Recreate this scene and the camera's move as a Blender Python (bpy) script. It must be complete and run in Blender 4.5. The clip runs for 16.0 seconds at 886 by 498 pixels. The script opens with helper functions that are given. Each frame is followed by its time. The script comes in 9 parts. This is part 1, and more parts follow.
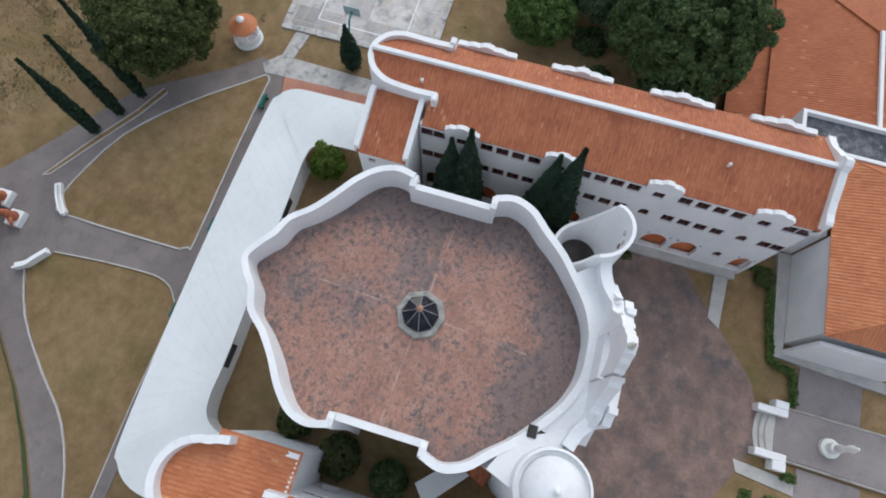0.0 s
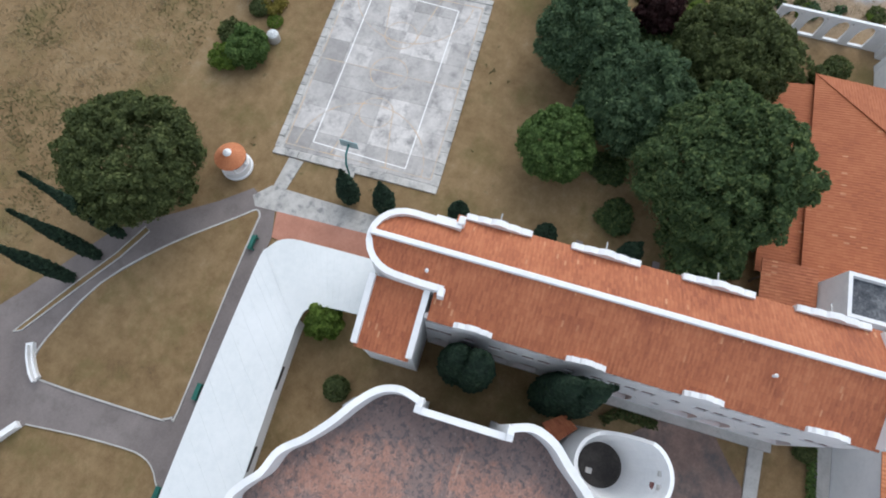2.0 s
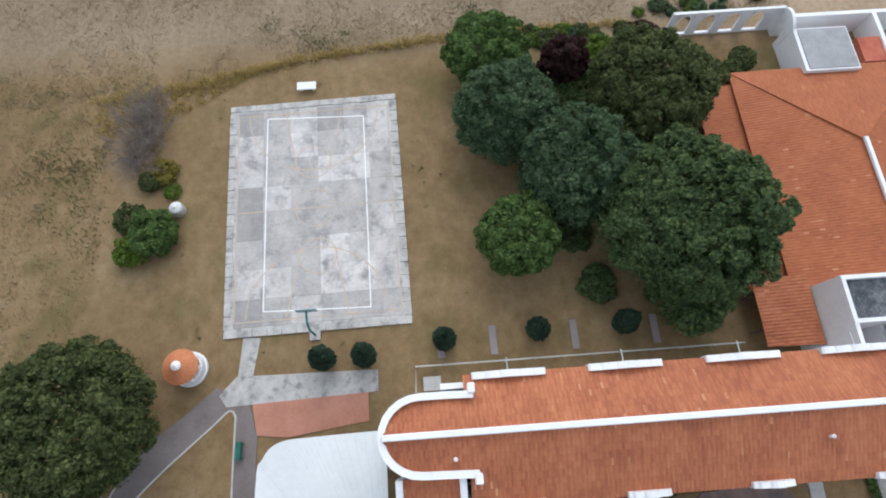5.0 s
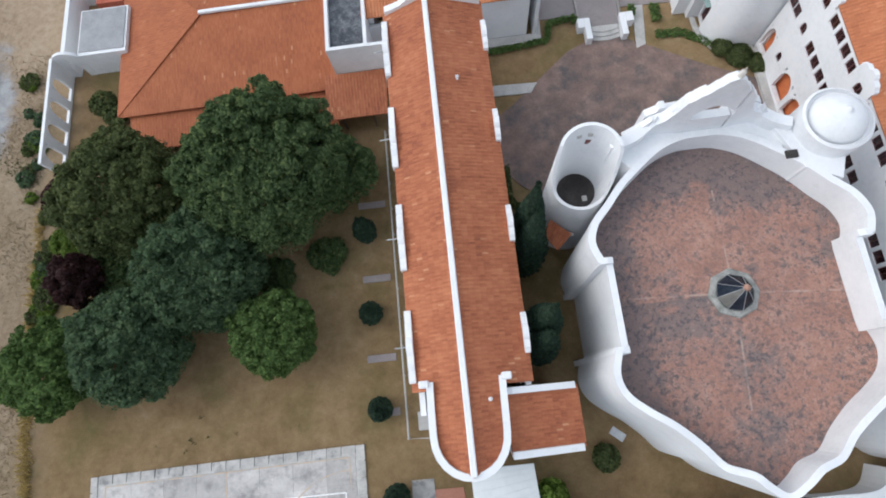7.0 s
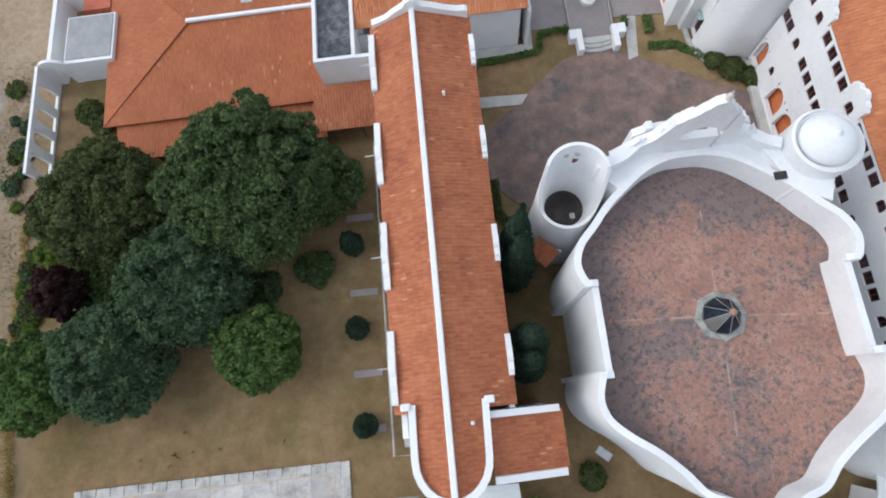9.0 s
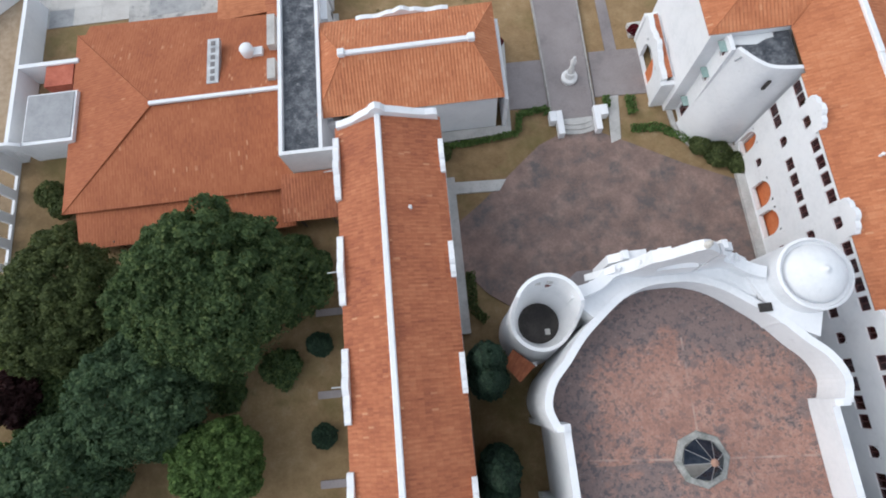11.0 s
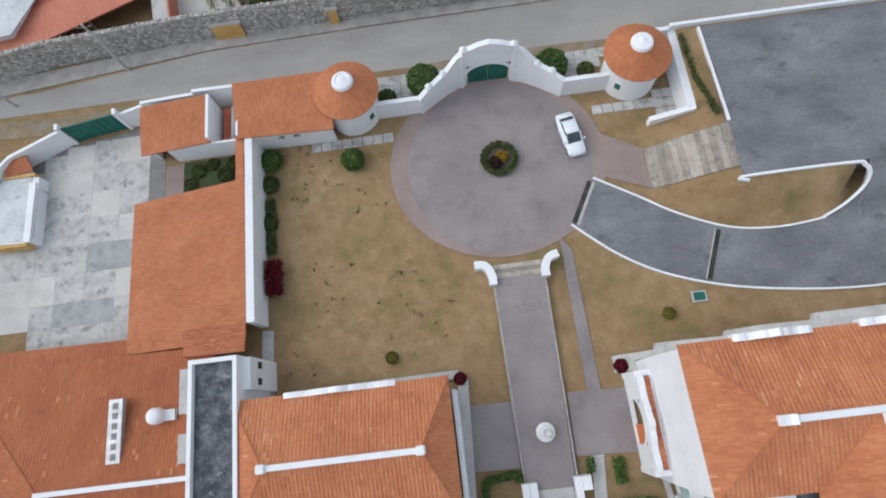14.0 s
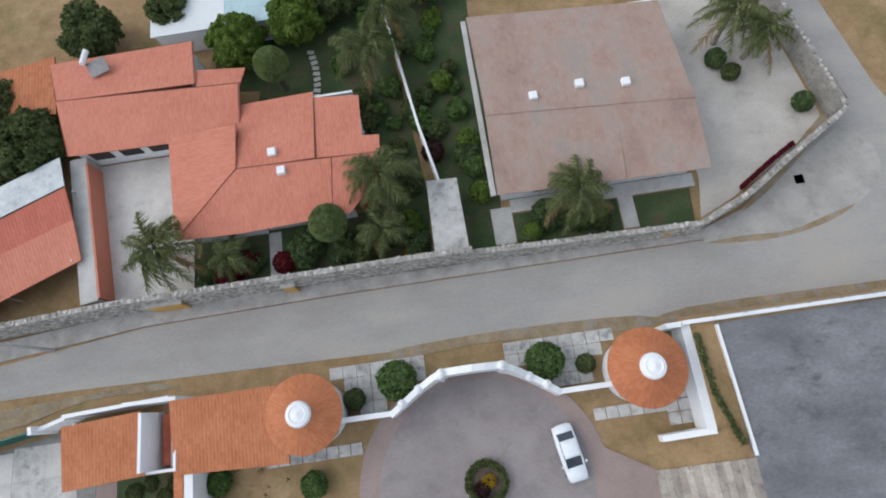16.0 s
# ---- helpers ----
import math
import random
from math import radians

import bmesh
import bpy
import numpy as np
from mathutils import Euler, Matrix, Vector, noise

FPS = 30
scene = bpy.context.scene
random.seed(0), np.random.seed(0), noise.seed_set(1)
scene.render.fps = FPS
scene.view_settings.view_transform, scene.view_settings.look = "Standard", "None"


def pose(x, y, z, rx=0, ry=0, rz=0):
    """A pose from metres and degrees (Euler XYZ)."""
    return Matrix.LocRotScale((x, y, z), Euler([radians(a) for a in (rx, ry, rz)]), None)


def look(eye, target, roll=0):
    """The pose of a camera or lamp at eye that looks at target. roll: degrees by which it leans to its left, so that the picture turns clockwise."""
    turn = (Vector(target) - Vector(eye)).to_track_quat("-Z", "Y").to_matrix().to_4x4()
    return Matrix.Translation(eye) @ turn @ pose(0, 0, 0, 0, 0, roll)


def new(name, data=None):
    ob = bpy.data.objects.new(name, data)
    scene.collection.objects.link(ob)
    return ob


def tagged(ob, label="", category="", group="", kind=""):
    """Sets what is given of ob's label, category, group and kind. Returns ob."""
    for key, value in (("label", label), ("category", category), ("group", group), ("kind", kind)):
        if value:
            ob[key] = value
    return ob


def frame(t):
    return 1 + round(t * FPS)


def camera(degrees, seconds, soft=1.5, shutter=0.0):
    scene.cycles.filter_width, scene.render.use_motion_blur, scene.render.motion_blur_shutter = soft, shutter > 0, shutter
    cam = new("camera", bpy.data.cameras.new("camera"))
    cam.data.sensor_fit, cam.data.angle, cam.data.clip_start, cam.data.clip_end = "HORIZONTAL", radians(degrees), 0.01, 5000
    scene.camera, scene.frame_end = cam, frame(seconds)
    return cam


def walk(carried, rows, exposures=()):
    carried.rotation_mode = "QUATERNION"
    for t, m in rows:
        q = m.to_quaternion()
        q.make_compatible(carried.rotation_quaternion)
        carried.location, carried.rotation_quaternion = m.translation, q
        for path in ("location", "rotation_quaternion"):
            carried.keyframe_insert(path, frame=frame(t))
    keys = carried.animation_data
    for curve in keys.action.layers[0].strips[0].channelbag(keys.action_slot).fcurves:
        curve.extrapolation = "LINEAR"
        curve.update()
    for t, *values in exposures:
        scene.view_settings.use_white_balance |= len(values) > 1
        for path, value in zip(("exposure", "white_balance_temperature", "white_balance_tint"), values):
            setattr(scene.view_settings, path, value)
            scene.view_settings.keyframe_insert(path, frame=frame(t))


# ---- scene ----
EXPOSURE = -0.03
cam = camera(79.2, 16.0, 1.9)
PATH = [
    (0, (1.411, -0.132, 43.308), (0.782, -0.297, 41.417), 2.1),
    (0.5, (-1.158, -1.141, 43.613), (-1.787, -1.304, 41.721), 2.1),
    (1, (-4.285, -2.06, 43.82), (-4.909, -2.226, 41.927), 1.7),
    (1.5, (-7.972, -3.357, 44.001), (-8.586, -3.518, 42.104), 1.8),
    (2, (-11.954, -4.482, 43.788), (-12.567, -4.65, 41.892), 1.2),
    (2.5, (-16.21, -5.733, 43.98), (-16.824, -5.898, 42.084), 1.0),
    (3, (-20.124, -7.102, 44.082), (-20.713, -7.26, 42.177), 0.7),
    (3.2, (-20.990, -7.578, 44.085), (-21.571, -7.729, 42.177), 1.1),
    (5.3, (-22.368, -8.527, 43.978), (-22.998, -8.377, 42.085), -2.0),
    (5.5, (-22.245, -8.458, 44.046), (-22.845, -8.209, 42.155), -4.1),
    (6, (-21.592, -8.299, 44.517), (-21.997, -7.825, 42.616), -11.7),
    (6.5, (-21.247, -7.787, 44.223), (-21.366, -7.242, 42.303), -15.8),
    (7, (-21.087, -7.697, 44.269), (-21.175, -7.156, 42.345), -15.4),
    (7.5, (-20.571, -7.793, 44.143), (-20.667, -7.245, 42.222), -15.6),
    (8, (-20.658, -7.647, 44.215), (-20.744, -7.105, 42.292), -14.9),
    (10.5, (-17.898, -1.18, 44.102), (-17.985, -0.659, 42.173), -15.1),
    (11, (-17.262, 1.556, 44.075), (-17.339, 2.095, 42.151), -14.0),
    (11.5, (-16.565, 5.327, 44.214), (-16.63, 5.865, 42.289), -13.1),
    (12, (-15.569, 9.506, 44.248), (-15.63, 10.05, 42.324), -12.7),
    (12.5, (-14.304, 14.638, 44.312), (-14.366, 15.187, 42.39), -12.9),
    (13, (-13.341, 19.702, 44.257), (-13.397, 20.255, 42.335), -12.5),
    (13.5, (-12.145, 25.406, 44.113), (-12.199, 25.966, 42.193), -12.4),
    (14, (-10.945, 31.051, 43.977), (-10.997, 31.625, 42.062), -12.3),
    (14.5, (-9.783, 37.539, 43.957), (-9.83, 38.11, 42.041), -12.1),
    (15, (-8.435, 44.163, 44.033), (-8.485, 44.722, 42.113), -12.9),
    (15.5, (-7.337, 50.909, 44.134), (-7.379, 51.465, 42.213), -12.4),
    (16, (-6.25, 57.642, 44.263), (-6.281, 58.205, 42.343), -11.5),
]
walk(cam, [(t, look(eye, target, roll)) for t, eye, target, roll in PATH], exposures=[(t, EXPOSURE + d, 5700, 7) for t, d in ((0, -0.06), (1.2, 0.05), (2.5, 0.22), (5.5, 0.22), (7.5, 0.1), (10.5, 0.12), (12.0, 0.02), (14.0, -0.04), (16, 0.0))])

# ---- light: a bright overcast evening, broad soft sky, faint wide sun ----
world = bpy.data.worlds.new("sky")
scene.world = world
world.use_nodes = True
wn = world.node_tree
sky = wn.nodes.new("ShaderNodeTexSky")
sky.sky_type = "NISHITA"
sky.sun_disc = False
sky.sun_elevation, sky.sun_rotation = radians(42), radians(278)
sky.air_density, sky.dust_density, sky.ozone_density = 0.9, 10.0, 1.0
# an even cloud layer veils most of the blue
cloud = wn.nodes.new("ShaderNodeMix")
cloud.data_type = "RGBA"
cloud.inputs[0].default_value = 0.65
cloud.inputs[7].default_value = (5.75, 5.72, 5.7, 1)
wn.links.new(sky.outputs[0], cloud.inputs[6])
wn.links.new(cloud.outputs[2], wn.nodes["Background"].inputs[0])
wn.nodes["Background"].inputs[1].default_value = 0.15
sun_data = bpy.data.lights.new("sun", "SUN")
sun_data.energy, sun_data.angle, sun_data.color = 0.85, radians(80), (1.0, 0.985, 0.965)
sun = new("sun", sun_data)
sun.rotation_euler = (radians(48), 0, radians(-98))

# ---- materials ----
def links_of(m):
    m.use_nodes = True
    nt = m.node_tree
    return nt, nt.nodes, nt.links, nt.nodes["Principled BSDF"]


def noise_node(nt, vec, scale, detail=6.0, rough=0.6):
    n = nt.nodes.new("ShaderNodeTexNoise")
    n.inputs["Scale"].default_value = scale
    n.inputs["Detail"].default_value = detail
    n.inputs["Roughness"].default_value = rough
    nt.links.new(vec, n.inputs["Vector"])
    return n.outputs["Fac"]


def ramp_node(nt, fac, stops):
    r = nt.nodes.new("ShaderNodeValToRGB")
    while len(r.color_ramp.elements) < len(stops):
        r.color_ramp.elements.new(0.5)
    for e, (p, c) in zip(r.color_ramp.elements, stops):
        e.position = p
        e.color = (*c, 1) if len(c) == 3 else c
    nt.links.new(fac, r.inputs[0])
    return r.outputs[0]


def mix_node(nt, fac, a, b, mode="MIX"):
    x = nt.nodes.new("ShaderNodeMix")
    x.data_type, x.blend_type = "RGBA", mode
    for value, socket in ((fac, x.inputs[0]), (a, x.inputs[6]), (b, x.inputs[7])):
        if isinstance(value, (int, float)):
            socket.default_value = value
        elif isinstance(value, tuple):
            socket.default_value = (*value, 1)
        else:
            nt.links.new(value, socket)
    return x.outputs[2]


def math_node(nt, op, a, b=0.0, c=0.0):
    x = nt.nodes.new("ShaderNodeMath")
    x.operation = op
    for value, socket in zip((a, b, c), x.inputs):
        if isinstance(value, (int, float)):
            socket.default_value = value
        else:
            nt.links.new(value, socket)
    return x.outputs[0]


def bump_node(nt, height, strength, distance=0.05):
    b = nt.nodes.new("ShaderNodeBump")
    b.inputs["Strength"].default_value = strength
    b.inputs["Distance"].default_value = distance
    nt.links.new(height, b.inputs["Height"])
    return b.outputs[0]


def place_node(nt, stretch=(1, 1, 1)):
    """World-sized coordinates of the place itself."""
    g = nt.nodes.new("ShaderNodeNewGeometry")
    m = nt.nodes.new("ShaderNodeMapping")
    m.inputs["Scale"].default_value = stretch
    nt.links.new(g.outputs["Position"], m.inputs["Vector"])
    return m.outputs[0]


def surface(name, low, mid, high, coarse=0.3, fine=6.0, rough=0.85, relief=0.3, spread=0.12, dirt=None, dirt_scale=0.8, dirt_at=(0.55, 0.75), stretch=(1, 1, 1), metal=0.0, vary=0.0, relief_scale=None):
    """A weathered surface: two scales of colour, patches of dirt, fine relief."""
    m = bpy.data.materials.new(name)
    nt, nodes, links, bsdf = links_of(m)
    pos = place_node(nt, stretch)
    a, b = noise_node(nt, pos, coarse, 5), noise_node(nt, pos, fine, 8, 0.7)
    both = math_node(nt, "ADD", math_node(nt, "MULTIPLY", a, 0.6), math_node(nt, "MULTIPLY", b, 0.4))
    col = ramp_node(nt, both, [(0.5 - spread, low), (0.5, mid), (0.5 + spread, high)])
    if dirt:
        d = noise_node(nt, pos, dirt_scale, 9, 0.72)
        mask = ramp_node(nt, d, [(dirt_at[0], (0, 0, 0)), (dirt_at[1], (1, 1, 1))])
        col = mix_node(nt, mask, col, dirt)
    if vary:
        info = nt.nodes.new("ShaderNodeObjectInfo")
        f = math_node(nt, "ADD", math_node(nt, "MULTIPLY", info.outputs["Random"], 2 * vary), 1 - vary)
        comb = nt.nodes.new("ShaderNodeCombineColor")
        for s in range(3):
            nt.links.new(f, comb.inputs[s])
        col = mix_node(nt, 1.0, col, comb.outputs[0], "MULTIPLY")
    links.new(col, bsdf.inputs["Base Color"])
    bsdf.inputs["Roughness"].default_value = rough
    bsdf.inputs["Metallic"].default_value = metal
    if relief:
        h = noise_node(nt, pos, relief_scale or fine * 2, 8, 0.7)
        links.new(bump_node(nt, h, relief), bsdf.inputs["Normal"])
    return m


def clay(name, dark, mid, light, moss, moss_at, rib=0.4, lap_relief=0.35, course=0.25, fleck=0.0):
    """Clay barrel tiles: each tile its own burnt tone, from the tile's row and column."""
    m = bpy.data.materials.new(name)
    nt, nodes, links, bsdf = links_of(m)
    uv = nodes.new("ShaderNodeUVMap")
    sep = nodes.new("ShaderNodeSeparateXYZ")
    links.new(uv.outputs[0], sep.inputs[0])
    comb = nodes.new("ShaderNodeCombineXYZ")
    links.new(math_node(nt, "FLOOR", math_node(nt, "MULTIPLY", sep.outputs[0], 2.0)), comb.inputs[0])
    links.new(math_node(nt, "FLOOR", sep.outputs[1]), comb.inputs[1])
    w = nodes.new("ShaderNodeTexWhiteNoise")
    links.new(comb.outputs[0], w.inputs[0])
    pos = place_node(nt)
    patch = noise_node(nt, pos, 0.35, 6, 0.65)
    fine = noise_node(nt, pos, 9.0, 6, 0.7)
    v = math_node(nt, "ADD", math_node(nt, "MULTIPLY", w.outputs[0], 0.16), math_node(nt, "ADD", math_node(nt, "MULTIPLY", patch, 0.5), math_node(nt, "MULTIPLY", fine, 0.34)))
    col = ramp_node(nt, v, [(0.34, dark), (0.5, mid), (0.68, light)])
    grime = ramp_node(nt, noise_node(nt, pos, 1.3, 9, 0.75), [(moss_at, (0, 0, 0)), (moss_at + 0.16, (1, 1, 1))])
    col = mix_node(nt, grime, col, moss)
    # channels between the ribs are coloured darker: rib shade put into the colour
    rib_crest = math_node(nt, "GREATER_THAN", math_node(nt, "ABSOLUTE", math_node(nt, "SUBTRACT", math_node(nt, "FRACT", sep.outputs[0]), 0.5)), 0.27)
    col = mix_node(nt, math_node(nt, "SUBTRACT", 1.0, math_node(nt, "MULTIPLY", math_node(nt, "SUBTRACT", 1.0, rib_crest), 1.0)), mix_node(nt, rib, col, dark), col)
    lap = math_node(nt, "FRACT", sep.outputs[1])
    # lap shade is coloured in below each course; scattered single tiles are paler
    col = mix_node(nt, math_node(nt, "MULTIPLY", math_node(nt, "LESS_THAN", lap, 0.2), course), col, dark)
    if fleck:
        odd = math_node(nt, "MULTIPLY", math_node(nt, "GREATER_THAN", w.outputs[0], 1 - fleck), ramp_node(nt, noise_node(nt, pos, 0.25, 3), [(0.42, (0, 0, 0)), (0.62, (1, 1, 1))]))
        col = mix_node(nt, math_node(nt, "MULTIPLY", odd, 0.4), col, (0.68, 0.42, 0.24))
    links.new(col, bsdf.inputs["Base Color"])
    bsdf.inputs["Roughness"].default_value = 0.8
    links.new(bump_node(nt, math_node(nt, "ADD", lap, math_node(nt, "MULTIPLY", fine, 0.6)), lap_relief, 0.04), bsdf.inputs["Normal"])
    return m


def foliage(name, dark, mid, light):
    m = bpy.data.materials.new(name)
    nt, nodes, links, bsdf = links_of(m)
    g = nodes.new("ShaderNodeNewGeometry")
    pos = place_node(nt)
    v = math_node(nt, "ADD", math_node(nt, "MULTIPLY", g.outputs["Random Per Island"], 0.3), math_node(nt, "ADD", math_node(nt, "MULTIPLY", noise_node(nt, pos, 1.9, 3), 0.34), math_node(nt, "MULTIPLY", noise_node(nt, pos, 0.45, 3), 0.28)))
    col = ramp_node(nt, v, [(0.22, dark), (0.5, mid), (0.76, light)])
    links.new(col, bsdf.inputs["Base Color"])
    bsdf.inputs["Roughness"].default_value = 0.7
    bsdf.inputs["Specular IOR Level"].default_value = 0.25
    thin = nodes.new("ShaderNodeBsdfTranslucent")
    links.new(col, thin.inputs["Color"])
    both = nodes.new("ShaderNodeMixShader")
    both.inputs[0].default_value = 0.5
    links.new(bsdf.outputs[0], both.inputs[1])
    links.new(thin.outputs[0], both.inputs[2])
    links.new(both.outputs[0], nodes["Material Output"].inputs["Surface"])
    return m


def glassy(name, tint, rough=0.08):
    m = bpy.data.materials.new(name)
    nt, nodes, links, bsdf = links_of(m)
    bsdf.inputs["Base Color"].default_value = (*tint, 1)
    bsdf.inputs["Roughness"].default_value = rough
    bsdf.inputs["Transmission Weight"].default_value = 0.85
    bsdf.inputs["IOR"].default_value = 1.45
    return m


PLASTER = surface("white_plaster", (0.71, 0.725, 0.74), (0.79, 0.8, 0.815), (0.83, 0.84, 0.85), 0.4, 3.0, 0.85, 0.12, 0.16, (0.48, 0.48, 0.46), 1.1, (0.62, 0.85))
METAL_WHITE = surface("white_sheet_roof", (0.6, 0.635, 0.645), (0.675, 0.7, 0.708), (0.72, 0.74, 0.75), 0.15, 2.0, 0.45, 0.05, 0.16, (0.5, 0.53, 0.53), 0.5, (0.6, 0.85))
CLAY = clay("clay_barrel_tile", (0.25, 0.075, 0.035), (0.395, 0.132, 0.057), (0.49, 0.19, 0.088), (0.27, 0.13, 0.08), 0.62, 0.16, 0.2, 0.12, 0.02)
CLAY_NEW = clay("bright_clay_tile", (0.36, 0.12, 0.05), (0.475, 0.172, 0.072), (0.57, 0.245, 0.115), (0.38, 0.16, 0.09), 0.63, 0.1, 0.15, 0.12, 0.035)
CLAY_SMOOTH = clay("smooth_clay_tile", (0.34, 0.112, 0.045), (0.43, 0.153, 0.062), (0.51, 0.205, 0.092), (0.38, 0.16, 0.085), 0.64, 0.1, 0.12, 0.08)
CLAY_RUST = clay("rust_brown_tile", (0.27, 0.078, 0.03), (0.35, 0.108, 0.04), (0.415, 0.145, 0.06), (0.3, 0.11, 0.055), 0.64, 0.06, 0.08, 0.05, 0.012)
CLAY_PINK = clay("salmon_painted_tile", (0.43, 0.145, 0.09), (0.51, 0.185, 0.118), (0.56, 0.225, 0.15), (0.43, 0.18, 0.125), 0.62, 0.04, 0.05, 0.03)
CLAY_OLD = surface("faded_clay_tile", (0.25, 0.18, 0.15), (0.35, 0.24, 0.195), (0.47, 0.335, 0.28), 0.35, 2.2, 0.9, 0.25, 0.16, (0.29, 0.25, 0.22), 0.35, (0.46, 0.64), (1.0, 0.6, 1.0))
SLATE = surface("dark_waterproofed_roof", (0.035, 0.04, 0.05), (0.085, 0.092, 0.105), (0.17, 0.177, 0.19), 1.2, 5.0, 0.8, 0.3, 0.1, (0.27, 0.28, 0.29), 1.3, (0.57, 0.7))
PAVER = surface("grey_pink_paving", (0.215, 0.19, 0.19), (0.265, 0.235, 0.232), (0.31, 0.277, 0.27), 0.25, 7.0, 0.9, 0.25, 0.14, (0.185, 0.165, 0.165), 0.4, (0.52, 0.75))
PAVER_RED = surface("reddish_paving", (0.245, 0.19, 0.175), (0.295, 0.228, 0.208), (0.34, 0.268, 0.245), 0.3, 7.0, 0.9, 0.25, 0.14)
PAVER_ORANGE = surface("orange_clay_paving", (0.36, 0.165, 0.115), (0.44, 0.21, 0.145), (0.5, 0.255, 0.185), 0.4, 7.0, 0.9, 0.2, 0.14)
PAVER_OLD = surface("dark_garden_paving", (0.15, 0.13, 0.125), (0.19, 0.165, 0.158), (0.23, 0.202, 0.193), 0.3, 7.0, 0.9, 0.25, 0.14, (0.135, 0.118, 0.11), 0.5, (0.52, 0.72))
COURTYARD = surface("stained_courtyard_paving", (0.15, 0.108, 0.093), (0.215, 0.148, 0.126), (0.285, 0.2, 0.168), 0.5, 5.0, 0.88, 0.25, 0.12, (0.105, 0.095, 0.093), 0.42, (0.48, 0.66))
ASPHALT = surface("worn_asphalt", (0.13, 0.131, 0.14), (0.175, 0.176, 0.188), (0.235, 0.235, 0.245), 0.35, 5.0, 0.85, 0.35, 0.12, (0.105, 0.105, 0.112), 0.5, (0.56, 0.68), (0.6, 1.0, 1.0))
ROAD = surface("dusty_road", (0.27, 0.255, 0.24), (0.325, 0.31, 0.293), (0.38, 0.362, 0.34), 0.22, 7.0, 0.95, 0.25, 0.14, (0.36, 0.33, 0.285), 0.22, (0.5, 0.72), (0.45, 1.0, 1.0))
SANDY = surface("pale_sandy_earth", (0.37, 0.345, 0.31), (0.45, 0.42, 0.38), (0.52, 0.49, 0.45), 0.3, 6.0, 0.95, 0.3, 0.13, (0.27, 0.25, 0.22), 0.4, (0.56, 0.74))
CONCRETE = surface("pale_concrete", (0.36, 0.348, 0.33), (0.48, 0.467, 0.445), (0.56, 0.547, 0.525), 0.8, 4.0, 0.9, 0.2, 0.13, (0.25, 0.25, 0.247), 1.0, (0.51, 0.63), vary=0.07)
STONE = surface("rubble_stone", (0.27, 0.257, 0.235), (0.37, 0.35, 0.32), (0.47, 0.445, 0.405), 0.9, 6.0, 0.9, 0.6, 0.12, (0.14, 0.135, 0.125), 2.0, (0.54, 0.66), vary=0.25)
CURB = surface("pale_kerb", (0.37, 0.36, 0.345), (0.46, 0.45, 0.43), (0.53, 0.52, 0.5), 0.8, 6.0, 0.9, 0.2, 0.14, (0.3, 0.29, 0.27), 1.2, (0.56, 0.74))
GREEN = surface("green_painted_metal", (0.008, 0.085, 0.065), (0.012, 0.125, 0.095), (0.025, 0.17, 0.13), 0.8, 5.0, 0.5, 0.05)
DARK = surface("dark_grate", (0.02, 0.018, 0.017), (0.04, 0.035, 0.032), (0.07, 0.06, 0.055), 1.0, 9.0, 0.8, 0.3)
REDFLOOR = surface("red_clay_floor", (0.3, 0.07, 0.04), (0.42, 0.11, 0.06), (0.5, 0.16, 0.1), 0.5, 6.0, 0.8, 0.1)
ORANGE = surface("orange_painted_plaster", (0.5, 0.13, 0.04), (0.6, 0.18, 0.06), (0.66, 0.23, 0.09), 0.5, 6.0, 0.8, 0.1)
PANE = glassy("dark_window_glass", (0.13, 0.045, 0.055))
WINDOW_FRAME = surface("dark_red_window_frame", (0.1, 0.03, 0.03), (0.15, 0.05, 0.045), (0.2, 0.07, 0.06), 1.0, 8.0, 0.6, 0.1)
DARKSTEEL = surface("dull_collector_glass", (0.12, 0.11, 0.11), (0.17, 0.16, 0.16), (0.22, 0.21, 0.21), 1.0, 6.0, 0.4, 0.05)
BARK = surface("bark", (0.06, 0.045, 0.035), (0.11, 0.085, 0.065), (0.17, 0.13, 0.1), 1.5, 9.0, 0.95, 0.8)
LEAF = foliage("broad_leaf", (0.05, 0.084, 0.036), (0.108, 0.166, 0.064), (0.3, 0.36, 0.13))
LEAF_BLUE = foliage("dusty_green_leaf", (0.052, 0.09, 0.05), (0.105, 0.168, 0.083), (0.24, 0.32, 0.155))
LEAF_BRIGHT = foliage("bright_leaf", (0.06, 0.104, 0.032), (0.13, 0.212, 0.06), (0.28, 0.385, 0.12))
LEAF_LIME = foliage("lime_leaf", (0.075, 0.125, 0.02), (0.16, 0.24, 0.04), (0.28, 0.36, 0.08))
LEAF_OLIVE = foliage("olive_leaf", (0.056, 0.077, 0.03), (0.12, 0.15, 0.054), (0.26, 0.3, 0.11))
LEAF_CYPRESS = foliage("cypress_leaf", (0.017, 0.032, 0.023), (0.036, 0.068, 0.042), (0.082, 0.13, 0.073))
LEAF_PURPLE = foliage("purple_leaf", (0.03, 0.014, 0.014), (0.062, 0.028, 0.028), (0.1, 0.045, 0.042))
LEAF_RED = foliage("red_leaf", (0.08, 0.008, 0.015), (0.16, 0.015, 0.025), (0.25, 0.03, 0.04))
LEAF_DRY = foliage("dry_yellow_leaf", (0.16, 0.14, 0.03), (0.28, 0.24, 0.05), (0.42, 0.37, 0.1))
LEAF_YELLOW = foliage("yellow_flower", (0.25, 0.16, 0.01), (0.45, 0.3, 0.02), (0.6, 0.42, 0.05))
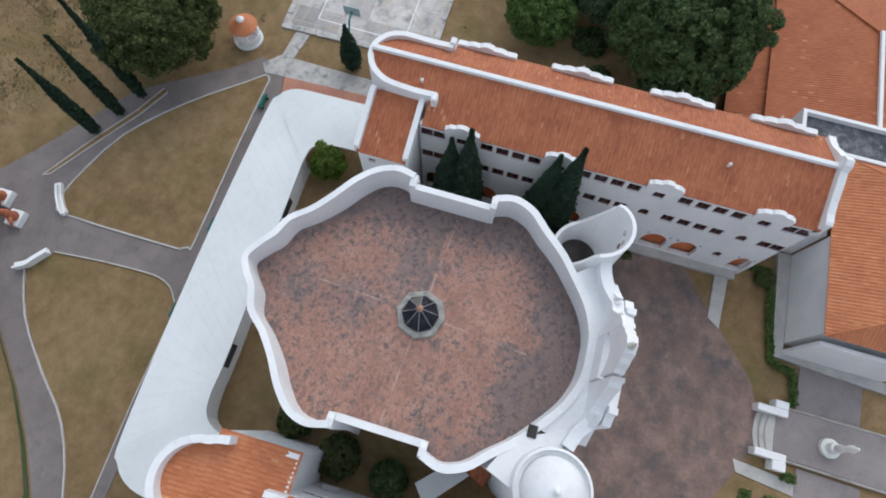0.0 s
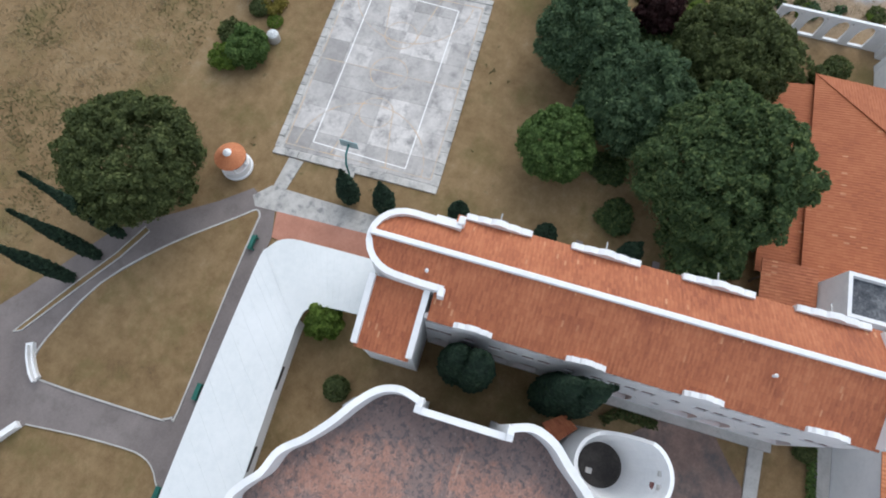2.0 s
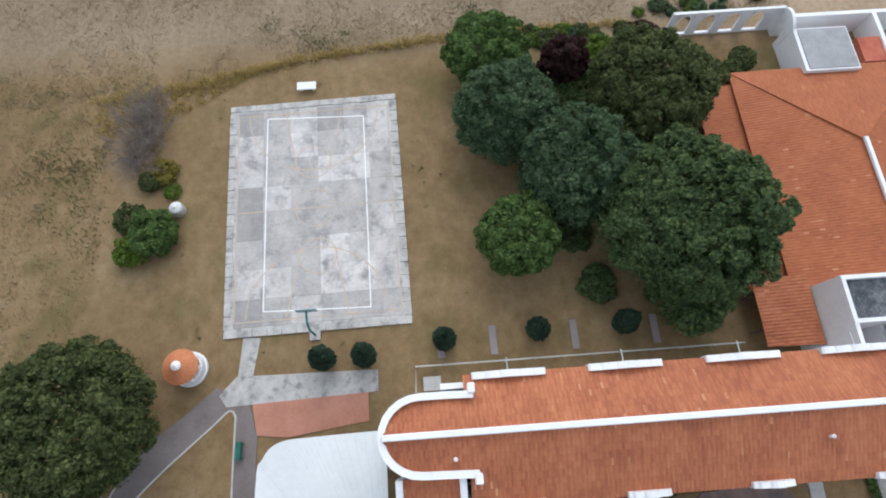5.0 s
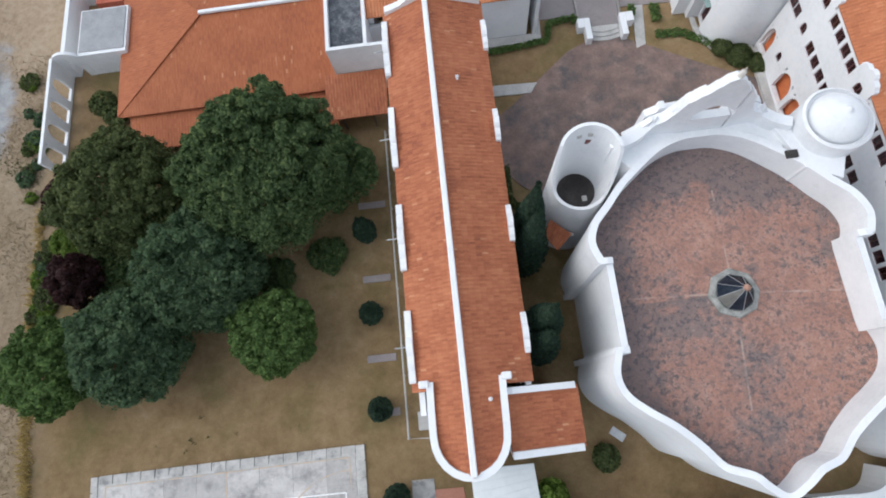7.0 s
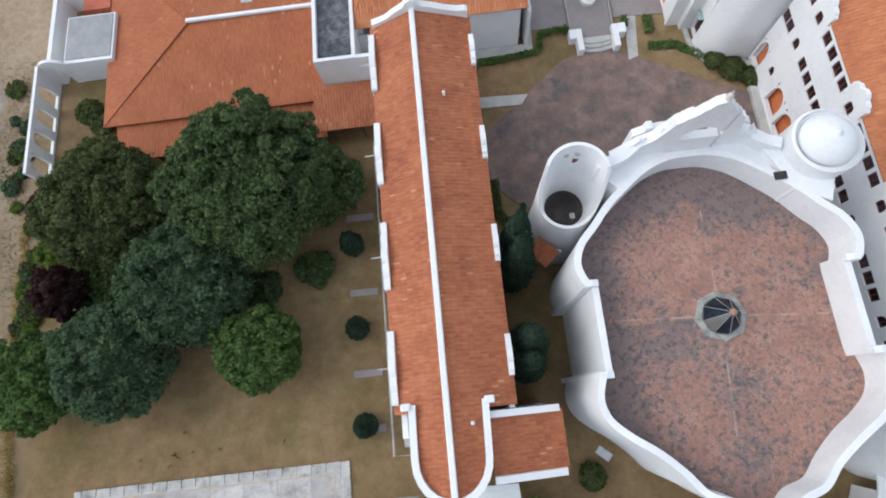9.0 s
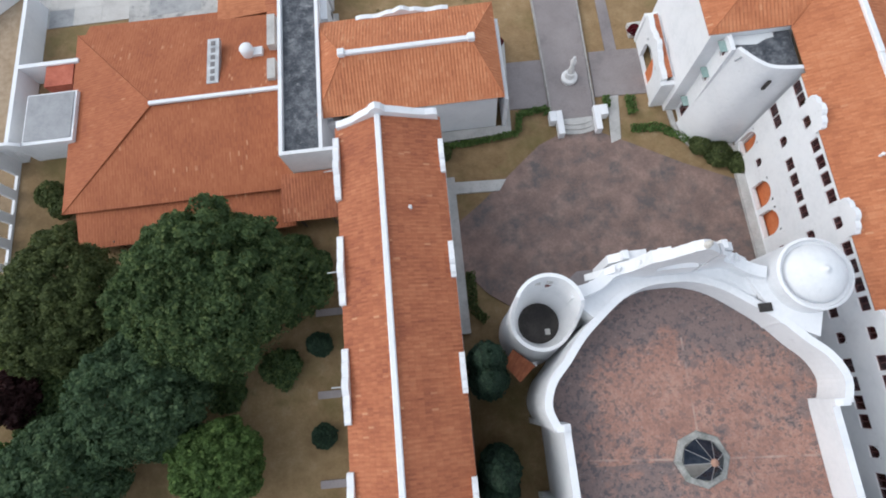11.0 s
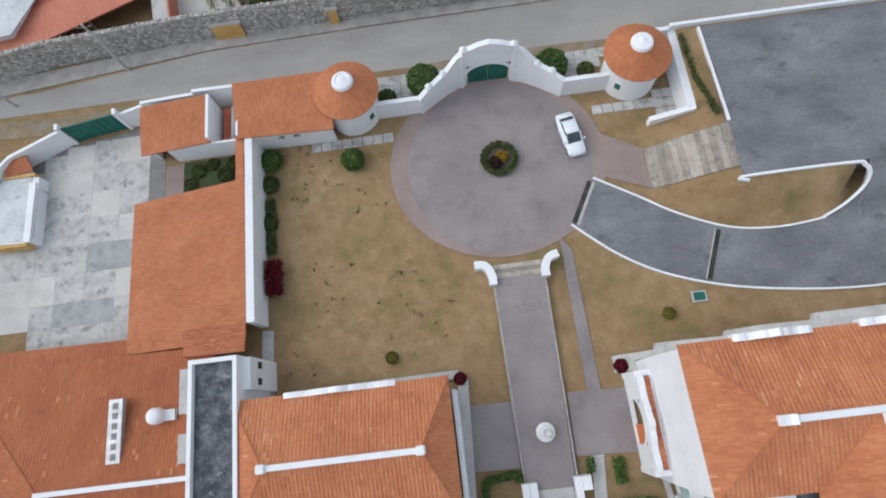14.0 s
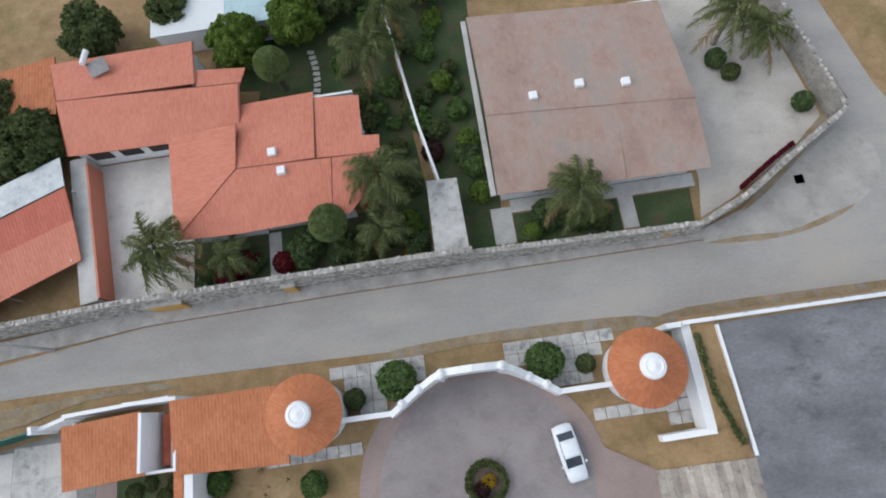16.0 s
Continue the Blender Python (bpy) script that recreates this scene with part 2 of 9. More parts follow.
LEAF_PALM = foliage("palm_leaf", (0.08, 0.1, 0.035), (0.165, 0.19, 0.075), (0.32, 0.33, 0.16))
DRYLEAF = foliage("dry_frond", (0.2, 0.14, 0.06), (0.34, 0.25, 0.12), (0.45, 0.35, 0.18))
CARPAINT = surface("white_car_paint", (0.72, 0.76, 0.8), (0.76, 0.8, 0.84), (0.78, 0.82, 0.86), 1.0, 4.0, 0.25, 0.0)
TAILRED = surface("red_lamp_plastic", (0.2, 0.01, 0.01), (0.28, 0.015, 0.015), (0.34, 0.02, 0.02), 2.0, 8.0, 0.2, 0.02)
CARGLASS = surface("tinted_car_glass", (0.035, 0.045, 0.06), (0.05, 0.062, 0.08), (0.07, 0.085, 0.105), 1.0, 3.0, 0.06, 0.0)
RUBBER = surface("tyre_rubber", (0.015, 0.015, 0.015), (0.025, 0.025, 0.025), (0.04, 0.04, 0.04), 3.0, 9.0, 0.9, 0.2)
STEEL = surface("grey_steel", (0.35, 0.36, 0.37), (0.45, 0.46, 0.47), (0.55, 0.56, 0.57), 1.0, 9.0, 0.45, 0.05, metal=0.6)
LINE_WHITE = surface("white_court_paint", (0.72, 0.72, 0.71), (0.82, 0.82, 0.81), (0.86, 0.86, 0.85), 1.5, 12.0, 0.8, 0.05)
LINE_YELLOW = surface("faded_yellow_paint", (0.5, 0.43, 0.35), (0.57, 0.43, 0.29), (0.64, 0.46, 0.28), 0.7, 5.0, 0.85, 0.05, 0.16, (0.44, 0.42, 0.4), 0.8, (0.45, 0.6))
STATUE = surface("white_carved_stone", (0.66, 0.66, 0.65), (0.76, 0.76, 0.75), (0.82, 0.82, 0.81), 2.0, 9.0, 0.8, 0.15)


def ground_material():
    """Dry lawn: straw and bare brown earth with olive patches, rougher out in the field."""
    m = bpy.data.materials.new("dry_grass")
    nt, nodes, links, bsdf = links_of(m)
    pos = place_node(nt)
    big, mid, fine = noise_node(nt, pos, 0.07, 4, 0.6), noise_node(nt, pos, 0.7, 8, 0.72), noise_node(nt, pos, 7.0, 8, 0.75)
    v = math_node(nt, "ADD", math_node(nt, "MULTIPLY", mid, 0.45), math_node(nt, "ADD", math_node(nt, "MULTIPLY", fine, 0.22), math_node(nt, "MULTIPLY", big, 0.33)))
    col = ramp_node(nt, v, [(0.33, (0.15, 0.1, 0.055)), (0.44, (0.262, 0.175, 0.09)), (0.55, (0.345, 0.24, 0.13)), (0.66, (0.43, 0.335, 0.215))])
    olive = ramp_node(nt, noise_node(nt, pos, 0.16, 7, 0.7), [(0.5, (0, 0, 0)), (0.68, (0.75, 0.75, 0.75))])
    col = mix_node(nt, olive, col, (0.165, 0.145, 0.055))
    sep = nodes.new("ShaderNodeSeparateXYZ")
    links.new(pos, sep.inputs[0])
    # the unmown field lies west of a worn boundary
    edge = math_node(nt, "ADD", sep.outputs[0], math_node(nt, "MULTIPLY", noise_node(nt, pos, 0.25, 5), 5.0))
    far = ramp_node(nt, math_node(nt, "MULTIPLY", math_node(nt, "ADD", edge, 54.0), -0.2), [(0.0, (0, 0, 0)), (1.0, (1, 1, 1))])
    field = ramp_node(nt, math_node(nt, "ADD", math_node(nt, "MULTIPLY", noise_node(nt, pos, 1.6, 9, 0.78), 0.6), math_node(nt, "MULTIPLY", big, 0.4)), [(0.36, (0.2, 0.148, 0.098)), (0.5, (0.36, 0.275, 0.19)), (0.62, (0.47, 0.375, 0.275))])
    col = mix_node(nt, far, col, field)
    # trampled dark spots and straw-pale scuffs
    scuff = noise_node(nt, pos, 1.6, 6, 0.8)
    col = mix_node(nt, ramp_node(nt, scuff, [(0.6, (0, 0, 0)), (0.72, (0.55, 0.55, 0.55))]), col, (0.13, 0.1, 0.055))
    col = mix_node(nt, ramp_node(nt, scuff, [(0.3, (0.4, 0.4, 0.4)), (0.42, (0, 0, 0))]), col, (0.42, 0.32, 0.18))
    # lawns are tinted darker below y = 14, fading out toward the gate
    lawn_tone = ramp_node(nt, math_node(nt, "MULTIPLY", math_node(nt, "SUBTRACT", sep.outputs[1], 14.0), 0.05), [(0.0, (0.76, 0.77, 0.75)), (1.0, (1, 1, 1))])
    col = mix_node(nt, 1.0, col, lawn_tone, "MULTIPLY")
    # a pale gravel wash crosses the field's far corner
    wash = nodes.new("ShaderNodeVectorMath")
    wash.operation = "DISTANCE"
    links.new(place_node(nt, (1.0, 0.45, 0.0)), wash.inputs[0])
    wash.inputs[1].default_value = (-67.0, 10.8, 0.0)
    bed = math_node(nt, "SUBTRACT", math_node(nt, "ADD", 1.8, math_node(nt, "MULTIPLY", noise_node(nt, pos, 0.3, 6, 0.7), 5.0)), wash.outputs["Value"])
    col = mix_node(nt, ramp_node(nt, math_node(nt, "MULTIPLY", bed, 0.4), [(0.35, (0, 0, 0)), (0.8, (1, 1, 1))]), col, ramp_node(nt, mid, [(0.4, (0.24, 0.24, 0.25)), (0.6, (0.38, 0.38, 0.38))]))
    links.new(col, bsdf.inputs["Base Color"])
    bsdf.inputs["Roughness"].default_value = 0.95
    bsdf.inputs["Specular IOR Level"].default_value = 0.15
    links.new(bump_node(nt, noise_node(nt, pos, 11.0, 9, 0.8), 0.7, 0.08), bsdf.inputs["Normal"])
    return m


GRASS = ground_material()


def chapel_roof_material():
    """Brick-coloured roof screed, mottled with grey lichen in blots and specks, thickest toward the courtyard rim."""
    m = bpy.data.materials.new("lichened_roof_screed")
    nt, nodes, links, bsdf = links_of(m)
    pos = place_node(nt)
    v = math_node(nt, "ADD", math_node(nt, "MULTIPLY", noise_node(nt, pos, 0.5, 7, 0.7), 0.55), math_node(nt, "MULTIPLY", noise_node(nt, pos, 4.0, 9, 0.85), 0.45))
    col = ramp_node(nt, v, [(0.36, (0.25, 0.138, 0.108)), (0.5, (0.37, 0.205, 0.155)), (0.62, (0.46, 0.285, 0.22))])
    dist = nodes.new("ShaderNodeVectorMath")
    dist.operation = "DISTANCE"
    links.new(pos, dist.inputs[0])
    dist.inputs[1].default_value = (-4.6, -4.6, 10.0)
    sep = nodes.new("ShaderNodeSeparateXYZ")
    links.new(pos, sep.inputs[0])
    ang = math_node(nt, "ARCTAN2", math_node(nt, "ADD", sep.outputs[1], 3.1), math_node(nt, "ADD", sep.outputs[0], 5.0))
    # damp rims toward the courtyard and the west wing, a washed facet between them, rougher growth on the south facets
    damp_north = ramp_node(nt, math_node(nt, "MULTIPLY", math_node(nt, "ADD", sep.outputs[1], 1.0), 0.1), [(0.25, (0, 0, 0)), (0.54, (0.13, 0.13, 0.13)), (0.68, (0.3, 0.3, 0.3))])
    damp_west = ramp_node(nt, math_node(nt, "MULTIPLY", math_node(nt, "ADD", sep.outputs[0], 14.0), 0.1), [(0.15, (0.2, 0.2, 0.2)), (0.42, (0.05, 0.05, 0.05)), (0.65, (0, 0, 0))])
    washed = math_node(nt, "MULTIPLY", math_node(nt, "GREATER_THAN", ang, 1.57), -0.055)
    rough_side = math_node(nt, "MULTIPLY", math_node(nt, "LESS_THAN", ang, -0.7), 0.035)
    rim = math_node(nt, "ADD", math_node(nt, "MULTIPLY", math_node(nt, "SUBTRACT", dist.outputs["Value"], 7.0), 0.008), math_node(nt, "ADD", math_node(nt, "ADD", damp_north, damp_west), math_node(nt, "ADD", washed, rough_side)))
    blots = math_node(nt, "ADD", math_node(nt, "MULTIPLY", noise_node(nt, pos, 0.25, 4, 0.6), 0.5), math_node(nt, "MULTIPLY", noise_node(nt, pos, 1.5, 10, 0.8), 0.5))
    lichen = math_node(nt, "ADD", blots, rim)
    col = mix_node(nt, ramp_node(nt, lichen, [(0.49, (0, 0, 0)), (0.58, (0.8, 0.8, 0.8))]), col, (0.17, 0.138, 0.135))
    cover = ramp_node(nt, lichen, [(0.4, (0.35, 0.35, 0.35)), (0.54, (1, 1, 1))])
    for scale, low, high, strength, tone in ((3.2, 0.53, 0.56, 0.85, (0.105, 0.092, 0.095)), (7.5, 0.56, 0.6, 0.75, (0.12, 0.1, 0.1)), (1.1, 0.57, 0.6, 0.6, (0.14, 0.12, 0.122))):
        specks = ramp_node(nt, noise_node(nt, pos, scale, 7, 0.72), [(low, (0, 0, 0)), (high, (strength,) * 3)])
        col = mix_node(nt, math_node(nt, "MULTIPLY", specks, cover), col, tone)
    pale = ramp_node(nt, noise_node(nt, place_node(nt, (1.0, 1.0, 0.3)), 5.0, 7, 0.75), [(0.6, (0, 0, 0)), (0.65, (0.55, 0.55, 0.55))])
    col = mix_node(nt, pale, col, (0.42, 0.35, 0.31))
    # pale screed joints radiating from the lantern
    turn = math_node(nt, "ABSOLUTE", math_node(nt, "SUBTRACT", math_node(nt, "FRACT", math_node(nt, "ADD", math_node(nt, "MULTIPLY", ang, 4 / 6.28318), 0.54)), 0.5))
    away = nodes.new("ShaderNodeVectorMath")
    away.operation = "DISTANCE"
    links.new(pos, away.inputs[0])
    away.inputs[1].default_value = (-5.0, -3.1, 10.2)
    near = math_node(nt, "MULTIPLY", math_node(nt, "LESS_THAN", math_node(nt, "MULTIPLY", math_node(nt, "MULTIPLY", turn, 1.57), away.outputs["Value"]), 0.06), math_node(nt, "LESS_THAN", away.outputs["Value"], 7.0))
    worn = ramp_node(nt, noise_node(nt, pos, 0.6, 4), [(0.42, (0, 0, 0)), (0.62, (0.45, 0.45, 0.45))])
    col = mix_node(nt, math_node(nt, "MULTIPLY", near, worn), col, (0.52, 0.41, 0.34))
    links.new(col, bsdf.inputs["Base Color"])
    bsdf.inputs["Roughness"].default_value = 0.9
    links.new(bump_node(nt, noise_node(nt, pos, 9.0, 9, 0.8), 0.4, 0.05), bsdf.inputs["Normal"])
    return m


SCREED = chapel_roof_material()

# ---- building blocks ----
CX = -5.2  # the axis of the whole compound


def thing(name, label, category, at=(0, 0, 0), group="", kind=""):
    ob = new(name)
    ob.location = at
    ob.empty_display_size = 0.5
    return tagged(ob, label, category, group, kind)


def undo(parent):
    """Parts are laid out in world coordinates, so only a thing's own place is undone."""
    return Matrix.Identity(4) if parent.data else Matrix.Translation(-parent.location)


def part(name, bm, material, parent=None, label="", smooth=False, fix=True):
    """One bmesh as one mesh object, in world coordinates, under a thing or a part."""
    if fix:
        bmesh.ops.recalc_face_normals(bm, faces=bm.faces)
    me = bpy.data.meshes.new(name)
    bm.to_mesh(me)
    bm.free()
    me.materials.append(material)
    if smooth:
        me.polygons.foreach_set("use_smooth", [True] * len(me.polygons))
    ob = new(name, me)
    if parent is not None:
        ob.parent = parent
        ob.matrix_parent_inverse = undo(parent)
    if label:
        ob["label"] = label
    return ob


def shared(name, me, m, parent):
    """Another object on the same mesh, at m, under parent."""
    ob = new(name, me)
    ob.parent = parent
    ob.matrix_parent_inverse = undo(parent)
    ob.matrix_basis = m
    return ob


def sheet(name, bm, material, label, category, kind="structure"):
    return tagged(part(name, bm, material), label, category, kind=kind)


def add_box(bm, x0, y0, z0, x1, y1, z1, m=None, bevel=0.0):
    mm = Matrix.Translation(((x0 + x1) / 2, (y0 + y1) / 2, (z0 + z1) / 2)) @ Matrix.Diagonal((abs(x1 - x0), abs(y1 - y0), abs(z1 - z0), 1))
    made = bmesh.ops.create_cube(bm, size=1, matrix=(m @ mm) if m else mm)
    if bevel:
        edges = {e for v in made["verts"] for e in v.link_edges}
        bmesh.ops.bevel(bm, geom=list(edges), offset=bevel, segments=1, affect="EDGES")
    return bm


def box(*a, m=None, bevel=0.0):
    return add_box(bmesh.new(), *a, m=m, bevel=bevel)


def add_prism(bm, poly, z0, z1, height=None):
    """A slab over a plan outline; height(x, y) lifts it on to sloping ground."""
    lift = height or (lambda x, y: 0.0)
    low = [bm.verts.new((x, y, z0 + lift(x, y))) for x, y in poly]
    top = [bm.verts.new((x, y, z1 + lift(x, y))) for x, y in poly]
    n = len(poly)
    bm.faces.new(low[::-1])
    bm.faces.new(top)
    for i in range(n):
        bm.faces.new((low[i], low[(i + 1) % n], top[(i + 1) % n], top[i]))
    return bm


def prism(poly, z0, z1, height=None):
    return add_prism(bmesh.new(), poly, z0, z1, height)


def add_profile(bm, pts, depth, m):
    """A flat outline in u, z, made thick along v, then laid by m."""
    a = [bm.verts.new(m @ Vector((u, 0, z))) for u, z in pts]
    b = [bm.verts.new(m @ Vector((u, depth, z))) for u, z in pts]
    n = len(pts)
    bm.faces.new(a)
    bm.faces.new(b[::-1])
    for i in range(n):
        bm.faces.new((a[i], b[i], b[(i + 1) % n], a[(i + 1) % n]))
    return bm


def smooth_line(pts, steps=6, closed=False):
    """A Catmull-Rom curve through the points."""
    out, n = [], len(pts)
    P = [Vector(p) for p in pts]
    for i in range(n if closed else n - 1):
        if closed:
            a, b, c, d = P[i - 1], P[i], P[(i + 1) % n], P[(i + 2) % n]
        else:
            a, b, c, d = P[max(i - 1, 0)], P[i], P[i + 1], P[min(i + 2, n - 1)]
        for k in range(steps):
            t = k / steps
            out.append(0.5 * (2 * b + (c - a) * t + (2 * a - 5 * b + 4 * c - d) * t * t + (3 * b - a - 3 * c + d) * t ** 3))
    if not closed:
        out.append(P[-1])
    return out


def add_ribbon(bm, line, thick, low, top, closed=False, batter=0.0):
    """A wall along a plan line. low, top: heights, or functions of (index, share along the line). batter widens the foot outward (to the right of the way)."""
    pts = [Vector((p[0], p[1])) for p in line]
    n = len(pts)
    rows = []
    for i, p in enumerate(pts):
        before = pts[i - 1] if (i or closed) else p
        after = pts[(i + 1) % n] if (i < n - 1 or closed) else p
        d = (after - before).normalized()
        side = Vector((d.y, -d.x)) * thick / 2
        s = i / max(n - 1, 1)
        lo = low(i, s) if callable(low) else low
        hi = top(i, s) if callable(top) else top
        foot = side * (1 + 2 * batter / thick)
        q = [(p + foot, lo), (p + side, hi), (p - side, hi), (p - side, lo)]
        rows.append([bm.verts.new((v.x, v.y, z)) for v, z in q])
    for i in range(n if closed else n - 1):
        a, b = rows[i], rows[(i + 1) % n]
        for k in range(4):
            bm.faces.new((a[k], a[(k + 1) % 4], b[(k + 1) % 4], b[k]))
    if not closed:
        bm.faces.new(rows[0])
        bm.faces.new(rows[-1][::-1])
    return bm


def ribbon(line, thick, low, top, closed=False, batter=0.0):
    return add_ribbon(bmesh.new(), line, thick, low, top, closed, batter)


def add_lathe(bm, profile, at, segments=32, closed_top=True):
    """Rings of (radius, z) turned round the vertical through at."""
    rings = []
    for r, z in profile:
        rings.append([bm.verts.new((at[0] + r * math.cos(2 * math.pi * k / segments), at[1] + r * math.sin(2 * math.pi * k / segments), at[2] + z)) for k in range(segments)])
    for a, b in zip(rings, rings[1:]):
        for k in range(segments):
            bm.faces.new((a[k], a[(k + 1) % segments], b[(k + 1) % segments], b[k]))
    bm.faces.new(rings[0][::-1])
    if closed_top:
        bm.faces.new(rings[-1])
    return bm


def lathe(profile, at, segments=32):
    return add_lathe(bmesh.new(), profile, at, segments)


def add_tube(bm, line, radius, sides=8):
    """A pipe along 3D points; radius may be a list."""
    P = [Vector(p) for p in line]
    rings = []
    for i, p in enumerate(P):
        d = (P[min(i + 1, len(P) - 1)] - P[max(i - 1, 0)]).normalized()
        q = d.to_track_quat("Z", "Y")
        r = radius[i] if isinstance(radius, (list, tuple)) else radius
        rings.append([bm.verts.new(p + q @ Vector((r * math.cos(2 * math.pi * k / sides), r * math.sin(2 * math.pi * k / sides), 0))) for k in range(sides)])
    for a, b in zip(rings, rings[1:]):
        for k in range(sides):
            bm.faces.new((a[k], a[(k + 1) % sides], b[(k + 1) % sides], b[k]))
    bm.faces.new(rings[0][::-1])
    bm.faces.new(rings[-1])
    return bm


def tube(line, radius, sides=8):
    return add_tube(bmesh.new(), line, radius, sides)


def tiled(poly, down, pitch=0.27, row=0.42, rise=0.036, thick=0.12):
    """A slope of barrel tiles: ribs that run down the slope, cut to the outline of a planar polygon, with a solid underside."""
    P = [Vector(p) for p in poly]
    n = (P[1] - P[0]).cross(P[2] - P[0]).normalized()
    if n.z < 0:
        n = -n
    d = Vector(down)
    d = (d - n * d.dot(n)).normalized()
    u = n.cross(d).normalized()
    o = P[0]
    Q = [((p - o).dot(u), (p - o).dot(d)) for p in P]
    u0, u1 = min(q[0] for q in Q), max(q[0] for q in Q)

    def span(x):
        hits = []
        for (a, b), (c, e) in zip(Q, Q[1:] + Q[:1]):
            if abs(a - c) > 1e-9 and min(a, c) - 1e-7 <= x <= max(a, c) + 1e-7:
                hits.append(b + (e - b) * (x - a) / (c - a))
        return (min(hits), max(hits)) if hits else None

    per = 4
    count = max(2, int(round((u1 - u0) / pitch)) * per)
    bm = bmesh.new()
    uvl = bm.loops.layers.uv.new("UVMap")
    cols = []
    for k in range(count + 1):
        x = min(max(u0 + (u1 - u0) * k / count, u0 + 1e-5), u1 - 1e-5)
        s = span(x)
        if not s:
            continue
        # one strong arch and one shallow gutter a tile
        h = rise * (0.5 + 0.5 * math.cos(2 * math.pi * k / per))
        m = max(1, int((max(q[1] for q in Q) - min(q[1] for q in Q)) / 1.3))
        col = []
        for j in range(m + 1):
            v = s[0] + (s[1] - s[0]) * j / m
            wob = 0.012 * noise.noise((x * 0.9, v * 0.7, o.x))
            col.append((bm.verts.new(o + u * x + d * v + n * (h + wob)), k / per, v / row))
        cols.append(col)
    for a, b in zip(cols, cols[1:]):
        for j in range(len(a) - 1):
            vs = [a[j], a[j + 1], b[j + 1], b[j]]
            pts = [w[0].co for w in vs]
            if (pts[0] - pts[1]).length < 1e-4 and (pts[2] - pts[3]).length < 1e-4:
                continue
            f = bm.faces.new([w[0] for w in vs])
            for loop, w in zip(f.loops, vs):
                loop[uvl].uv = (w[1], w[2])
    top = [bm.verts.new(p - n * 0.01) for p in P]
    low = [bm.verts.new(p - n * thick) for p in P]
    bm.faces.new(low[::-1])
    for i in range(len(P)):
        bm.faces.new((low[i], low[(i + 1) % len(P)], top[(i + 1) % len(P)], top[i]))
    bm.normal_update()
    for f in bm.faces:
        if f.normal.dot(n) < -0.2 and len(f.verts) == 4 and f.calc_area() < 0.6:
            f.normal_flip()
    return bm


def wall_panel(bm, m, length, z0, z1, thick, openings):
    """A solid wall panel from u=0 to length, v=0 (outside) to thick (inside), with real openings (centre u, centre z, width, height, kind)."""
    us = sorted({0.0, length, *[min(max(c - w / 2, 0), length) for c, _, w, _, _ in openings], *[min(max(c + w / 2, 0), length) for c, _, w, _, _ in openings]})
    zs = sorted({z0, z1, *[z - h / 2 for _, z, _, h, _ in openings], *[z + h / 2 for _, z, _, h, _ in openings]})
    for a, b in zip(us, us[1:]):
        run = None
        for c, d in list(zip(zs, zs[1:])) + [(None, None)]:
            free = c is not None and not any(abs((a + b) / 2 - oc) < w / 2 and abs((c + d) / 2 - oz) < h / 2 for oc, oz, w, h, _ in openings)
            if free:
                run = (run[0], d) if run else (c, d)
            elif run:
                add_box(bm, a, 0, run[0], b, thick, run[1], m)
                run = None
    for c, z, w, h, kind in openings:
        if kind == "rect":
            continue
        n = 24
        curve, frame_pts = [], []
        for k in range(n):
            t = 2 * math.pi * (k + 0.5) / n
            x, y = math.cos(t), math.sin(t)
            if kind == "arch" and y < 0.25:
                q = 1 / max(abs(x), abs(y))
                curve.append((c + x * q * w / 2, z + y * q * h / 2))
            else:
                curve.append((c + x * w / 2, z + y * h / 2))
            q = 1 / max(abs(x), abs(y))
            frame_pts.append((c + x * q * w / 2, z + y * q * h / 2))
        for k in range(n):
            a, b, e, f = curve[k], curve[(k + 1) % n], frame_pts[(k + 1) % n], frame_pts[k]
            if abs(a[0] - f[0]) + abs(a[1] - f[1]) < 1e-6 and abs(b[0] - e[0]) + abs(b[1] - e[1]) < 1e-6:
                continue
            quad = [a, b, e, f]
            v0 = [bm.verts.new(m @ Vector((p[0], 0, p[1]))) for p in quad]
            v1 = [bm.verts.new(m @ Vector((p[0], thick, p[1]))) for p in quad]
            bm.faces.new(v0)
            bm.faces.new(v1[::-1])
            bm.faces.new((v0[0], v0[1], v1[1], v1[0]))
    return bm


def frame_of(p0, p1):
    """A matrix whose u runs from p0 to p1 in plan, v to the left of it, z up."""
    d = (Vector((p1[0], p1[1], 0)) - Vector((p0[0], p0[1], 0)))
    a = math.atan2(d.y, d.x)
    return Matrix.Translation((p0[0], p0[1], 0)) @ Matrix.Rotation(a, 4, "Z"), d.length


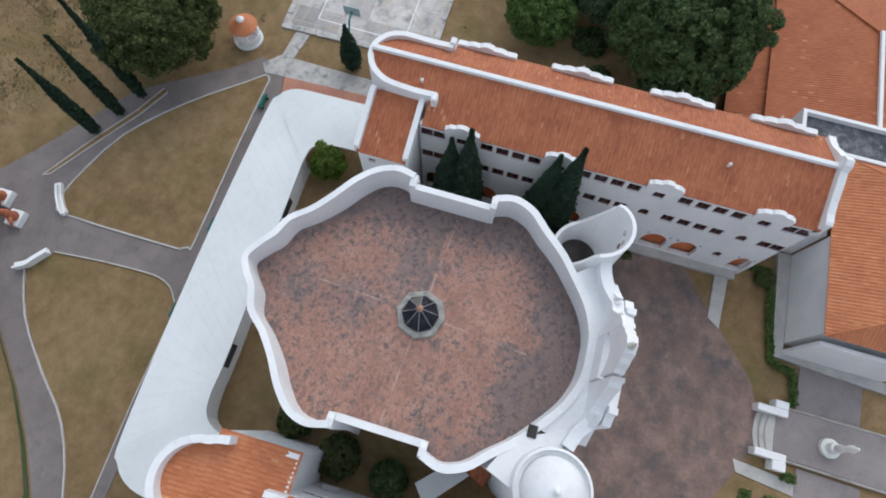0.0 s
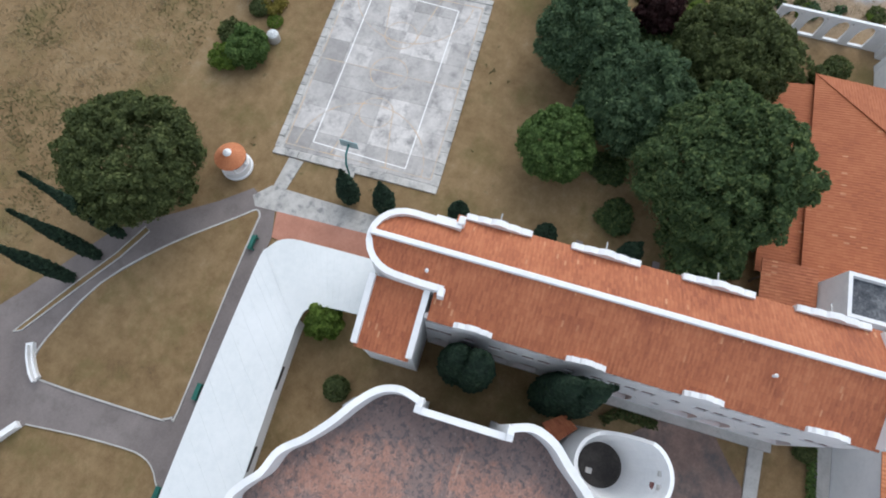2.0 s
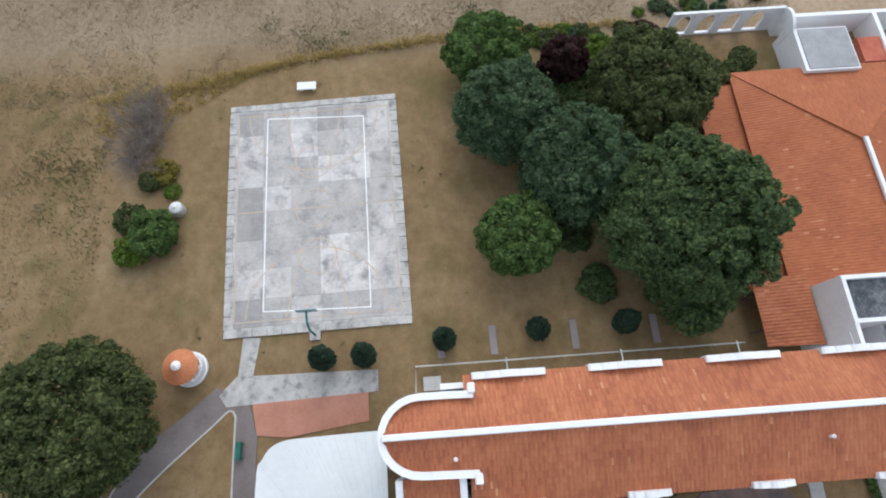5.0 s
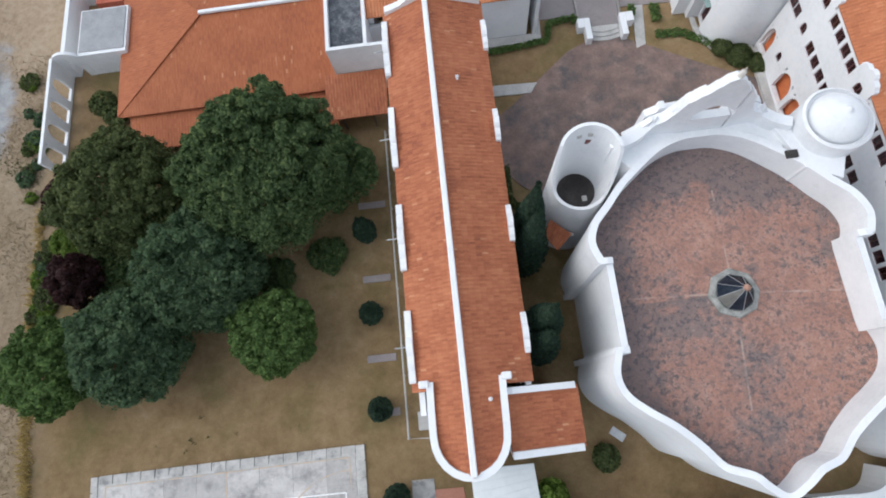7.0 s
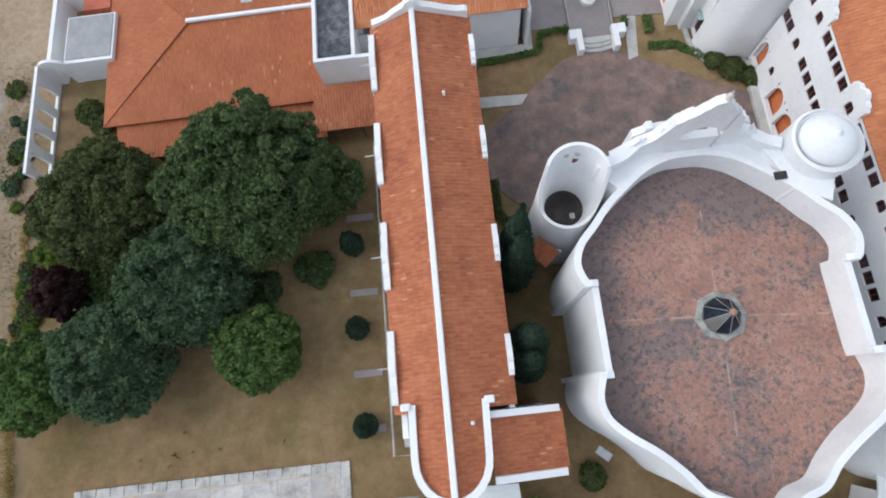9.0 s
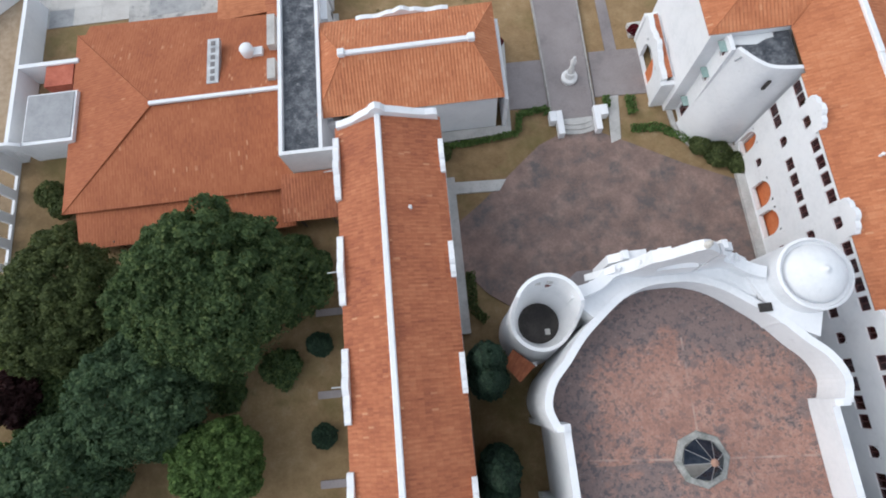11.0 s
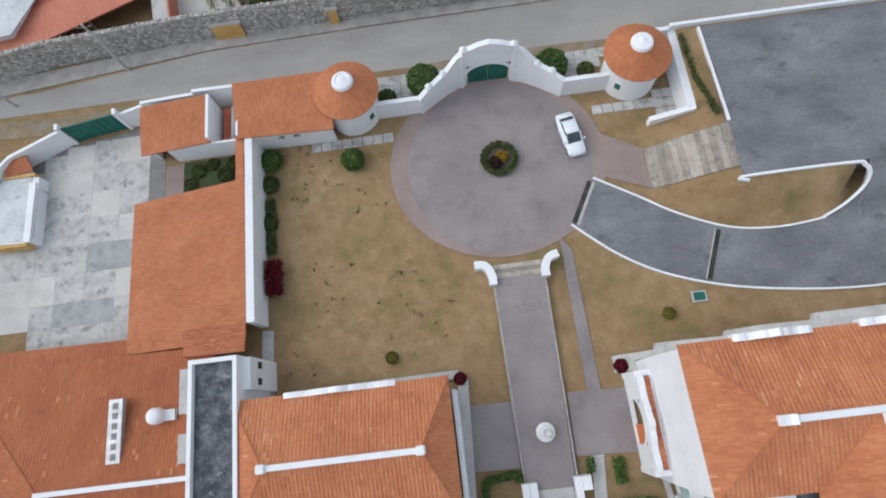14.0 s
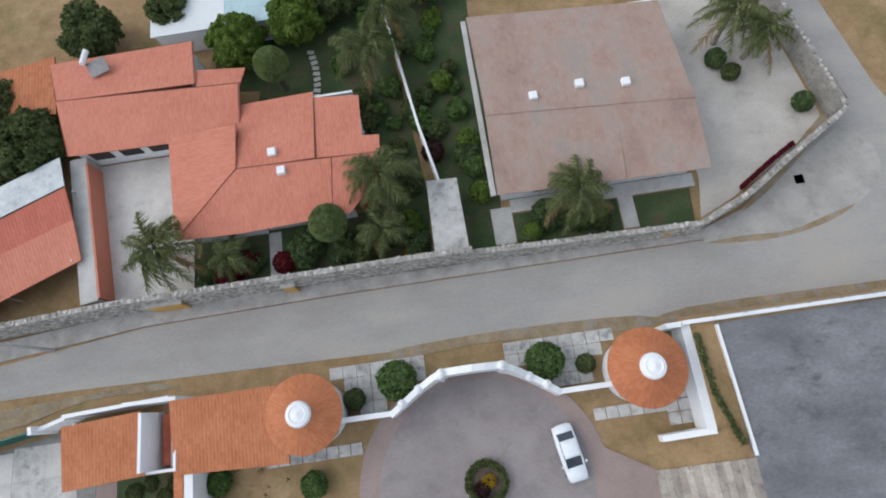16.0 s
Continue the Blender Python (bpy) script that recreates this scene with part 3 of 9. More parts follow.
def window_in(parent, m, c, z, w, h, depth=0.18, bars=1, name="window", pane=None, frame_mat=None):
    """A framed pane set back in an opening."""
    bm = bmesh.new()
    t = 0.06
    add_box(bm, c - w / 2, depth, z - h / 2, c - w / 2 + t, depth + 0.06, z + h / 2, m)
    add_box(bm, c + w / 2 - t, depth, z - h / 2, c + w / 2, depth + 0.06, z + h / 2, m)
    add_box(bm, c - w / 2 + t, depth, z - h / 2, c + w / 2 - t, depth + 0.06, z - h / 2 + t, m)
    add_box(bm, c - w / 2 + t, depth, z + h / 2 - t, c + w / 2 - t, depth + 0.06, z + h / 2, m)
    for k in range(bars):
        x = c - w / 2 + w * (k + 1) / (bars + 1)
        add_box(bm, x - 0.02, depth + 0.005, z - h / 2 + t, x + 0.02, depth + 0.055, z + h / 2 - t, m)
    win = part(name, bm, frame_mat or WINDOW_FRAME, parent)
    part("pane", box(c - w / 2 + 0.01, depth + 0.025, z - h / 2 + 0.01, c + w / 2 - 0.01, depth + 0.035, z + h / 2 - 0.01, m=m), pane or PANE, win)
    return win


def mirrored(x, s):
    return x if s > 0 else 2 * CX - x


def scallop(length, base, height, shoulder=0.55):
    """The outline of a curved gable parapet: low curled ends, shoulders, a round crown."""
    L = length
    pts = [(0, base), (0, base + height * 0.35)]
    shape = [(0.0, 0.42), (0.06, 0.52), (0.13, 0.5), (0.19, 0.42), (0.25, 0.46), (0.31, 0.62), (0.36, 0.72), (0.41, 0.7), (0.44, 0.82), (0.47, 0.95), (0.5, 1.0)]
    up = [(u * L, base + height * v) for u, v in shape]
    pts = [(0, base)] + up + [(L - u, z) for u, z in up[::-1][1:]] + [(L, base)]
    return pts

# ---- ground, roads, paths ----
STEPSTONE_PALE = surface("grey_edging_stone", (0.27, 0.255, 0.24), (0.35, 0.335, 0.315), (0.42, 0.4, 0.38), 0.8, 6.0, 0.9, 0.25)
MORTAR = surface("old_mortar_bed", (0.17, 0.165, 0.16), (0.22, 0.215, 0.205), (0.28, 0.27, 0.26), 0.8, 6.0, 0.95, 0.3)
GARDEN = surface("garden_soil_and_lawn", (0.028, 0.045, 0.016), (0.045, 0.075, 0.024), (0.085, 0.1, 0.042), 0.4, 6.0, 0.95, 0.5, 0.14, (0.09, 0.06, 0.04), 0.5, (0.5, 0.66))
def smoothstep(a, b, x):
    t = min(max((x - a) / (b - a), 0.0), 1.0)
    return t * t * (3 - 2 * t)


def drive_edge(x):
    """The upper kerb of the curved driveway, as y over x."""
    return np.interp(x, [1.7, 5, 8, 12, 16, 20, 21.3, 22, 22.5, 60], [49.0, 46.7, 44.7, 42.9, 42.4, 42.8, 43.5, 44.6, 46.3, 46.3])


PARK_Z = 2.5


def ground_z(x, y):
    """The lawn climbs to the car park beside the drive; all else is level."""
    if x < 6 or y < 40 or y > 62:
        return 0.0
    up = smoothstep(drive_edge(x), 46.4, y) if drive_edge(x) < 46.2 else (1.0 if y > 46.4 else 0.0)
    if y > 61.2:
        up *= 1 - smoothstep(61.2, 62, y)
    across = min(max((x - 6.3) / 6.3, 0), 1) if y < 53.6 else (1.0 if x > 10.7 else 0.0)
    return PARK_Z * up * across


def axis_steps(lo, hi, fine_lo, fine_hi, fine, coarse=12.0):
    out = list(np.arange(fine_lo, fine_hi + 1e-6, fine))
    x, step = fine_lo, fine
    while x > lo:
        step = min(step * 1.5, coarse * 6)
        x -= step
        out.insert(0, x)
    x, step = fine_hi, fine
    while x < hi:
        step = min(step * 1.5, coarse * 6)
        x += step
        out.append(x)
    return out


def ground_sheet():
    xs, ys = axis_steps(-600, 600, -62, 36, 1.0), axis_steps(-600, 600, -45, 95, 1.0)
    xs = sorted(set(np.round(xs, 3)) | {6.3, 10.4, 10.7, 12.6})
    ys = sorted(set(np.round(ys, 3)) | {53.4, 53.6, 46.4, 61.2, 62.0})
    verts, faces = [], []
    for y in ys:
        for x in xs:
            z = ground_z(x, y)
            rough = 0.06 if x < -56 else 0.02
            verts.append((x, y, z + rough * noise.noise((x * 0.35, y * 0.35, 3.0)) - 0.03))
    n = len(xs)
    for j in range(len(ys) - 1):
        for i in range(n - 1):
            a = j * n + i
            faces.append((a, a + 1, a + 1 + n, a + n))
    me = bpy.data.meshes.new("ground")
    me.from_pydata(verts, [], faces)
    me.materials.append(GRASS)
    me.polygons.foreach_set("use_smooth", [True] * len(me.polygons))
    tagged(new("ground", me), "dry straw-coloured lawn and open field around the compound", "ground", kind="structure")


ground_sheet()


def flat(name, outline, material, label, category, top=0.04, steps=0, closed=True, height=None):
    line = [(p[0], p[1]) for p in (smooth_line([(*q, 0) for q in outline], steps, closed) if steps else outline)]
    return sheet(name, prism(line, -0.12, top, height), material, label, category)


def kerb(name, line, label, width=0.18, top=0.14, steps=4, material=None, height=None):
    pts = smooth_line([(*p, 0) for p in line], steps) if steps else line
    lift = height or (lambda x, y: 0.0)
    bm = ribbon(pts, width, lambda i, s: lift(pts[i][0], pts[i][1]) - 0.1, lambda i, s: lift(pts[i][0], pts[i][1]) + top)
    return sheet(name, bm, material or CURB, label, "kerb")


# the road outside the gate, its far pavement and the lane that turns off
flat("road", [(-140, 61.6), (-60, 63.2), (-40, 63.2), (-14, 62.6), (10, 62.3), (30, 61.7), (60, 60.5), (140, 58), (140, 72), (60, 72), (36, 73), (33.5, 80), (31.5, 90), (29, 110), (24, 109), (28, 90), (30.8, 79), (26, 75.2), (19, 69.9), (16, 68.0), (-16, 67.9), (-33, 67.6), (-50, 65.6), (-90, 63.6), (-140, 63)], ROAD, "dusty grey road outside the gate", "road", 0.02)
flat("pavement_far", [(-60, 65.0), (-33, 67.7), (-16, 68.0), (16, 68.1), (19, 70.3), (15, 69.0), (-34, 69.1), (-60, 66.9)], STEPSTONE_PALE, "narrow concrete pavement under the stone wall", "pavement", 0.14)
# courtyard between the wings
flat("courtyard", [(-18.0, 12.4), (-18.2, 15.6), (-15.4, 17.6), (-12.6, 20.0), (-9.6, 22.5), (-7.4, 23.4), (-4.5, 23.3), (-1.8, 21.8), (2.4, 19.3), (6.6, 17.2), (6.8, 10), (5, 6), (0, 5.5), (-10, 5.5), (-15.6, 9.6)], COURTYARD, "dark red courtyard paving with grey stains", "paving", 0.05)
# promenade from the courtyard to the gate circle
PROM = 0.36
sheet("promenade", prism([(-8.0, 24.6), (-4.4, 24.6), (-4.05, 41.0), (-8.3, 41.0)], -0.1, PROM), PAVER, "grey-pink paved promenade", "pavement")
for x0, x1, nm in ((-8.25, -8.0, "promenade_edge_1"), (-4.3, -4.05, "promenade_edge_2")):
    kerb(nm, [(x0 + 0.12, 24.7), (x0 - 0.02, 40.9)] if x0 < -6 else [(-4.25, 24.7), (-4.0, 40.9)], "pale stone edging of the promenade", 0.16, PROM + 0.04, 0, STEPSTONE_PALE)
flat("side_walk", [(-2.2, 44.0), (-1.35, 42.7), (-1.2, 31.2), (-2.25, 31.2)], PAVER, "narrow paved side walk", "pavement", 0.05)
flat("forecourt_1", [(-12.0, 26.3), (-8.26, 26.2), (-8.26, 31.1), (-11.8, 31.2)], PAVER, "paved forecourt at the low house", "pavement", 0.06)
flat("forecourt_2", [(-3.98, 26.6), (0.9, 26.4), (1.2, 31.1), (-3.85, 31.3)], PAVER, "paved forecourt at the tall house", "pavement", 0.06)
flat("walk_to_courtyard", [(-3.3, 21.9), (-2.4, 22.2), (-1.9, 26.5), (-2.9, 26.5)], CURB, "pale strip of path beside the steps", "pavement", 0.07)
flat("walk_north", [(-18.1, 18.75), (-13.6, 18.6), (-12.9, 19.6), (-18.1, 19.85)], CURB, "pale stone walk by the long wing", "pavement", 0.12)
flat("passage_link", [(-28.0, 39.1), (-27.05, 39.05), (-27.1, 33.4), (-28.05, 33.4)], CURB, "pale concrete strip beside the link block", "pavement", 0.06)
# gate circle
circle = [(-6.2 + 8.2 * math.cos(a), 51.4 + 8.2 * math.sin(a)) for a in np.linspace(0, 2 * math.pi, 72, endpoint=False)]
ring = [(-6.4 + 9.6 * math.cos(a), 51.7 + 8.9 * math.sin(a)) for a in np.linspace(0, 2 * math.pi, 72, endpoint=False)]
flat("gate_circle_border", ring, PAVER_RED, "reddish paved border of the gate circle", "pavement", 0.04)
flat("gate_circle", circle, PAVER, "round grey paved turning circle", "pavement", 0.048)
flat("stair_landing", [(1.0, 49.6), (6.6, 47.2), (6.6, 51.0), (2.4, 53.5)], PAVER_RED, "reddish paved landing at the stairs", "pavement", 0.044)
# driveway
up = [(1.6, 48.9), (5, 46.7), (8, 44.7), (12, 42.9), (16, 42.4), (19.8, 42.7)]
lo = [(-1.0, 44.9), (2.5, 41.7), (6.5, 39.4), (12.6, 37.6), (21.7, 36.6), (32, 37.2), (45, 38)]
ul, ll = smooth_line([(*p, 0) for p in up], 5), smooth_line([(*p, 0) for p in lo], 6)
flat("driveway", [(p.x, p.y) for p in ll] + [(45, 46)] + [(30, 46), (23, 43.9)] + [(p.x, p.y) for p in ul[::-1]], ASPHALT, "dark grey asphalt driveway", "road", 0.05)
kerb("driveway_kerb_1", up, "white painted kerb of the driveway", 0.16, 0.2, 5, PLASTER)
kerb("driveway_kerb_2", lo, "white painted kerb of the driveway", 0.16, 0.2, 5, PLASTER)
# car park on its bank
sheet("car_park", prism([(12.9, 46.4), (48, 46.4), (48, 60.9), (12.7, 60.9)], 0.5, PARK_Z + 0.06), ASPHALT, "dark asphalt car park on a bank", "road")
kerb("car_park_kerb_1", [(13.2, 45.9), (13.0, 46.3), (21.4, 46.3), (22.5, 46.0), (22.9, 45.3), (22.5, 44.4), (21.3, 43.5), (19.6, 42.75)], "white kerb round the car park corner", 0.2, 0.22, 5, PLASTER, lambda x, y: PARK_Z * smoothstep(42.6, 46.2, y))
ramp = bmesh.new()
foot = [(18.5, 42.5), (19.6, 42.75), (20.5, 43.1), (21.3, 43.5), (22.0, 43.9), (22.5, 44.4), (22.95, 46.38), (26, 46.38), (48, 46.38)]
grid = [[ramp.verts.new((x, 40.5 + (y - 40.5) * k / 10, 0.056 + PARK_Z * smoothstep(42.6, 46.2, 40.5 + (y - 40.5) * k / 10))) for x, y in foot] for k in range(11)]
for a, b in zip(grid, grid[1:]):
    for k in range(len(foot) - 1):
        ramp.faces.new((a[k], a[k + 1], b[k + 1], b[k]))
sheet("driveway_ramp", ramp, ASPHALT, "dark asphalt ramp from the driveway to the car park", "road")
kerb("car_park_kerb_2", [(12.75, 60.8), (13.0, 51.4)], "white kerb along the car park", 0.2, PARK_Z + 0.25, 0, PLASTER)

# west garden paths
flat("path_west", [(-26.8, -26.2), (-24.7, -28.7), (-19.7, -36.2), (-12.5, -41.0), (-8.7, -43.8), (-5, -46), (2, -46), (0, -42), (-1.0, -36.9), (-3.2, -35.2), (-3.6, -31), (-3.78, -27.0), (-3.65, -25.6), (-3.2, -24.6), (-2.3, -23.8), (-1, -23.35), (5.5, -23.3), (14, -22.9), (14, -22.0), (-5, -22.5), (-16.8, -22.9), (-22.9, -22.9), (-25.4, -23.6)], PAVER_OLD, "worn grey-pink garden path", "pavement", 0.04)
flat("lawn_bed_1", [(-24.9, -25.1), (-23.7, -26.5), (-19.7, -31.1), (-15.0, -35.0), (-9.6, -37.0), (-7.3, -37.1), (-6.5, -35.9), (-6.45, -26.0), (-6.55, -25.2), (-6.85, -24.65), (-7.5, -24.35), (-17.5, -24.6), (-24.4, -24.6)], GRASS, "dry lawn bed between the garden paths", "lawn", 0.1)
kerb("lawn_kerb_1", [(-24.4, -24.6), (-24.9, -25.1), (-23.7, -26.5), (-19.7, -31.1), (-15.0, -35.0), (-9.6, -37.0), (-7.3, -37.1), (-6.5, -35.9), (-6.45, -26.0), (-6.55, -25.2), (-6.85, -24.65), (-7.5, -24.35), (-17.5, -24.6), (-24.4, -24.6)], "pale kerb round the lawn bed", 0.14, 0.14, 3)
flat("path_south", [(-1.4, -37.0), (2.4, -34.7), (6.0, -31.05), (8.95, -27.7), (13.5, -25.0), (20, -23), (20, -25.2), (14.1, -27.2), (11.0, -29.4), (7.6, -32.3), (3.6, -36.4), (0.6, -40.2), (-2.0, -39.5)], PAVER_OLD, "worn grey-pink garden path", "pavement", 0.042)
kerb("lawn_kerb_2", [(20, -23), (13.5, -25.0), (8.95, -27.7), (6.0, -31.05), (2.4, -34.7), (-1.4, -37.0)], "pale kerb between path and lawn", 0.12, 0.12, 3)
flat("path_bed_2", [(3.4, -36.9), (7.7, -32.5), (11.1, -29.6), (14.2, -27.4), (20, -25.4), (20, -25.9), (14.0, -27.9), (10.8, -30.1), (7.3, -33.0), (3.0, -37.3)], GARDEN, "narrow planted strip beside the garden path", "lawn", 0.06)
kerb("lawn_kerb_3", [(-3.2, -35.2), (-3.6, -31), (-3.78, -27.0), (-3.65, -25.6), (-3.2, -24.6), (-2.3, -23.8), (-1, -23.35), (5.5, -23.3), (14, -22.95)], "pale kerb round the second lawn", 0.1, 0.11, 2)
flat("walk_court", [(-26.1, -26.0), (-27.5, -24.7), (-27.3, -13.4), (-25.6, -13.4), (-25.2, -25.4)], CONCRETE, "pale concrete walk by the long wing", "pavement", 0.06)
flat("walk_link", [(-27.4, -24.6), (-30.6, -24.3), (-30.5, -22.9), (-27.4, -23.4)], CONCRETE, "pale concrete walk to the sports court", "pavement", 0.05)
flat("walk_orange", [(-25.5, -23.4), (-25.6, -14.2), (-23.4, -14.2), (-22.6, -20.5), (-22.9, -22.9)], PAVER_ORANGE, "orange-red paved strip under the covered walk", "pavement", 0.055)
flat("service_yard", [(-60, 42.0), (-48.6, 42.0), (-48.3, 38.6), (-38.4, 38.6), (-38.2, 51.2), (-36.8, 51.4), (-36.8, 56), (-38, 60.2), (-46.3, 58.9), (-50, 57.2), (-57, 49.3), (-60, 46.4)], MORTAR, "worn concrete bed of the service yard", "yard", 0.02)
flat("yard_lawn", [(-35.0, 52.5), (-29.4, 53.0), (-29.4, 55.7), (-35.0, 55.7)], GARDEN, "small green lawn patch beside the garage", "lawn", 0.04)
flat("yard_walk", [(-36.75, 51.5), (-35.05, 51.7), (-35.05, 55.6), (-36.75, 55.5)], PAVER_RED, "short pinkish walk beside the garage", "pavement", 0.05)


def yard_slabs():
    """Cast slabs of the service yard, each poured on its own day."""
    rng = random.Random(21)
    yard = bpy.data.objects["service_yard"]
    xs = [-59.5, -57.0, -54.4, -51.4, -48.5, -46.4, -43.7, -41.0, -38.3]
    ys = [38.7, 41.6, 43.7, 46.3, 48.9, 51.4, 54.0, 56.6, 59.2]
    for i in range(len(xs) - 1):
        for j in range(len(ys) - 1):
            x0, x1, y0, y1 = xs[i], xs[i + 1], ys[j], ys[j + 1]
            wall = np.interp((x0 + x1) / 2, [-60, -57, -53.6, -50, -46.3, -38], [45.6, 48.9, 53.0, 56.9, 58.7, 60])
            if x1 < -48.2 and y0 < 41:
                continue
            y1 = min(y1, float(wall))
            if y1 - y0 < 0.5:
                continue
            g = 0.008
            h = 0.03 + rng.uniform(0, 0.012)
            mat = SLAB_DARK if rng.random() < 0.13 else (SLAB_PALE if rng.random() < 0.3 else CONCRETE)
            ob = part("slab", box(x0 + g, y0 + g, -0.05, x1 - g, y1 - g, h + 0.012), mat, yard)


SLAB_DARK = surface("dark_weathered_slab", (0.29, 0.29, 0.29), (0.36, 0.36, 0.36), (0.43, 0.43, 0.42), 0.7, 5.0, 0.9, 0.2, 0.14, (0.23, 0.235, 0.24), 0.9, (0.52, 0.68), vary=0.06)
SLAB_PALE = surface("pale_newer_slab", (0.43, 0.41, 0.385), (0.52, 0.5, 0.47), (0.58, 0.56, 0.53), 0.5, 5.0, 0.9, 0.15, 0.14, (0.34, 0.33, 0.315), 0.7, (0.58, 0.76), vary=0.08)
yard_slabs()
# narrow planted bed in the garden path
flat("path_bed", [(-9.3, -39.9), (-9.6, -39.3), (-14.0, -36.7), (-17.6, -34.5), (-20.4, -33.2), (-20.7, -33.7), (-17.8, -35.0), (-14.2, -37.2)], GRASS, "narrow dry planted bed within the garden path", "lawn", 0.09)
kerb("path_bed_kerb", [(-9.3, -39.9), (-9.6, -39.3), (-14.0, -36.7), (-17.6, -34.5), (-20.4, -33.2), (-20.7, -33.7), (-17.8, -35.0), (-14.2, -37.2), (-9.3, -39.9)], "pale kerb round the narrow bed", 0.1, 0.12, 0)
# ochre earth beside the road
VERGE = surface("dry_earth_verge", (0.17, 0.125, 0.07), (0.25, 0.19, 0.115), (0.33, 0.27, 0.18), 0.6, 6.0, 0.95, 0.5, 0.14, (0.24, 0.225, 0.21), 0.9, (0.5, 0.64))
for k, outline in enumerate(([(-14, 61.6), (-5, 62.2), (4, 61.7), (9, 61.6), (8, 62.6), (-2, 63.0), (-12, 62.7)], [(10, 61.7), (22, 61.6), (40, 61.2), (40, 62.3), (26, 62.6), (12, 62.7)], [(17, 68.6), (24, 73.4), (29.6, 78.2), (30.6, 79.6), (29.6, 84), (29.1, 84), (29.5, 79.6), (26, 76.2), (18.4, 70.0)], [(-62, 61.5), (-46, 60.6), (-38, 62.2), (-30, 62.2), (-34, 62.9), (-46, 62.4), (-62, 62.8)])):
    flat("road_verge_%d" % (k + 1), outline, VERGE, "dry ochre earth verge of the road", "ground", 0.03 + 0.002 * k, 3)

# ---- the two long wings, alike about the axis ----
BELLS = [(-5.4, -2.9), (1.8, 4.25), (9.0, 11.4), (16.3, 18.75)]
PARAPETS = [(-6.55, -2.05), (0.6, 5.15), (7.9, 12.5), (15.1, 19.7)]


def low_crest(length, base, height):
    """A low eave parapet: blunt ends, three shallow rounded swells, the middle one highest."""
    L = length
    up = [(0.0, 0.62), (0.03, 0.7), (0.14, 0.7), (0.17, 0.66), (0.2, 0.74), (0.26, 0.82), (0.32, 0.82), (0.37, 0.78), (0.4, 0.88), (0.45, 0.97), (0.5, 1.0)]
    up = [(u * L, base + height * v) for u, v in up]
    return [(0, base)] + up + [(L - u, z) for u, z in up[::-1][1:]] + [(L, base)]


def round_pavilion(wing):
    """The second wing's garden end: a tall block with a rounded parapet and a single tiled slope."""
    x0, x1, y0, y1 = 4.9, 10.6, -12.4, -7.5
    bm = bmesh.new()
    m = Matrix(((0, 1, 0, x0), (1, 0, 0, y0), (0, 0, 1, 0), (0, 0, 0, 1)))
    ops = [(c, z, 0.55, 0.6, "rect") for c in (1.5, 3.0, 4.3) for z in (7.2, 4.4)]
    wall_panel(bm, m, y1 - y0, 0, 9.3, 0.3, ops)
    add_box(bm, x0 + 0.31, y1 - 0.3, 0, x1, y1, 9.2)
    part("wall", bm, PLASTER, wing)
    for o in ops:
        window_in(wing, m, *o[:4])
    part("roof", tiled([(x0 - 0.15, -12.3, 9.9), (x1, -12.3, 9.9), (x1, y1 + 0.15, 9.15), (x0 - 0.15, y1 + 0.15, 9.15)], (0, 1, -0.12)), CLAY_NEW, wing, "bright clay tile pavilion roof")
    arc = [(7.75 + 2.3 * math.cos(a), -12.3 + 2.35 * math.sin(a)) for a in np.linspace(math.pi, 2 * math.pi, 15)]
    part("roof", tiled([(5.6, -12.3, 9.9), (9.9, -12.3, 9.9), (9.7, -13.4, 10.05), (8.8, -14.3, 10.2), (7.75, -14.55, 10.25), (6.7, -14.3, 10.2), (5.8, -13.4, 10.05)], (0, 1, -0.12)), CLAY_NEW, wing)
    line = [(5.15, -11.2), (5.3, -12.0)] + arc + [(10.2, -12.0), (10.3, -11.2)]
    part("end_parapet", ribbon(line, 0.45, 0, 11.0), PLASTER, wing, "rounded white parapet of the pavilion")


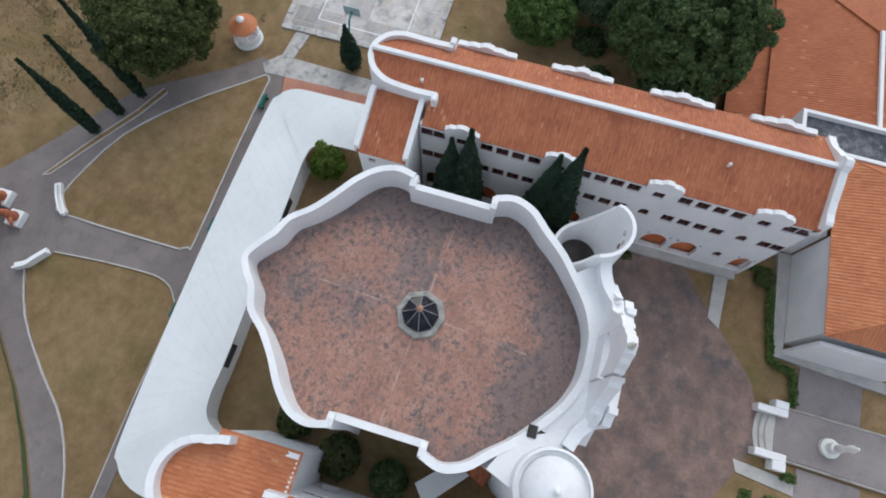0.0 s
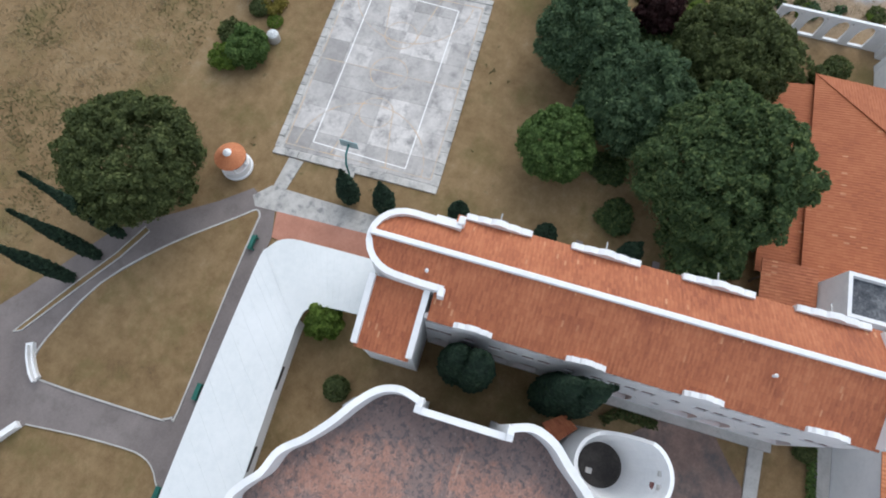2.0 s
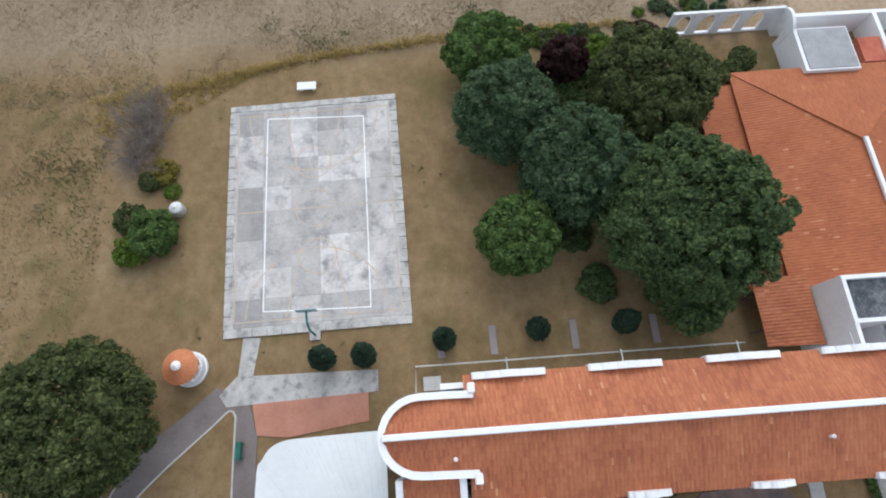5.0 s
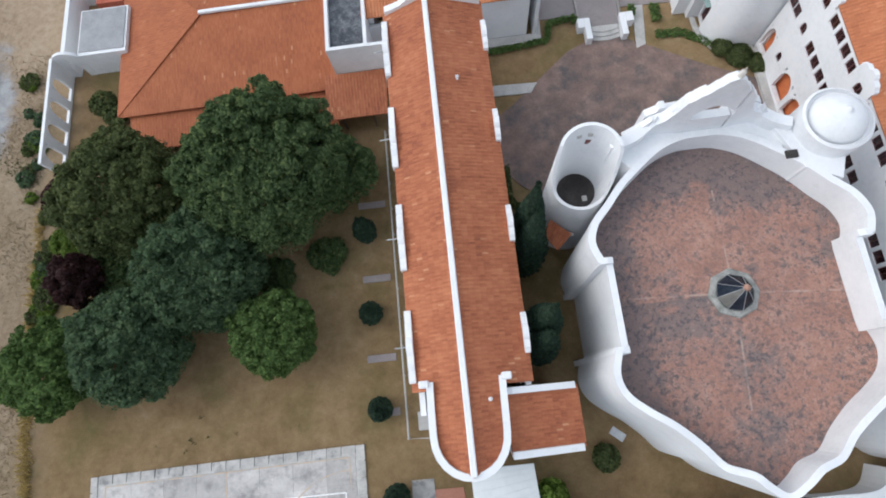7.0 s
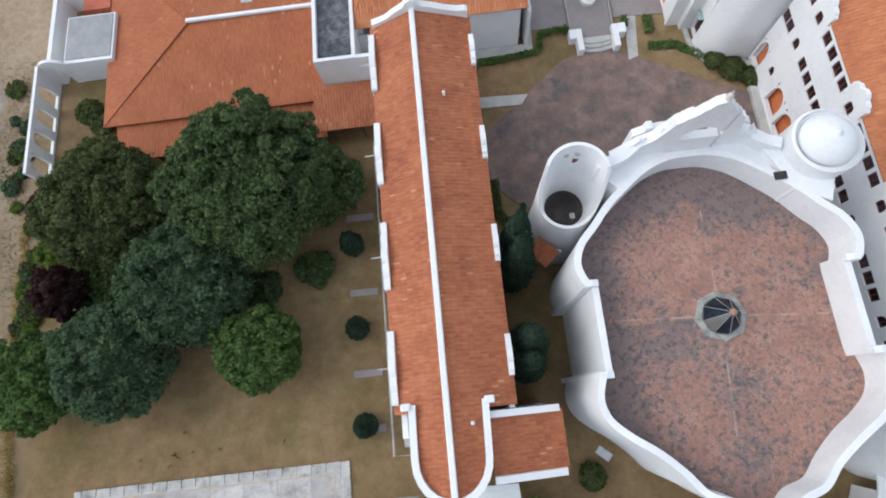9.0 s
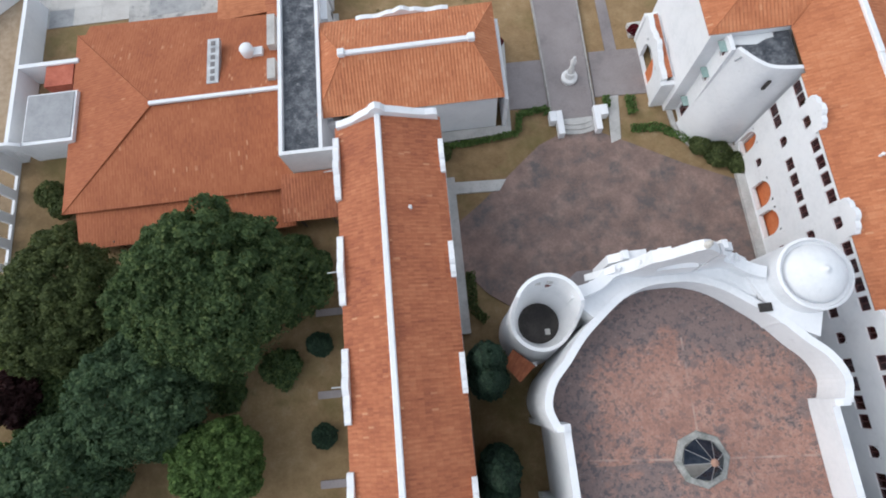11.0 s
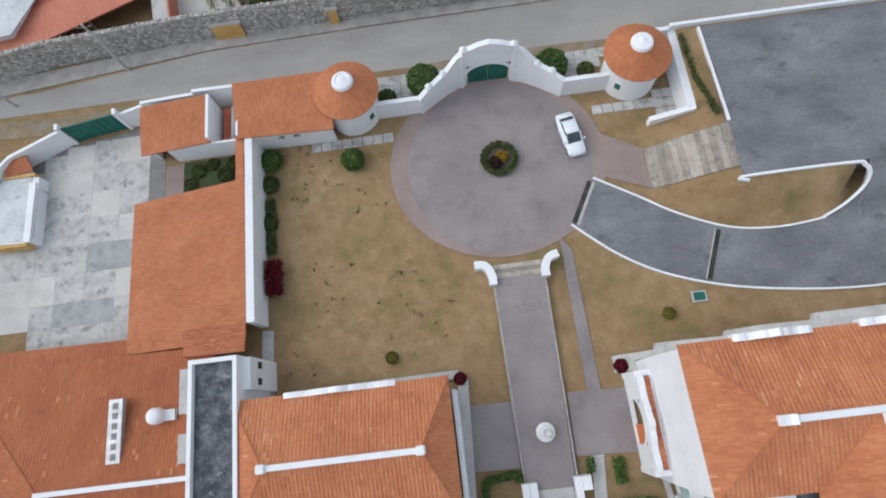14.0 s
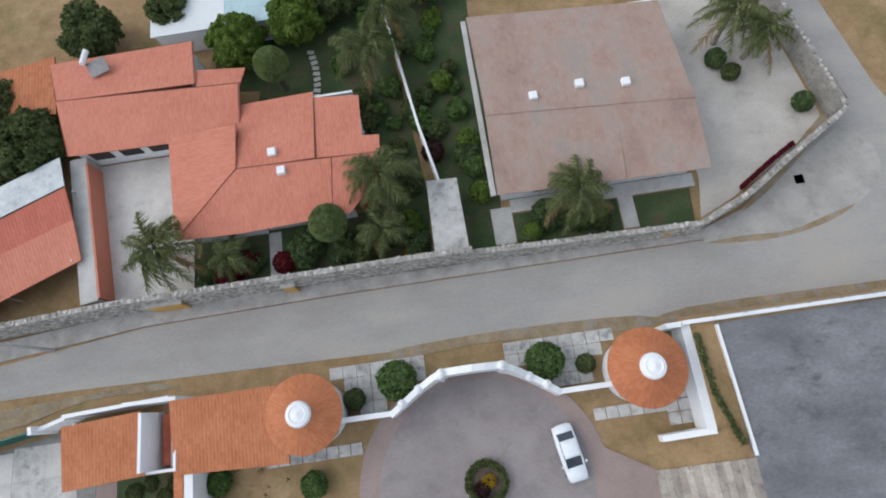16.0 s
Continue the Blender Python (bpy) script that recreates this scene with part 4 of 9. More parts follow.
def long_wing(s, label):
    X = lambda x: x if s > 0 else -11.0 - x
    wing = thing("school_wing", label, "building", (X(-21.8), 5, 0))
    tiles = CLAY if s > 0 else CLAY_NEW
    xi, xo, xr = -18.1, -25.0, -22.1  # inner wall, outer wall, ridge
    y0, y1 = -8.5, 20.6
    # inner wall, seen from the courtyard
    ops = []
    gaps = [(-7.25, -5.4, 2)] + [(a[1], b[0], 4) for a, b in zip(BELLS, BELLS[1:])] + [(18.75, 20.6, 2)]
    for a, b, n in gaps:
        for k in range(n):
            c = a + (b - a) * (k + 0.5) / n
            ops += [(c, 9.4, 0.9, 0.95, "rect"), (c, 6.3, 0.9, 1.0, "rect")]
    for a, b in BELLS:
        c = (a + b) / 2
        ops += [(c, 9.35, 0.8, 0.95, "arch"), (c, 6.35, 0.75, 0.95, "arch"), (c, 2.7, 0.65, 0.9, "arch")]
    arches = []
    for a, b, n in gaps:
        for k in range(max(1, n // 2)):
            w = (b - a) / max(1, n // 2)
            arches.append((a + w * (k + 0.5), 2.0, w - 0.5, 2.6, "arch"))
    # u runs along y from y0; for the mirrored wing it runs back
    yi = -7.3 if s > 0 else y0  # the inner wall stops at the side pavilion
    m = Matrix(((0, -s, 0, X(xi)), (1, 0, 0, yi), (0, 0, 1, 0), (0, 0, 0, 1)))
    shift = lambda o: (o[0] - yi, *o[1:])
    bm = bmesh.new()
    wall_panel(bm, m, y1 - yi, 0.0, 10.3, 0.35, [shift(o) for o in ops + arches])
    part("wall", bm, PLASTER, wing)
    bm = bmesh.new()
    m2 = Matrix(((0, s, 0, X(xo)), (1, 0, 0, y0), (0, 0, 1, 0), (0, 0, 0, 1)))
    side_ops = [(c - y0, z, 0.9, 1.0, "rect") for c in np.arange(-6, 20, 1.75) for z in (8.4, 5.4)]
    wall_panel(bm, m2, y1 - y0, 0.0, 10.4, 0.35, side_ops)
    part("wall", bm, PLASTER, wing)
    for o in side_ops[::3]:
        window_in(wing, m2, *o[:4])
    bm = box(X(xi - 0.36), y1 - 0.35, 0, X(xo + 0.36), y1, 10.2)
    part("wall", bm, PLASTER, wing)
    # arcade floor and its painted back wall
    part("arcade_wall", box(X(xi - 0.75), y0 + 2, 0.4, X(xi - 0.6), y1 - 0.4, 3.6), ORANGE, wing, "orange painted wall behind the arcade")
    part("arcade_floor", box(X(xi - 2.39), 6.5, 0, X(xi + 0.7), y1 - 0.4, 0.4), CURB, wing, "pale stone plinth of the arcade")
    part("floor_slab", box(X(xi - 0.36), y0 + 2, 3.6, X(xo + 0.36), y1 - 0.4, 3.85), PLASTER, wing)
    for o in ops:
        w = window_in(wing, m, *shift(o)[:4], depth=0.1)
    # tile roof either side of the ridge
    ze, zr = 10.25, 12.0
    part("roof", tiled([(X(xr), -7.1, zr), (X(xr), y1, zr), (X(-17.95), y1, ze + 0.13), (X(-17.95), -7.1, ze + 0.13)], (s, 0, -0.4)), tiles, wing, "clay barrel tile roof slope")
    part("roof", tiled([(X(xr), -7.1, zr), (X(xr), y1, zr), (X(-25.4), y1, ze + 0.15), (X(-25.4), -7.1, ze + 0.15)], (-s, 0, -0.4)), tiles, wing, "clay barrel tile roof slope")
    # round end: roof inside the curved parapet
    arc = [(-22.1 + 2.15 * math.cos(a), -9.75 + 2.3 * math.sin(a)) for a in np.linspace(0, -math.pi, 13)]
    part("roof", tiled([(X(xr), -12.05, zr - 0.05), (X(xr), -7.1, zr - 0.05), (X(-19.95), -7.1, 11.15), (X(-19.95), -9.75, 11.15), (X(-20.5), -11.2, 11.37)], (s, 0, -0.4)), tiles, wing)
    part("roof", tiled([(X(xr), -12.05, zr - 0.05), (X(xr), -7.1, zr - 0.05), (X(-24.25), -7.1, 11.05), (X(-24.25), -9.75, 11.05), (X(-23.7), -11.2, 11.3)], (-s, 0, -0.4)), tiles, wing)
    ribbon_line = [(-19.85, -6.6), (-19.9, -8.2)] + arc + [(-24.25, -8.2), (-24.2, -6.6)]
    pts = [(X(x), y) for x, y in ribbon_line]
    n = len(pts)
    bm = ribbon(pts, 0.42, 0.0, lambda i, t: 11.35 + 0.5 * math.sin(math.pi * t) + (0.25 if i in (0, n - 1) else 0), batter=0.0)
    part("end_parapet", bm, PLASTER, wing, "rounded white end wall and parapet")
    # hooks at the parapet's ends
    for x, y in ((-19.6, -6.65), (-24.55, -6.7)):
        part("parapet_scroll", box(X(x) - 0.3, y - 0.22, 10.4, X(x) + 0.3, y + 0.22, 11.75, bevel=0.06), PLASTER, wing)
    # ridge band
    part("ridge_cap", box(X(xr) - 0.19, -12.0, zr - 0.1, X(xr) + 0.19, y1 - 0.1, zr + 0.2, bevel=0.05), PLASTER, wing, "white plastered ridge band")
    # end gable: a curved parapet across the wing
    gm = Matrix(((s, 0, 0, X(-25.2)), (0, 1, 0, y1 - 0.25), (0, 0, 1, 0), (0, 0, 0, 1)))
    g = [(0, 9.5), (0, 10.95), (0.5, 11.1), (1.1, 11.35), (1.8, 11.9), (2.5, 12.35), (2.75, 12.75), (3.1, 12.95), (3.45, 12.75), (3.7, 12.35), (4.5, 12.05), (5.5, 11.6), (6.3, 11.35), (6.9, 11.3), (7.1, 11.2), (7.1, 9.5)]
    if s > 0:
        part("gable_parapet", add_profile(bmesh.new(), g, 0.5, gm), PLASTER, wing, "curved white end gable")
    # scalloped bells on the inner side, each above a flat bay
    for a, b in BELLS:
        bm4 = Matrix(((0, -s, 0, X(xi + 0.2)), (1, 0, 0, a), (0, 0, 1, 0), (0, 0, 0, 1)))
        L = b - a
        g = [(0, 10.0), (0, 10.75), (0.18, 10.85), (0.3, 11.0), (0.5, 11.05), (0.75, 11.05), (0.85, 11.2), (L / 2 - 0.15, 11.32), (L / 2 + 0.15, 11.32), (L - 0.85, 11.2), (L - 0.75, 11.05), (L - 0.5, 11.05), (L - 0.3, 11.0), (L - 0.18, 10.85), (L, 10.75), (L, 10.0)]
        bell = part("bell_gable", add_profile(bmesh.new(), g, 0.34, bm4), PLASTER, wing, "white scalloped gable above the eave")
    for a, b in PARAPETS:
        pm = Matrix(((0, s, 0, X(-25.5)), (1, 0, 0, a), (0, 0, 1, 0), (0, 0, 0, 1)))
        part("eave_parapet", add_profile(bmesh.new(), low_crest(b - a, 10.05, 1.15), 0.42, pm), PLASTER, wing, "low scalloped white eave parapet")
        part("water_spout", tube([(X(-25.4), (a + b) / 2, 10.5), (X(-26.3), (a + b) / 2, 10.4)], 0.045), STEEL, wing)
    if s > 0:
        # side pavilion with its own low roof
        p0, p1, q0, q1 = -19.75, -15.6, -11.3, -7.45
        bm = bmesh.new()
        mA = Matrix(((0, -s, 0, X(p1)), (1, 0, 0, q0), (0, 0, 1, 0), (0, 0, 0, 1)))
        po = [(0.95, 7.6, 0.55, 0.6, "rect"), (2.75, 7.6, 0.55, 0.6, "rect"), (1.0, 4.6, 0.55, 0.6, "rect"), (2.75, 4.6, 0.55, 0.6, "rect")]
        wall_panel(bm, mA, q1 - q0, 0, 9.15, 0.3, po)
        add_box(bm, X(p0), q0, 0, X(p1 - 0.31), q0 + 0.3, 9.3)
        add_box(bm, X(p0), q1 - 0.3, 0, X(p1 - 0.31), q1, 9.3)
        part("wall", bm, PLASTER, wing)
        for o in po:
            window_in(wing, mA, *o[:4])
        part("roof", tiled([(X(p0), q0 + 0.1, 10.6), (X(p0), q1 - 0.1, 10.6), (X(-15.2), q1 - 0.1, 9.25), (X(-15.2), q0 + 0.1, 9.25)], (s, 0, -0.4)), CLAY, wing, "clay tile roof of the side pavilion")
        for y in (q0 + 0.1, q1 - 0.1):
            g = [(0, 9.0), (0, 11.0), (0.4, 11.0), (4.35, 9.75), (4.35, 9.0)]
            mm = Matrix(((s, 0, 0, X(p0)), (0, 1, 0, y - 0.2), (0, 0, 1, 0), (0, 0, 0, 1)))
            part("roof_edge", add_profile(bmesh.new(), g, 0.4, mm), PLASTER, wing, "white coping of the pavilion roof")
    else:
        round_pavilion(wing)
    # vent stubs on the tiles
    for x, y in ((-20.4, 13.7), (-20.7, -7.9)):
        part("roof_vent", lathe([(0.09, 0), (0.09, 0.35), (0.13, 0.36), (0.02, 0.5)], (X(x), y, 11.35), 10), PLASTER, wing)
    return wing


long_wing(1, "long white wing with clay tile roof and rows of windows")
long_wing(-1, "matching white wing with clay tile roof and orange arcade")

# ---- the chapel ----
HALF = [(-5.2, -14.55), (-6.2, -13.95), (-7.0, -13.25), (-8.3, -12.75), (-9.3, -11.6), (-10.6, -10.4), (-12.0, -9.4), (-13.0, -8.4), (-13.35, -7.2), (-13.05, -5.95)]
FRONT = [(-13.1, -0.6), (-13.45, 0.6), (-13.0, 1.9), (-12.0, 3.0), (-11.0, 4.2), (-9.9, 5.2), (-8.2, 6.5), (-6.6, 7.15), (-5.2, 7.25)]


def chapel():
    ch = thing("chapel", "white curving chapel with lichened roof, two towers, wavy parapet", "chapel", (CX, -3, 0))
    mir = lambda pts: [(2 * CX - x, y) for x, y in pts]
    R = 9.75
    back = [(p.x, p.y) for p in smooth_line([(*p, 0) for p in HALF[::-1] + mir(HALF[1:])], 4)]
    part("wall", ribbon(back[::-1], 0.4, 0.0, lambda i, t: 12.05 + 0.3 * math.cos(2 * math.pi * t) + 0.16 * math.cos(10 * math.pi * t)), PLASTER, ch, "wavy white chapel wall and parapet", smooth=False)
    front = [(p.x, p.y) for p in smooth_line([(*p, 0) for p in FRONT + mir(FRONT[:-1])[::-1]], 4)]
    part("wall", ribbon(front[::-1], 0.45, 0.0, lambda i, t: 12.0 + 0.35 * math.cos(2 * math.pi * t), batter=0.0), PLASTER, ch, "white chapel wall toward the courtyard")
    for s in (1, -1):
        X = lambda x: mirrored(x, s)
        # flat side bay between two buttress ends
        part("wall", box(X(-12.78), -5.95, 0, X(-12.38), -0.6, 12.0), PLASTER, ch, "flat white side wall")
        for y in (-5.95, -0.6):
            part("buttress", add_profile(bmesh.new(), [(0, 0), (-0.9, 0), (-0.55, 6.0), (-0.55, 12.0), (-0.45, 12.35), (0.0, 12.4), (0.35, 12.3), (0.35, 0)], 0.4, Matrix(((s, 0, 0, X(-12.75)), (0, 1, 0, y - 0.2), (0, 0, 1, 0), (0, 0, 0, 1)))), PLASTER, ch, "white buttress end")
    # roof: eight shallow facets rising to the lantern
    inner = [(p[0], p[1]) for p in back[::-1]] + [(-12.6, -5.95), (-12.6, -0.6)] + front + [(2 * CX + 12.6, -0.6), (2 * CX + 12.6, -5.95)]
    c = Vector((-5.0, -3.1))
    bm = bmesh.new()
    rings = []
    for share, z in ((1.0, R), (0.66, R + 0.22), (0.33, R + 0.45), (0.1, R + 0.62)):
        rows = []
        for x, y in inner:
            p = c + (Vector((x, y)) - c) * share * 0.995
            a = math.atan2(p.y - c.y, p.x - c.x)
            crease = 0.07 * abs(math.sin(4 * a)) * share * (1 if share < 1 else 0)
            rows.append(bm.verts.new((p.x, p.y, z - crease)))
        rings.append(rows)
    k = len(inner)
    for a, b in zip(rings, rings[1:]):
        for i in range(k):
            bm.faces.new((a[i], a[(i + 1) % k], b[(i + 1) % k], b[i]))
    bm.faces.new(rings[-1])
    part("roof", bm, SCREED, ch, "brick-red roof screed mottled with grey lichen")
    # lantern: stone ring, glazed cone with ribs and a ball
    lz = R + 0.5
    part("lantern_kerb", lathe([(1.58, 0), (1.58, 0.2), (1.5, 0.27), (1.2, 0.3), (1.15, 0.2)], (c.x, c.y, lz), 8), KERB_OLD, ch, "octagonal lichened stone kerb")
    for a in range(8):
        t0, t1 = math.radians(45 * a + 10), math.radians(45 * a + 55)
        bm = bmesh.new()
        p0 = Vector((c.x + 1.16 * math.cos(t0), c.y + 1.16 * math.sin(t0), lz + 0.35))
        p1 = Vector((c.x + 1.16 * math.cos(t1), c.y + 1.16 * math.sin(t1), lz + 0.35))
        q = Vector((c.x, c.y, lz + 1.95))
        qa, qb = p0.lerp(q, 0.9), p1.lerp(q, 0.9)
        bm.faces.new([bm.verts.new(v) for v in (p0, p1, qb, qa)])
        bmesh.ops.solidify(bm, geom=bm.faces[:], thickness=0.03)
        # one pane's paler colour imitates sky reflected in the glass
        part("lantern_pane", bm, LANTERN_REFLECT if a == 4 else LANTERN_GLASS, ch, "lantern pane with a sky reflection put into its colour" if a == 4 else "dark blue lantern pane")
        part("lantern_rib", tube([p0, qa], 0.02, 6), STEEL, ch)
    part("lantern_ball", lathe([(0.05, 0), (0.17, 0.07), (0.22, 0.19), (0.17, 0.31), (0.05, 0.38)], (c.x, c.y, lz + 1.7), 16), BALL, ch, "terracotta ball on the lantern", smooth=True)
    # open round tower: rim rises toward the courtyard
    tx, ty = -12.75, 5.95
    seg = 40
    bm = bmesh.new()
    rows = []
    for i in range(seg):
        a = 2 * math.pi * i / seg
        off = abs((a - 1.35 + math.pi) % (2 * math.pi) - math.pi)
        fall = min(1.0, max(0.0, (off - 1.3) / 1.0))
        top = 13.3 + 0.35 * math.cos(off) - 4.1 * (1 - (1 - fall) ** 2)
        ca, sa = math.cos(a), math.sin(a)
        rows.append([bm.verts.new((tx + r * ca, ty + r * sa, z)) for r, z in ((2.45, 0.0), (2.2, 6.0), (2.05, top), (1.83, top), (1.36, 7.0))])
    for i in range(seg):
        a, b = rows[i], rows[(i + 1) % seg]
        for k in range(4):
            bm.faces.new((a[k], b[k], b[k + 1], a[k + 1]))
    part("tower_wall", bm, PLASTER, ch, "open white round tower with a slanting rim", smooth=False)
    part("tower_floor", lathe([(1.42, 0), (1.42, 0.15)], (tx, ty, 7.0), 32), DARK, ch, "dark roof inside the tower")
    part("tower_hatch", box(-12.4, 5.1, 7.14, -12.05, 5.5, 7.3, bevel=0.03), CURB, ch)
    # solid blocks; the two grey ones carry the shade of shallow recesses as colour
    for dx, dz, k, mat in ((0.4, 11.7, 0.24, WINDOW_FRAME), (-0.2, 10.2, 0.13, DARK), (-0.35, 12.5, 0.14, CURB), (0.35, 12.6, 0.14, CURB)):
        part("tower_opening", box(tx + dx - k, ty + 1.62, dz - k, tx + dx + k, ty + 1.84, dz + k), mat, ch)
    # small porch roof at the tower's foot
    part("porch_roof", tiled([(-14.6, 4.5, 5.6), (-13.2, 3.2, 5.6), (-14.3, 2.2, 5.0), (-15.3, 3.6, 5.0)], (-0.6, -0.7, -0.4)), CLAY, ch, "small clay tile porch roof")
    part("porch_beam", box(-15.0, 3.2, 4.7, -13.0, 3.5, 5.1), PLASTER, ch)
    # domed tower
    dx, dy = 2.35, 6.45
    part("tower_wall", lathe([(2.35, 0), (2.2, 7), (2.1, 11.5), (2.1, 13.2), (1.95, 13.3), (1.9, 13.05), (1.72, 13.05)], (dx, dy, 0), 40), PLASTER, ch, "round white domed tower")
    part("tower_dome", lathe([(1.72, 0), (1.62, 0.35), (1.35, 0.7), (0.9, 0.98), (0.4, 1.12), (0.16, 1.16), (0.14, 1.3), (0.03, 1.36)], (dx, dy, 13.05), 36), PLASTER, ch, "low white dome", smooth=True)
    part("tower_link", prism([(0.4, 4.0), (2.4, 3.0), (3.0, 4.6), (1.0, 6.6), (-0.8, 6.9)], 0, 12.0), PLASTER, ch)
    part("roof_grate", box(-0.55, 4.7, 11.9, 0.15, 5.2, 12.08), DARK, ch, "dark roof grate")
    # front: low porch roof behind a tall curved gable with a bell opening
    face = [(-11.3, 6.9), (-10.5, 6.95), (-9.6, 7.25), (-8.7, 7.85), (-7.6, 7.95), (-6.4, 7.85), (-5.2, 7.75), (-4.0, 7.85), (-2.8, 7.95), (-1.7, 7.85), (-0.8, 7.25), (0.1, 6.9)]
    deck = [(-9.9, 5.3), (-8.2, 6.6), (-6.6, 7.2), (-5.2, 7.3), (-3.8, 7.2), (-2.2, 6.6), (-0.5, 5.3)]
    part("porch_block", prism(face + deck[::-1], 0, 11.6), PLASTER, ch, "white porch roof behind the gable")
    pts = smooth_line([(*p, 0) for p in face], 5)
    heights = {-11.3: 12.5, -8.9: 12.6, -8.6: 12.9, -8.1: 13.1, -7.65: 13.6, -7.6: 13.9, -7.4: 14.1, -7.32: 15.1, -6.75: 15.6, -6.65: 15.9, -6.2: 16.3, -6.1: 16.6, -5.75: 16.9, -5.65: 17.2, -5.2: 17.4}
    hx, hz = sorted(heights), [heights[k] for k in sorted(heights)]
    crest = lambda x: float(np.interp(-5.2 - abs(x + 5.2), hx, hz))
    left = [p for p in pts if p.x < -6.4]
    right = [p for p in pts if p.x > -4.0]
    for run in (left, right):
        part("ornate_gable", ribbon(run[::-1], 0.7, 0.0, lambda i, t, run=run: crest(run[::-1][i].x)), PLASTER, ch, "stepped white front gable")
    top = [Vector((x, 7.8, 0)) for x in np.linspace(-6.5, -3.9, 13)]
    part("ornate_gable", ribbon(top[::-1], 0.55, lambda i, t: 13.7 + 0.9 * math.sin(math.pi * t), lambda i, t: crest(top[::-1][i].x)), PLASTER, ch, "crest over the bell opening")
    part("ornate_gable", ribbon(top[::-1], 0.55, 0.0, 13.2), PLASTER, ch, "white wall under the bell opening")
    for sgn in (1, -1):
        for d in (2.3, 3.2):
            x = -5.2 + sgn * d
            part("finial", lathe([(0.14, 0), (0.18, 0.1), (0.09, 0.2), (0.14, 0.32), (0.03, 0.5)], (x, 7.9, crest(x) - 0.08), 10), PLASTER, ch, "small white carved finial")
        for d in (1.5, 1.85, 2.2, 2.7, 3.1):
            x = -5.2 + sgn * d
            part("gable_pilaster", box(x - 0.11, 8.05, 11.4, x + 0.11, 8.34, crest(x) - 0.25, bevel=0.04), PLASTER, ch)
        part("gable_wing", add_profile(bmesh.new(), [(0, 11.4), (1.4, 11.4), (0.75, 12.2), (0.3, 12.8), (0, 13.3)], 0.4, Matrix(((-sgn, 0, 0, -5.2 - sgn * 3.5), (0, 1, 0, 7.7), (0, 0, 1, 0), (0, 0, 0, 1)))), PLASTER, ch, "sweeping side of the gable")
    part("cross_finial", lathe([(0.16, 0), (0.2, 0.12), (0.1, 0.28), (0.17, 0.45), (0.06, 0.62), (0.03, 0.85)], (-5.1, 7.75, 17.3), 10), CARVED, ch, "weathered carved finial on the gable")
    for sgn in (1, -1):
        part("gable_fin", add_profile(bmesh.new(), [(0, 9.0), (2.2, 9.0), (2.2, 13.35), (1.15, 13.25), (1.1, 13.6), (0.75, 13.6), (0.7, 13.1), (0.1, 12.7)], 0.5, Matrix(((sgn, 0, 0, -5.2 - sgn * 3.75), (0, 1, 0, 8.36), (0, 0, 1, 0), (0, 0, 0, 1)))), PLASTER, ch, "white fin beside the front gable")
    # low link between porch and domed tower, and a lean-to beside it
    part("side_porch_roof", prism([(2.6, 3.6), (3.8, 2.6), (6.2, 0.4), (5.0, -0.6), (2.4, 2.0)], 2.6, 2.75), METAL_WHITE, ch, "pale sheet roof of the side porch")
    part("side_porch_tiles", tiled([(2.6, 4.4, 3.6), (3.9, 4.0, 3.2), (3.3, 2.6, 3.2), (2.3, 3.2, 3.6)], (1, -0.3, -0.4)), CLAY, ch, "small clay tile porch roof")
    part("back_awning", box(-0.55, -0.3, 0, 0.55, 0.3, 0.08, m=Matrix.Translation((-11.7, -11.3, 2.2)) @ Matrix.Rotation(-0.7, 4, "Z")), STEEL, ch, "small grey awning")
    # entrance canopy and steps on the courtyard
    part("entrance_wall", prism([(-8.6, 8.1), (-1.8, 8.1), (-2.1, 8.9), (-8.3, 8.95)], 0, 5.2), PLASTER, ch, "projecting lower front")
    part("entrance_canopy", prism([(-6.9, 8.8), (-1.9, 8.8), (-2.0, 9.6), (-6.9, 9.7)], 0.4, 1.2), PLASTER, ch, "white entrance canopy")
    part("entrance_step", prism([(-9.8, 8.2), (-9.6, 9.6), (-8.2, 10.7), (-3.2, 10.7), (-2.2, 9.6), (-1.9, 8.2)], 0, 0.22), PAVER, ch, "grey rounded entrance step")
    part("entrance_step", prism([(-9.2, 8.2), (-9.0, 9.4), (-7.9, 10.2), (-3.5, 10.2), (-2.7, 9.4), (-2.4, 8.2)], 0.22, 0.4), PAVER, ch, "grey rounded entrance step")
    return ch


BALL = surface("weathered_terracotta_ball", (0.3, 0.17, 0.12), (0.42, 0.25, 0.18), (0.5, 0.33, 0.25), 2.0, 9.0, 0.85, 0.2)
KERB_OLD = surface("lichened_stone_kerb", (0.2, 0.2, 0.19), (0.31, 0.31, 0.29), (0.42, 0.41, 0.38), 1.5, 7.0, 0.9, 0.3, 0.13, (0.16, 0.17, 0.15), 1.6, (0.5, 0.66))
LANTERN_GLASS = surface("blue_lantern_glass", (0.02, 0.03, 0.05), (0.035, 0.048, 0.075), (0.06, 0.075, 0.1), 1.0, 6.0, 0.12, 0.02)
LANTERN_REFLECT = surface("lantern_glass_painted_reflection", (0.2, 0.19, 0.18), (0.28, 0.27, 0.25), (0.34, 0.33, 0.31), 1.0, 6.0, 0.6, 0.05)
CARVED = surface("weathered_carving", (0.45, 0.42, 0.37), (0.6, 0.57, 0.52), (0.72, 0.7, 0.66), 2.0, 8.0, 0.9, 0.3)
chapel()


